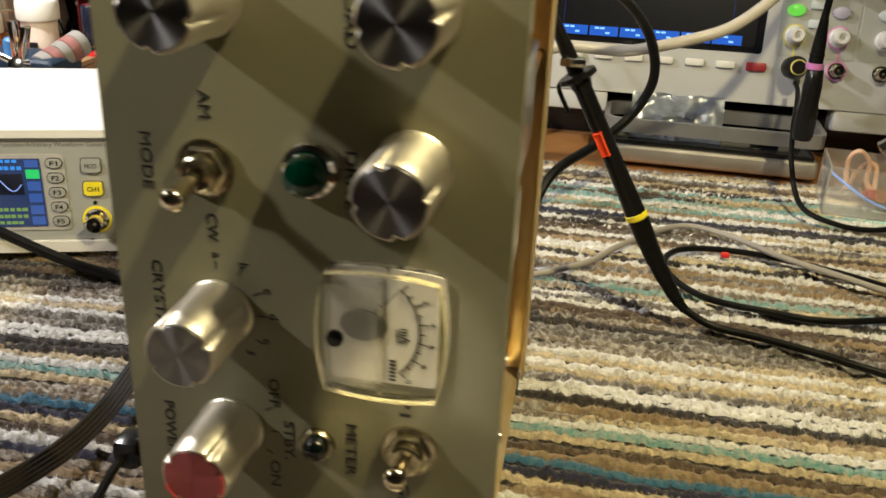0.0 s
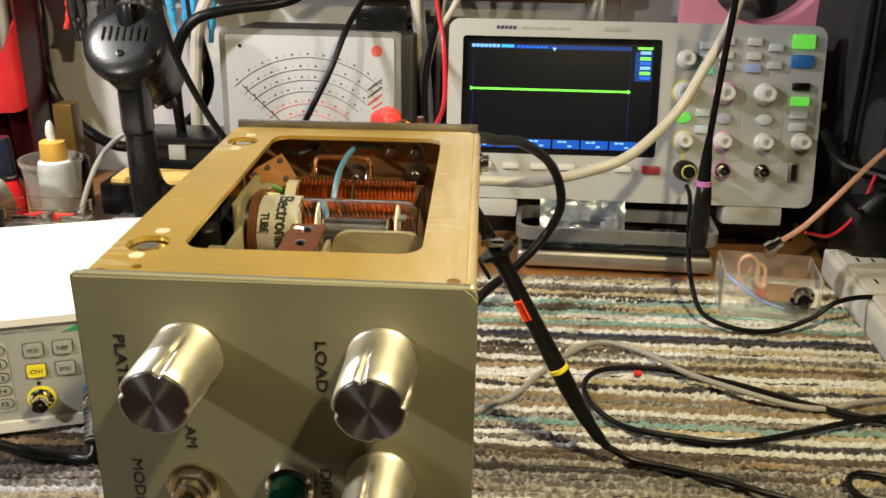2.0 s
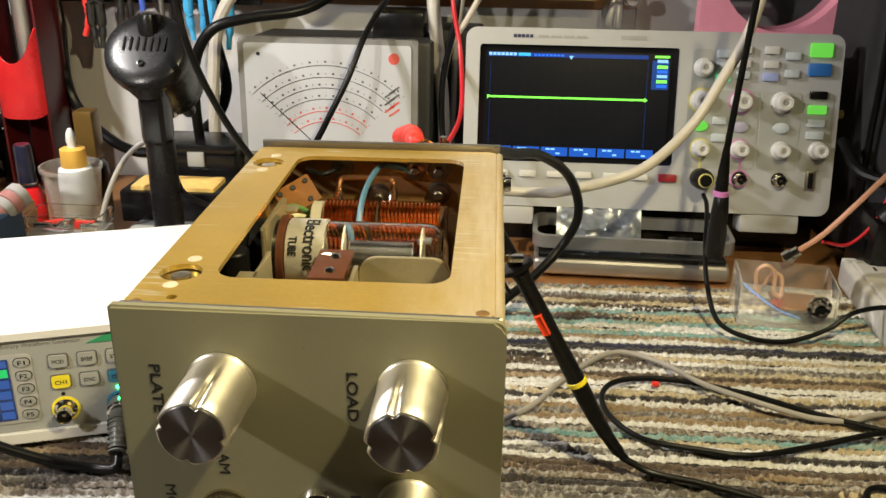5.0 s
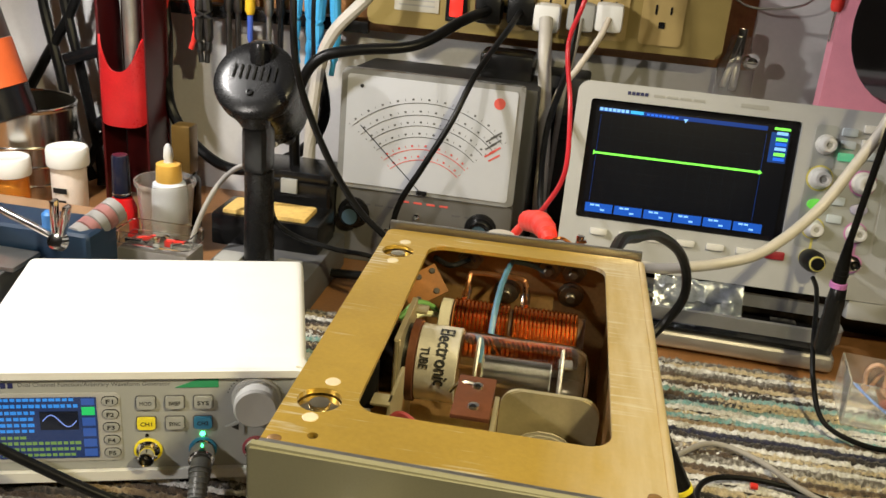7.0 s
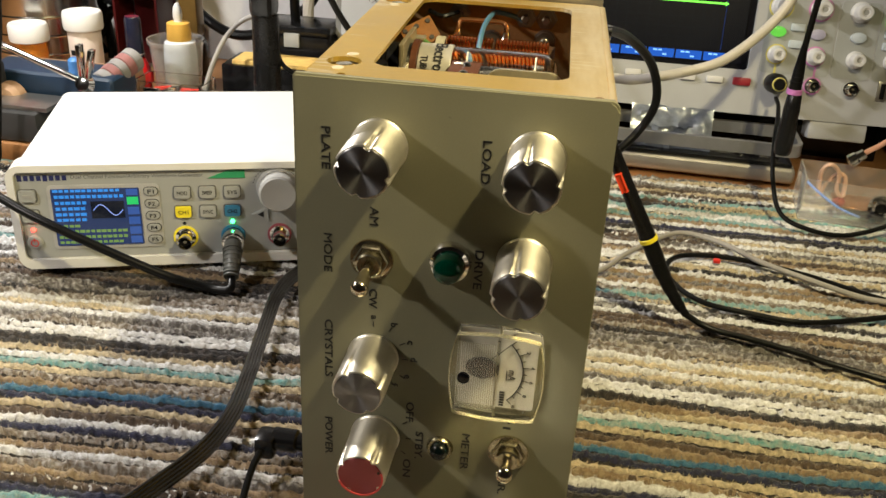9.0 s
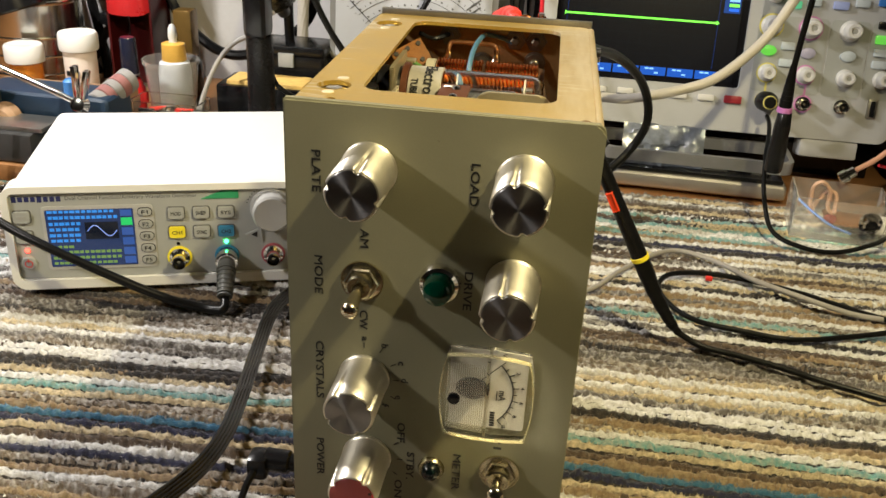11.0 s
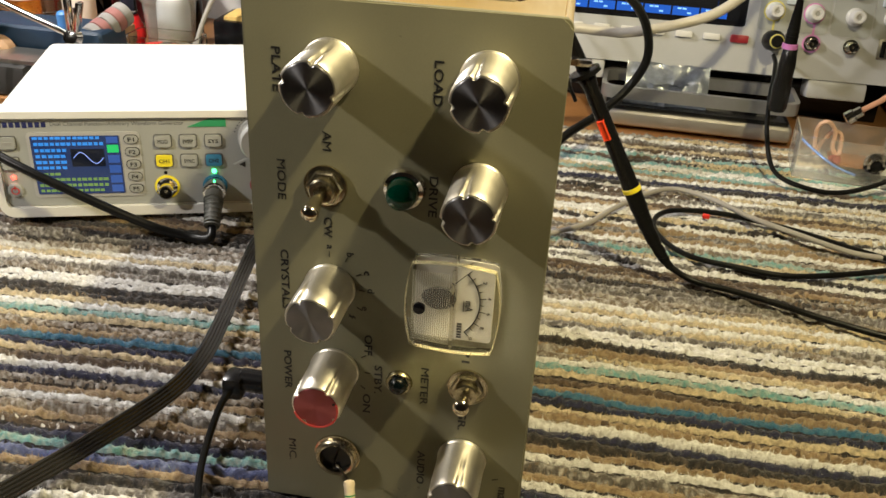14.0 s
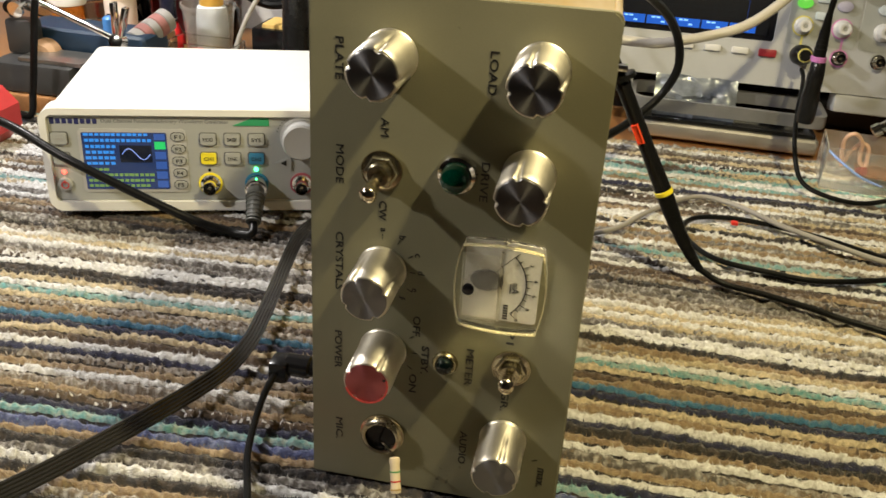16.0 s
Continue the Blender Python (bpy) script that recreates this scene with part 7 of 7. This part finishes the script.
part("cable", tube([(0.1760, 0.231, 0.010), (0.191, 0.228, 0.004), (0.215, 0.222, 0.0035), (0.240, 0.213, 0.0035), (0.262, 0.203, 0.0035), (0.30, 0.19, 0.0035), (0.36, 0.175, 0.0035), (0.45, 0.17, 0.0035)], 0.0020, 10), RUBBER, probe)
part("ground_lead", tube([tuple(A + ax * 0.004), (0.101, 0.235, 0.120), (0.106, 0.245, 0.105)], 0.0012, 7), RUBBER, probe)
part("ground_clip", box((0.107, 0.226, 0.1335), (0.012, 0.005, 0.004), 0.001, m=None), CHROME, probe)
cord("grey cable curving across the mat", [(0.060, 0.245, 0.003), (0.095, 0.268, 0.003), (0.113, 0.283, 0.003), (0.127, 0.298, 0.003), (0.142, 0.324, 0.003), (0.167, 0.358, 0.003), (0.188, 0.372, 0.003), (0.214, 0.359, 0.0035), (0.236, 0.327, 0.007), (0.267, 0.306, 0.007), (0.300, 0.297, 0.003), (0.324, 0.296, 0.003), (0.343, 0.305, 0.003), (0.40, 0.318, 0.003), (0.46, 0.32, 0.003)], 0.0019, GREYCAB)
cord("black cable loop lying on the mat", [(0.46, 0.25, 0.003), (0.395, 0.268, 0.003), (0.337, 0.288, 0.003), (0.302, 0.303, 0.003), (0.264, 0.323, 0.003), (0.219, 0.336, 0.003), (0.184, 0.332, 0.003), (0.170, 0.313, 0.003), (0.173, 0.286, 0.003), (0.191, 0.263, 0.003), (0.223, 0.255, 0.003), (0.252, 0.252, 0.003), (0.291, 0.265, 0.003), (0.334, 0.279, 0.006), (0.39, 0.30, 0.003)], 0.0019)
cord("black cable coil at the side of the mat", [(0.42, 0.20, 0.003), (0.36, 0.215, 0.003), (0.318, 0.228, 0.003), (0.306, 0.215, 0.003), (0.318, 0.200, 0.003), (0.36, 0.195, 0.006), (0.42, 0.19, 0.003)], 0.0019)
tagged(part("red_bit", box((0.207, 0.331, 0.002), (0.005, 0.004, 0.003), 0.001), REDP), "tiny red scrap lying on the mat", "scrap")
# scope leads
lead = empty("scope_lead", pose(0, 0, 0), "black oscilloscope lead with ribbed plug hanging from the input", "cable")
part("plug_body", lathe([(0.0085, 0.004), (0.0090, 0.006), (0.0090, 0.022), (0.0070, 0.026), (0.0048, 0.034)], 22, m=SM @ facing(0.2700, -0.0042, -0.1095)), RUBBER, lead)
part("colour_ring", lathe([(0.0050, 0.0300), (0.0062, 0.0302), (0.0060, 0.0320), (0.0048, 0.0322)], 20, m=SM @ facing(0.2700, -0.0042, -0.1095)), SYEL, lead)
part("cable", tube([(0.2700, 0.545, 0.067), (0.2690, 0.525, 0.066), (0.2655, 0.500, 0.060), (0.2600, 0.470, 0.050), (0.2580, 0.440, 0.030), (0.2640, 0.415, 0.010), (0.285, 0.402, 0.004), (0.312, 0.400, 0.0035), (0.340, 0.405, 0.012), (0.360, 0.412, 0.0235), (0.390, 0.424, 0.0235), (0.425, 0.437, 0.012), (0.46, 0.45, 0.003)], 0.0019, 10), RUBBER, lead)
lead2 = empty("hanging_probe", pose(0, 0, 0), "black probe hanging head-down with a magenta ring", "probe")
part("cable", tube([(0.268, 0.43, 0.285), (0.266, 0.44, 0.240), (0.264, 0.45, 0.170), (0.263, 0.455, 0.130)], 0.0024, 10), RUBBER, lead2)
part("strain_relief", lathe([(0.0025, 0.030), (0.0042, 0.012), (0.0050, -0.004)], 16, m=pose(0.263, 0.455, 0.104)), RUBBER, lead2)
for k in range(7):
    part("relief_rib", lathe([(0.0026, -0.0008), (0.0052 - 0.0004 * k, -0.0006), (0.0052 - 0.0004 * k, 0.0006), (0.0026, 0.0008)], 14, m=pose(0.263, 0.455, 0.106 + 0.0038 * k)), RUBBER, lead2)
part("colour_ring", lathe([(0.0050, -0.0024), (0.0060, -0.0020), (0.0060, 0.0016), (0.0050, 0.002)], 18, m=pose(0.263, 0.455, 0.0985)), mat("magenta_ring", (0.45, 0.16, 0.42), 0.4, bump=0), lead2)
part("probe_head", lathe([(0.0060, 0.046), (0.0072, 0.049), (0.0074, 0.066), (0.0064, 0.074), (0.0066, 0.084), (0.0054, 0.096), (0.0050, 0.0965)], 20, m=pose(0.264, 0.455, 0.0)), BLACK, lead2)
white = empty("antenna_cable", pose(0, 0, 0), "thick cream coaxial cable rising in front of the oscilloscope", "cable")
part("cable", tube([(0.0, 0.38, 0.01), (0.045, 0.40, 0.080), (0.085, 0.415, 0.104), (0.119, 0.42, 0.105), (0.139, 0.42, 0.106), (0.179, 0.42, 0.117), (0.205, 0.43, 0.127), (0.234, 0.45, 0.150), (0.252, 0.46, 0.178), (0.273, 0.47, 0.222), (0.290, 0.49, 0.29)], 0.0039, 12), WHITECAB, white)
cord("black cable loop behind the transmitter", [(0.085, 0.175, 0.180), (0.095, 0.26, 0.178), (0.107, 0.31, 0.165), (0.122, 0.355, 0.152), (0.141, 0.395, 0.130), (0.152, 0.415, 0.107), (0.154, 0.42, 0.085), (0.143, 0.42, 0.062), (0.122, 0.40, 0.045), (0.095, 0.37, 0.03), (0.08, 0.34, 0.0)], 0.0034)
# flat ribbon cable and the small cord at the other side
rib = empty("flat_cable", pose(0, 0, 0), "flat grey multi-core cable lying across the mat", "cable")
RP = [(-0.20, -0.16, 0.006), (-0.145, -0.100, 0.006), (-0.112, -0.050, 0.006), (-0.095, -0.022, 0.007), (-0.078, 0.010, 0.008), (-0.064, 0.045, 0.008), (-0.061, 0.075, 0.008), (-0.065, 0.110, 0.008), (-0.073, 0.160, 0.008), (-0.079, 0.205, 0.007), (-0.073, 0.240, 0.006), (-0.05, 0.30, 0.006), (0.0, 0.36, 0.006)]
for k in range(5):
    off = (k - 2) * 0.00125
    pts = []
    for i, p in enumerate(RP):
        d = (Vector(RP[min(i + 1, len(RP) - 1)]) - Vector(RP[max(i - 1, 0)])).normalized()
        s = Vector((-d.y, d.x, 0))
        pts.append(tuple(Vector(p) + s * off + Vector((0, 0, off * 0.9))))
    part("cable_core", tube(pts, 0.0011, 8, 8), mat("grey_ribbon", (0.022, 0.021, 0.020), 0.17, 0, 0.1, 100, 0.02, Specular_IOR_Level=0.9), rib)
dc = empty("power_plug", pose(0, 0, 0), "black right-angle power plug in the transmitter's side", "plug")
part("plug_body", lathe([(0.0048, 0), (0.0056, 0.001), (0.0056, 0.012), (0.0044, 0.013), (0.0044, 0.017), (0.0056, 0.018), (0.0056, 0.030), (0.004, 0.031)], 20, m=frame_of((0, 1, 0), (0, 0, 1), (1, 0, 0), (-0.0315, 0.052, 0.016))), BLACK, dc, "ribbed black plug body")
part("plug_elbow", box((-0.0335, 0.050, 0.0145), (0.010, 0.012, 0.012), 0.003), BLACK, dc)
part("cable", tube([(-0.0345, 0.046, 0.014), (-0.036, 0.036, 0.010), (-0.0345, 0.018, 0.005), (-0.029, -0.004, 0.0035), (-0.019, -0.028, 0.0035), (-0.008, -0.06, 0.0035), (0.0, -0.12, 0.0035)], 0.0017, 9), RUBBER, dc)
cord("red test lead curled on the mat before the transmitter", [(-0.026, -0.054, 0.002), (-0.020, -0.043, 0.002), (-0.010, -0.0375, 0.002), (0.000, -0.0365, 0.002), (0.007, -0.043, 0.002), (0.010, -0.054, 0.002)], 0.0024, mat("red_lead_sheath", (0.62, 0.02, 0.02), 0.3))
redt = empty("red_tool", pose(-0.376, 0.300, 0.0215), "red plastic tool with an eight-sided head lying on the mat", "tool")
part("tool_head", lathe([(0.020, 0), (0.0235, 0.002), (0.0235, 0.030), (0.020, 0.033)], 8, m=facing(0, 0.02, 0) @ pose(0, 0, 0, 0, 0, 22.5)), mat("deep_red_plastic", (0.42, 0.03, 0.03), 0.4, 0, 0.1, 60, 0.04), redt, smooth=20)
for k in range(3):
    part("lettering_bar", box((0.010 - 0.003 * k, -0.0135, 0.008 - 0.006 * k), (0.009, 0.0006, 0.0014)), mat("pale_pink_print", (0.7, 0.45, 0.4), 0.5, bump=0), redt)
cord("black cable hanging down in front of the vice", [(-0.348, 0.37, 0.20), (-0.354, 0.362, 0.12), (-0.358, 0.36, 0.095), (-0.366, 0.36, 0.05), (-0.371, 0.36, 0.024), (-0.378, 0.362, 0.003), (-0.40, 0.365, 0.003)], 0.0030)
